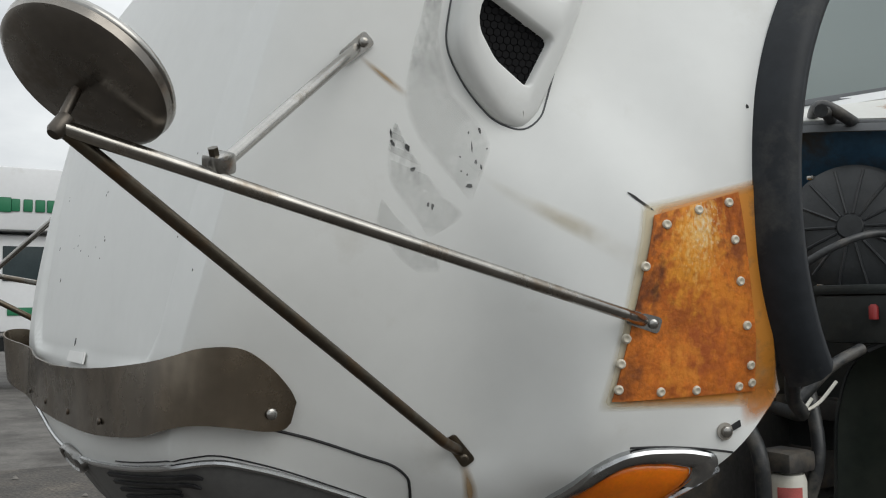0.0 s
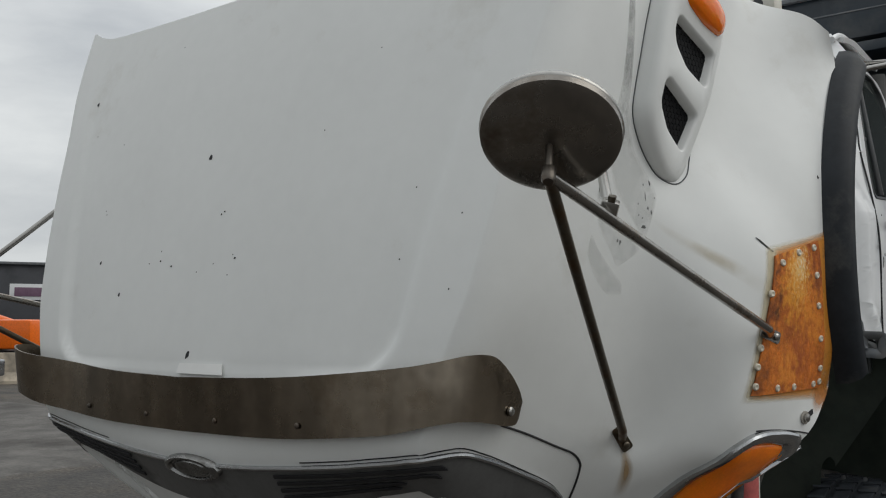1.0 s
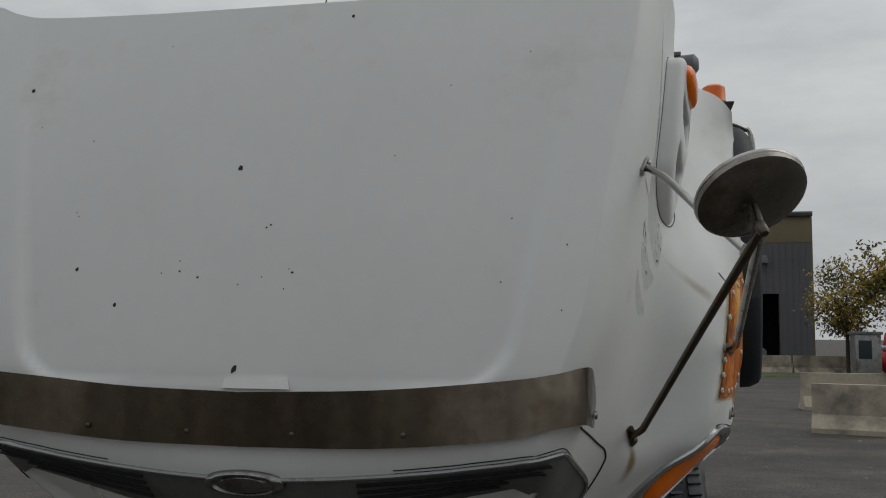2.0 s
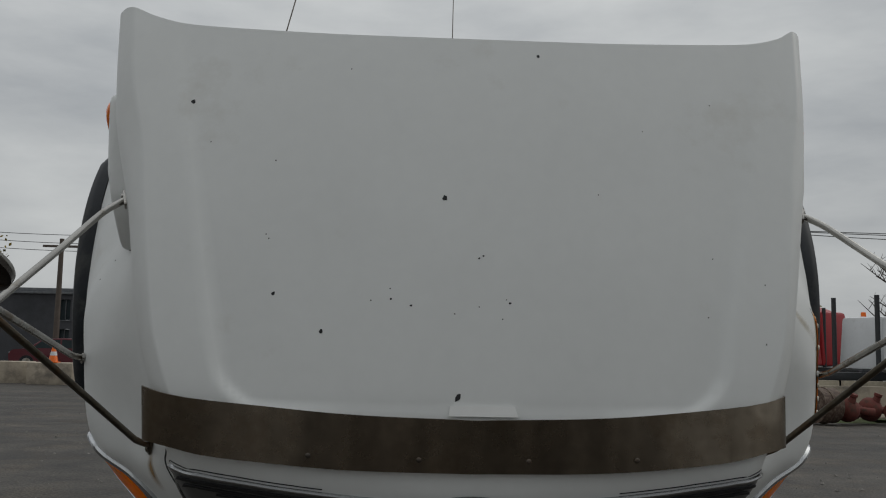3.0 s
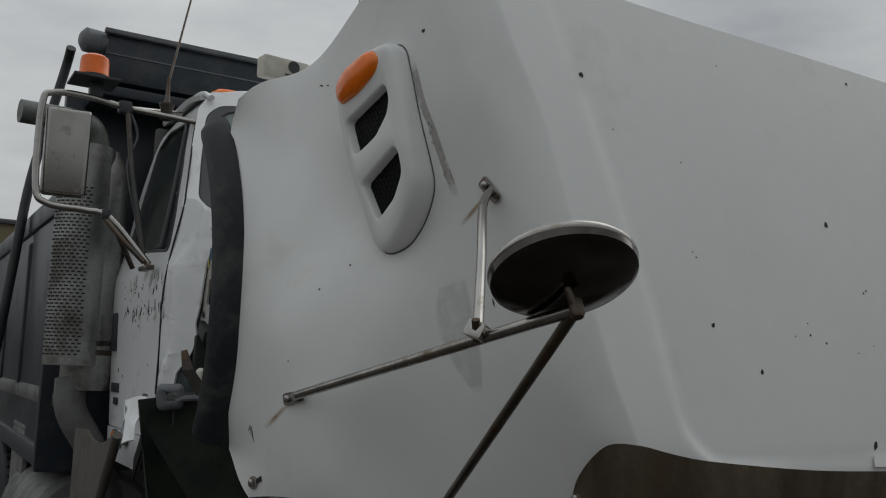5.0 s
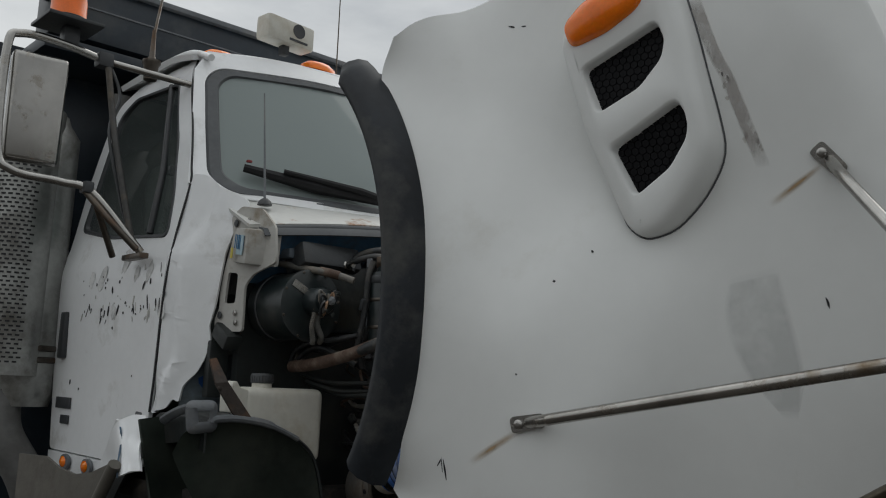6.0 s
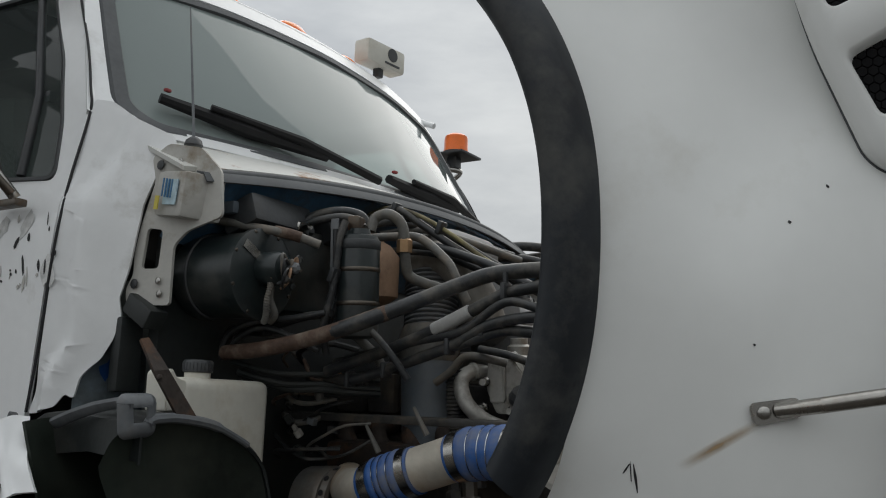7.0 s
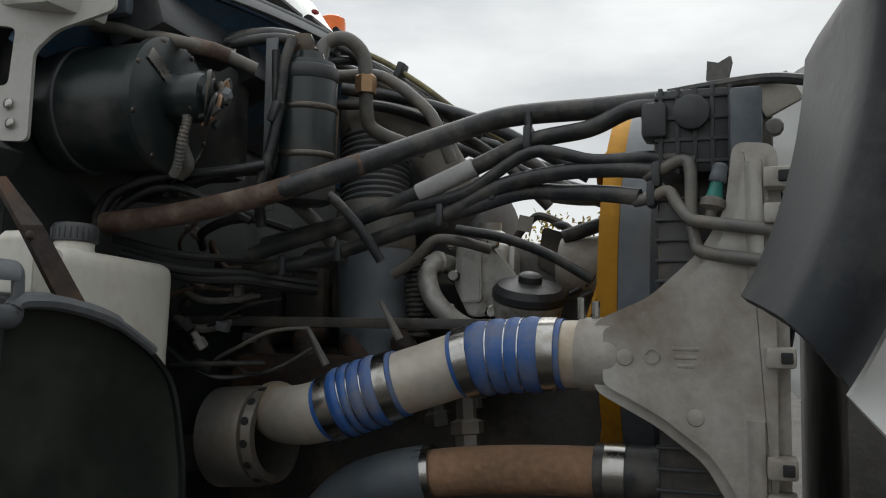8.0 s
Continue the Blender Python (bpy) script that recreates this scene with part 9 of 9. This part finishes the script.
def uv_sheet(rows):
    bm = bmesh.new()
    lay = bm.loops.layers.uv.new("UVMap")
    nv, nu = len(rows), len(rows[0])
    vs = [[bm.verts.new(p) for p in row] for row in rows]
    for j in range(nv - 1):
        for i in range(nu - 1):
            f = bm.faces.new((vs[j][i], vs[j][i + 1], vs[j + 1][i + 1], vs[j + 1][i]))
            for lp, (a, b) in zip(f.loops, ((i, j), (i + 1, j), (i + 1, j + 1), (i, j + 1))):
                lp[lay].uv = (a / (nu - 1), b / (nv - 1))
    bmesh.ops.recalc_face_normals(bm, faces=bm.faces[:])
    return bm


def stain(s, quad, mat, name, label, off=0.0012):
    ob = part(name, uv_sheet(side_sheet(s, quad, 24, 24, off)), mat, shell, label, smooth=80)
    ob.visible_shadow = False
    return ob


YELLOW_STAIN = decal("rust_bleed", (0.58, 0.50, 0.33), 0.05, 0.25, 5, 0.8)
ORANGE_HALO = decal("rust_halo", (0.62, 0.24, 0.025), 0.06, 0.34, 12, 1.0)
RUN_STAIN = decal("rust_run", (0.34, 0.21, 0.08), 0.45, 0.30, 9, 0.8)
ORANGE_RUN = decal("orange_run", (0.50, 0.18, 0.025), 0.3, 0.40, 12, 1.0)
BROWN_SCUFF = decal("brown_smear", (0.46, 0.38, 0.24), 0.4, 0.45, 9, 0.4)
stain(1, ((0.542, 1.378), (0.865, 1.375), (0.805, 1.745), (0.606, 1.698)), YELLOW_STAIN, "rust_bleed", "yellowed sealant round the patch")
stain(1, ((0.560, 1.384), (0.872, 1.372), (0.822, 1.752), (0.625, 1.694)), ORANGE_HALO, "rust_bleed", "orange rust bleed round the patch", 0.0018)
stain(1, ((0.79, 1.340), (0.880, 1.372), (0.840, 1.43), (0.780, 1.412)), ORANGE_RUN, "rust_run", "orange rust run", 0.0022)
for s in (1, -1):
    stain(s, ((0.455, 1.18), (0.475, 1.18), (0.436, 1.30), (0.424, 1.30)), RUN_STAIN, "rust_run", "rust run below the strut foot")
    stain(s, ((0.30, 1.862), (0.31, 1.872), (0.225, 1.928), (0.222, 1.918)), RUN_STAIN, "rust_run", "rust run beside the strut foot")
stain(-1, ((0.70, 1.452), (0.712, 1.462), (0.616, 1.521), (0.608, 1.511)), RUN_STAIN, "rust_run", "rust run beside the strut foot")
stain(1, ((0.46, 1.70), (0.60, 1.58), (0.62, 1.62), (0.40, 1.77)), BROWN_SCUFF, "brown_smear", "faint brown smear")


def ghost(s, left, right, dark):
    """The faded shape of an old decal between two edges given as (y, z)."""
    n = 26
    a = spline([(y, z, 0) for y, z in left], 6)
    b = spline([(y, z, 0) for y, z in right], 6)
    pick = lambda p, k: p[min(len(p) - 1, round(k * (len(p) - 1)))]
    rows = [[on_side(s, *(pick(a, j / n).lerp(pick(b, j / n), i / 10)).xy, 0.0007)[0] for i in range(11)] for j in range(n + 1)]
    ob = part("decal_ghost", uv_sheet(rows), dark, shell, "faint grey ghost of an old decal", smooth=80)
    ob.visible_shadow = False


GHOST = decal("decal_ghost", (0.52, 0.53, 0.525), 0.10, 0.38, 8, 0.36)
STICKER = decal("torn_sticker", (0.40, 0.375, 0.355), 0.14, 0.44, 22, 0.75, (1, 1.3, 0.7))
GHOST_DARK = decal("scuffed_ghost", (0.30, 0.31, 0.31), 0.18, 0.55, 20, 0.6, (1, 1.4, 0.7))
A_L = ((0.335, 2.36), (0.330, 2.20), (0.323, 2.019), (0.307, 1.947), (0.298, 1.875), (0.305, 1.838), (0.326, 1.797), (0.352, 1.770), (0.382, 1.738), (0.406, 1.707))
A_R = ((0.345, 2.36), (0.350, 2.20), (0.354, 2.023), (0.350, 1.965), (0.372, 1.891), (0.393, 1.864), (0.420, 1.836), (0.438, 1.802), (0.426, 1.758), (0.410, 1.708))
B_L = ((0.286, 1.830), (0.278, 1.804), (0.276, 1.771), (0.282, 1.734), (0.303, 1.707), (0.327, 1.679), (0.348, 1.651))
B_R = ((0.287, 1.829), (0.307, 1.792), (0.344, 1.746), (0.372, 1.714), (0.398, 1.690), (0.386, 1.671), (0.353, 1.650))
C_L = ((0.271, 1.710), (0.267, 1.687), (0.267, 1.668), (0.284, 1.641), (0.310, 1.613), (0.336, 1.594))
C_R = ((0.272, 1.709), (0.295, 1.683), (0.321, 1.660), (0.347, 1.637), (0.367, 1.618), (0.372, 1.594))
for left, right in ((A_L, A_R), (B_L, B_R), (C_L, C_R)):
    ghost(1, left, right, GHOST)
STRIP = ((0.405, 2.205), (0.392, 2.160), (0.376, 2.109), (0.357, 2.061), (0.338, 1.992), (0.319, 1.924))
ghost(-1, [(y - 0.022, z) for y, z in STRIP], [(y + 0.001, z) for y, z in STRIP], STICKER)
ghost(-1, [(0.30, 1.78), (0.285, 1.70), (0.275, 1.62), (0.29, 1.55)], [(0.37, 1.76), (0.38, 1.70), (0.36, 1.62), (0.31, 1.55)], GHOST)
ghost(1, A_L[:5], A_R[:5], GHOST_DARK)
ghost(1, B_L[:4], B_R[:4], GHOST_DARK)


# riveted rusty patch
PATCH = ((0.560, 1.395), (0.812, 1.402), (0.757, 1.718), (0.621, 1.678))
rows = side_sheet(1, PATCH, 16, 20, 0.003)
RUST_SHEET = material("rusted_sheet", (0.60, 0.165, 0.014), 0.75, vary=0.45, scale=18, stain=(0.26, 0.055, 0.012), stain_scale=10, stain_at=0.60, stain_soft=0.12, bump=0.2, bump_scale=90)
sn, sl = RUST_SHEET.node_tree.nodes, RUST_SHEET.node_tree.links
s_bsdf = sn["Principled BSDF"]
s_old = s_bsdf.inputs["Base Color"].links[0].from_socket
s_uv = sn.new("ShaderNodeUVMap")
for centre, reach, colour, grain in (((0.62, 0.25, 0), 0.33, (0.36, 0.080, 0.014), 8.0), ((0.40, 0.14, 0), 0.23, (0.74, 0.26, 0.03), 14.0), ((0.45, 0.80, 0), 0.39, (0.78, 0.32, 0.03), 13.0), ((0.50, 0.86, 0), 0.25, (0.82, 0.50, 0.16), 22.0), ((0.55, 0.90, 0), 0.15, (0.80, 0.68, 0.45), 34.0),
        ((0.80, 0.50, 0), 0.27, (0.72, 0.24, 0.02), 12.0), ((0.02, 0.58, 0), 0.25, (0.070, 0.022, 0.010), 11.0), ((0.02, 0.90, 0), 0.19, (0.12, 0.035, 0.012), 14.0), ((0.92, 0.75, 0), 0.23, (0.24, 0.060, 0.014), 16.0), ((0.0, 0.10, 0), 0.19, (0.11, 0.032, 0.012), 10.0)):
    s_dist = sn.new("ShaderNodeVectorMath")
    s_dist.operation = "DISTANCE"
    s_dist.inputs[1].default_value = centre
    sl.new(s_uv.outputs["UV"], s_dist.inputs[0])
    s_noise = sn.new("ShaderNodeTexNoise")
    s_noise.inputs["Scale"].default_value, s_noise.inputs["Detail"].default_value = grain, 7.0
    sl.new(s_uv.outputs["UV"], s_noise.inputs["Vector"])
    s_add = sn.new("ShaderNodeMath")
    s_add.operation = "MULTIPLY_ADD"
    sl.new(s_noise.outputs["Fac"], s_add.inputs[0])
    s_add.inputs[1].default_value = 0.9
    sl.new(s_dist.outputs["Value"], s_add.inputs[2])
    s_cut = sn.new("ShaderNodeMapRange")
    s_cut.inputs["From Min"].default_value, s_cut.inputs["From Max"].default_value = 0.42 + reach, 0.18 + reach
    s_cut.inputs["To Max"].default_value = 0.85
    sl.new(s_add.outputs[0], s_cut.inputs["Value"])
    s_mix = sn.new("ShaderNodeMix")
    s_mix.data_type = "RGBA"
    sl.new(s_cut.outputs["Result"], s_mix.inputs[0])
    sl.new(s_old, s_mix.inputs[6])
    s_mix.inputs[7].default_value = (*colour, 1)
    s_old = s_mix.outputs[2]
sl.new(s_old, s_bsdf.inputs["Base Color"])
patch_ob = part("rust_patch", uv_sheet(rows), RUST_SHEET, HOOD, "riveted sheet-steel patch covered in orange rust", smooth=80)
thicken(patch_ob, 0.003, 1.0)
RIVET = material("pale_rivet", (0.60, 0.55, 0.45), 0.5, 0.15, vary=0.2, scale=60)
for y, z in ((0.637, 1.664), (0.690, 1.688), (0.740, 1.701), (0.750, 1.643), (0.763, 1.578), (0.779, 1.508), (0.795, 1.445), (0.803, 1.416), (0.778, 1.411), (0.698, 1.408), (0.634, 1.408), (0.568, 1.413), (0.570, 1.452), (0.577, 1.490), (0.604, 1.600)):
    p, n = on_side(1, y, z, 0.005)
    part("rivet", lathe([(0.0078, 0), (0.0072, 0.003), (0.005, 0.0045), (0.003, 0.004), (0.001, 0.003)], 14, p, n), RIVET, patch_ob)
for s in (1, -1):
    p, n = on_side(s, 0.758, 1.339, 0.001)
    w = part("washer", lathe([(0.014, 0), (0.014, 0.003), (0.006, 0.003)], 24, p, n), ALU, shell, "steel washer and screw")
    part("screw", lathe([(0.009, 0.002), (0.009, 0.009), (0.004, 0.011)], 8, p, n), STEEL, w)
    flake([(0.012, -0.004), (0.030, -0.002), (0.031, 0.008), (0.014, 0.005)], 0.3, p, n, CHIP, "clip_slot", "dark clip slot", 0.003)

# scratches on the cab doors
DOOR_RUB = material("rubbed_door_paint", (0.50, 0.505, 0.50), 0.6, vary=0.2, scale=20, stain=(0.72, 0.72, 0.71), stain_scale=30, stain_at=0.5)
doors = [o for o in scene.objects if o.name.startswith("door") and o.parent is CAB and "handle" not in o.name]
r = random.Random(9)
for s in (-1, 1):
    host = next(o for o in doors if (o.data.vertices[0].co.x > 0) == (s > 0))
    for k in range(64 if s < 0 else 14):
        y = r.uniform(2.12, 2.74)
        z = r.choice((r.gauss(1.745, 0.016), r.gauss(1.745, 0.02), r.gauss(1.85, 0.018), r.gauss(1.79, 0.04)))
        w, h = r.uniform(1.5, 6), r.uniform(3, 14) * r.choice((0.5, 0.8, 1.5, 2.0))
        flake(ragged(w * 0.001, h * 0.001, r, 8), r.uniform(-0.6, 0.35), (s * (cab_x(z) + 0.0006), y, z), (s, 0, 0), CHIP if r.random() < 0.72 else PAINT_SCUFF, "door_scratch", "dark scratch in the door paint", 0.001, host)
    for k in range(7 if s < 0 else 0):
        y, z = 2.14 + 0.085 * k + r.uniform(-0.02, 0.02), r.choice((1.75, 1.76, 1.86, 1.90))
        flake(ragged(r.uniform(0.014, 0.03), r.uniform(0.03, 0.06), r, 12), r.uniform(-0.7, 0.2), (s * (cab_x(z) + 0.0004), y, z), (s, 0, 0), DOOR_RUB, "door_scuff", "pale grey rub mark in the paint", 0.0006, host)
    for y, z, w in ((2.78, 1.52, 7), (2.29, 1.55, 3), (2.70, 1.50, 5), (2.10, 1.79, 6)):
        flake(ragged(w * 0.001, w * 0.0013, r), 0, (s * (cab_x(z) + 0.0006), y, z), (s, 0, 0), CHIP, "door_scratch", "dark chip in the door paint", 0.001, host)
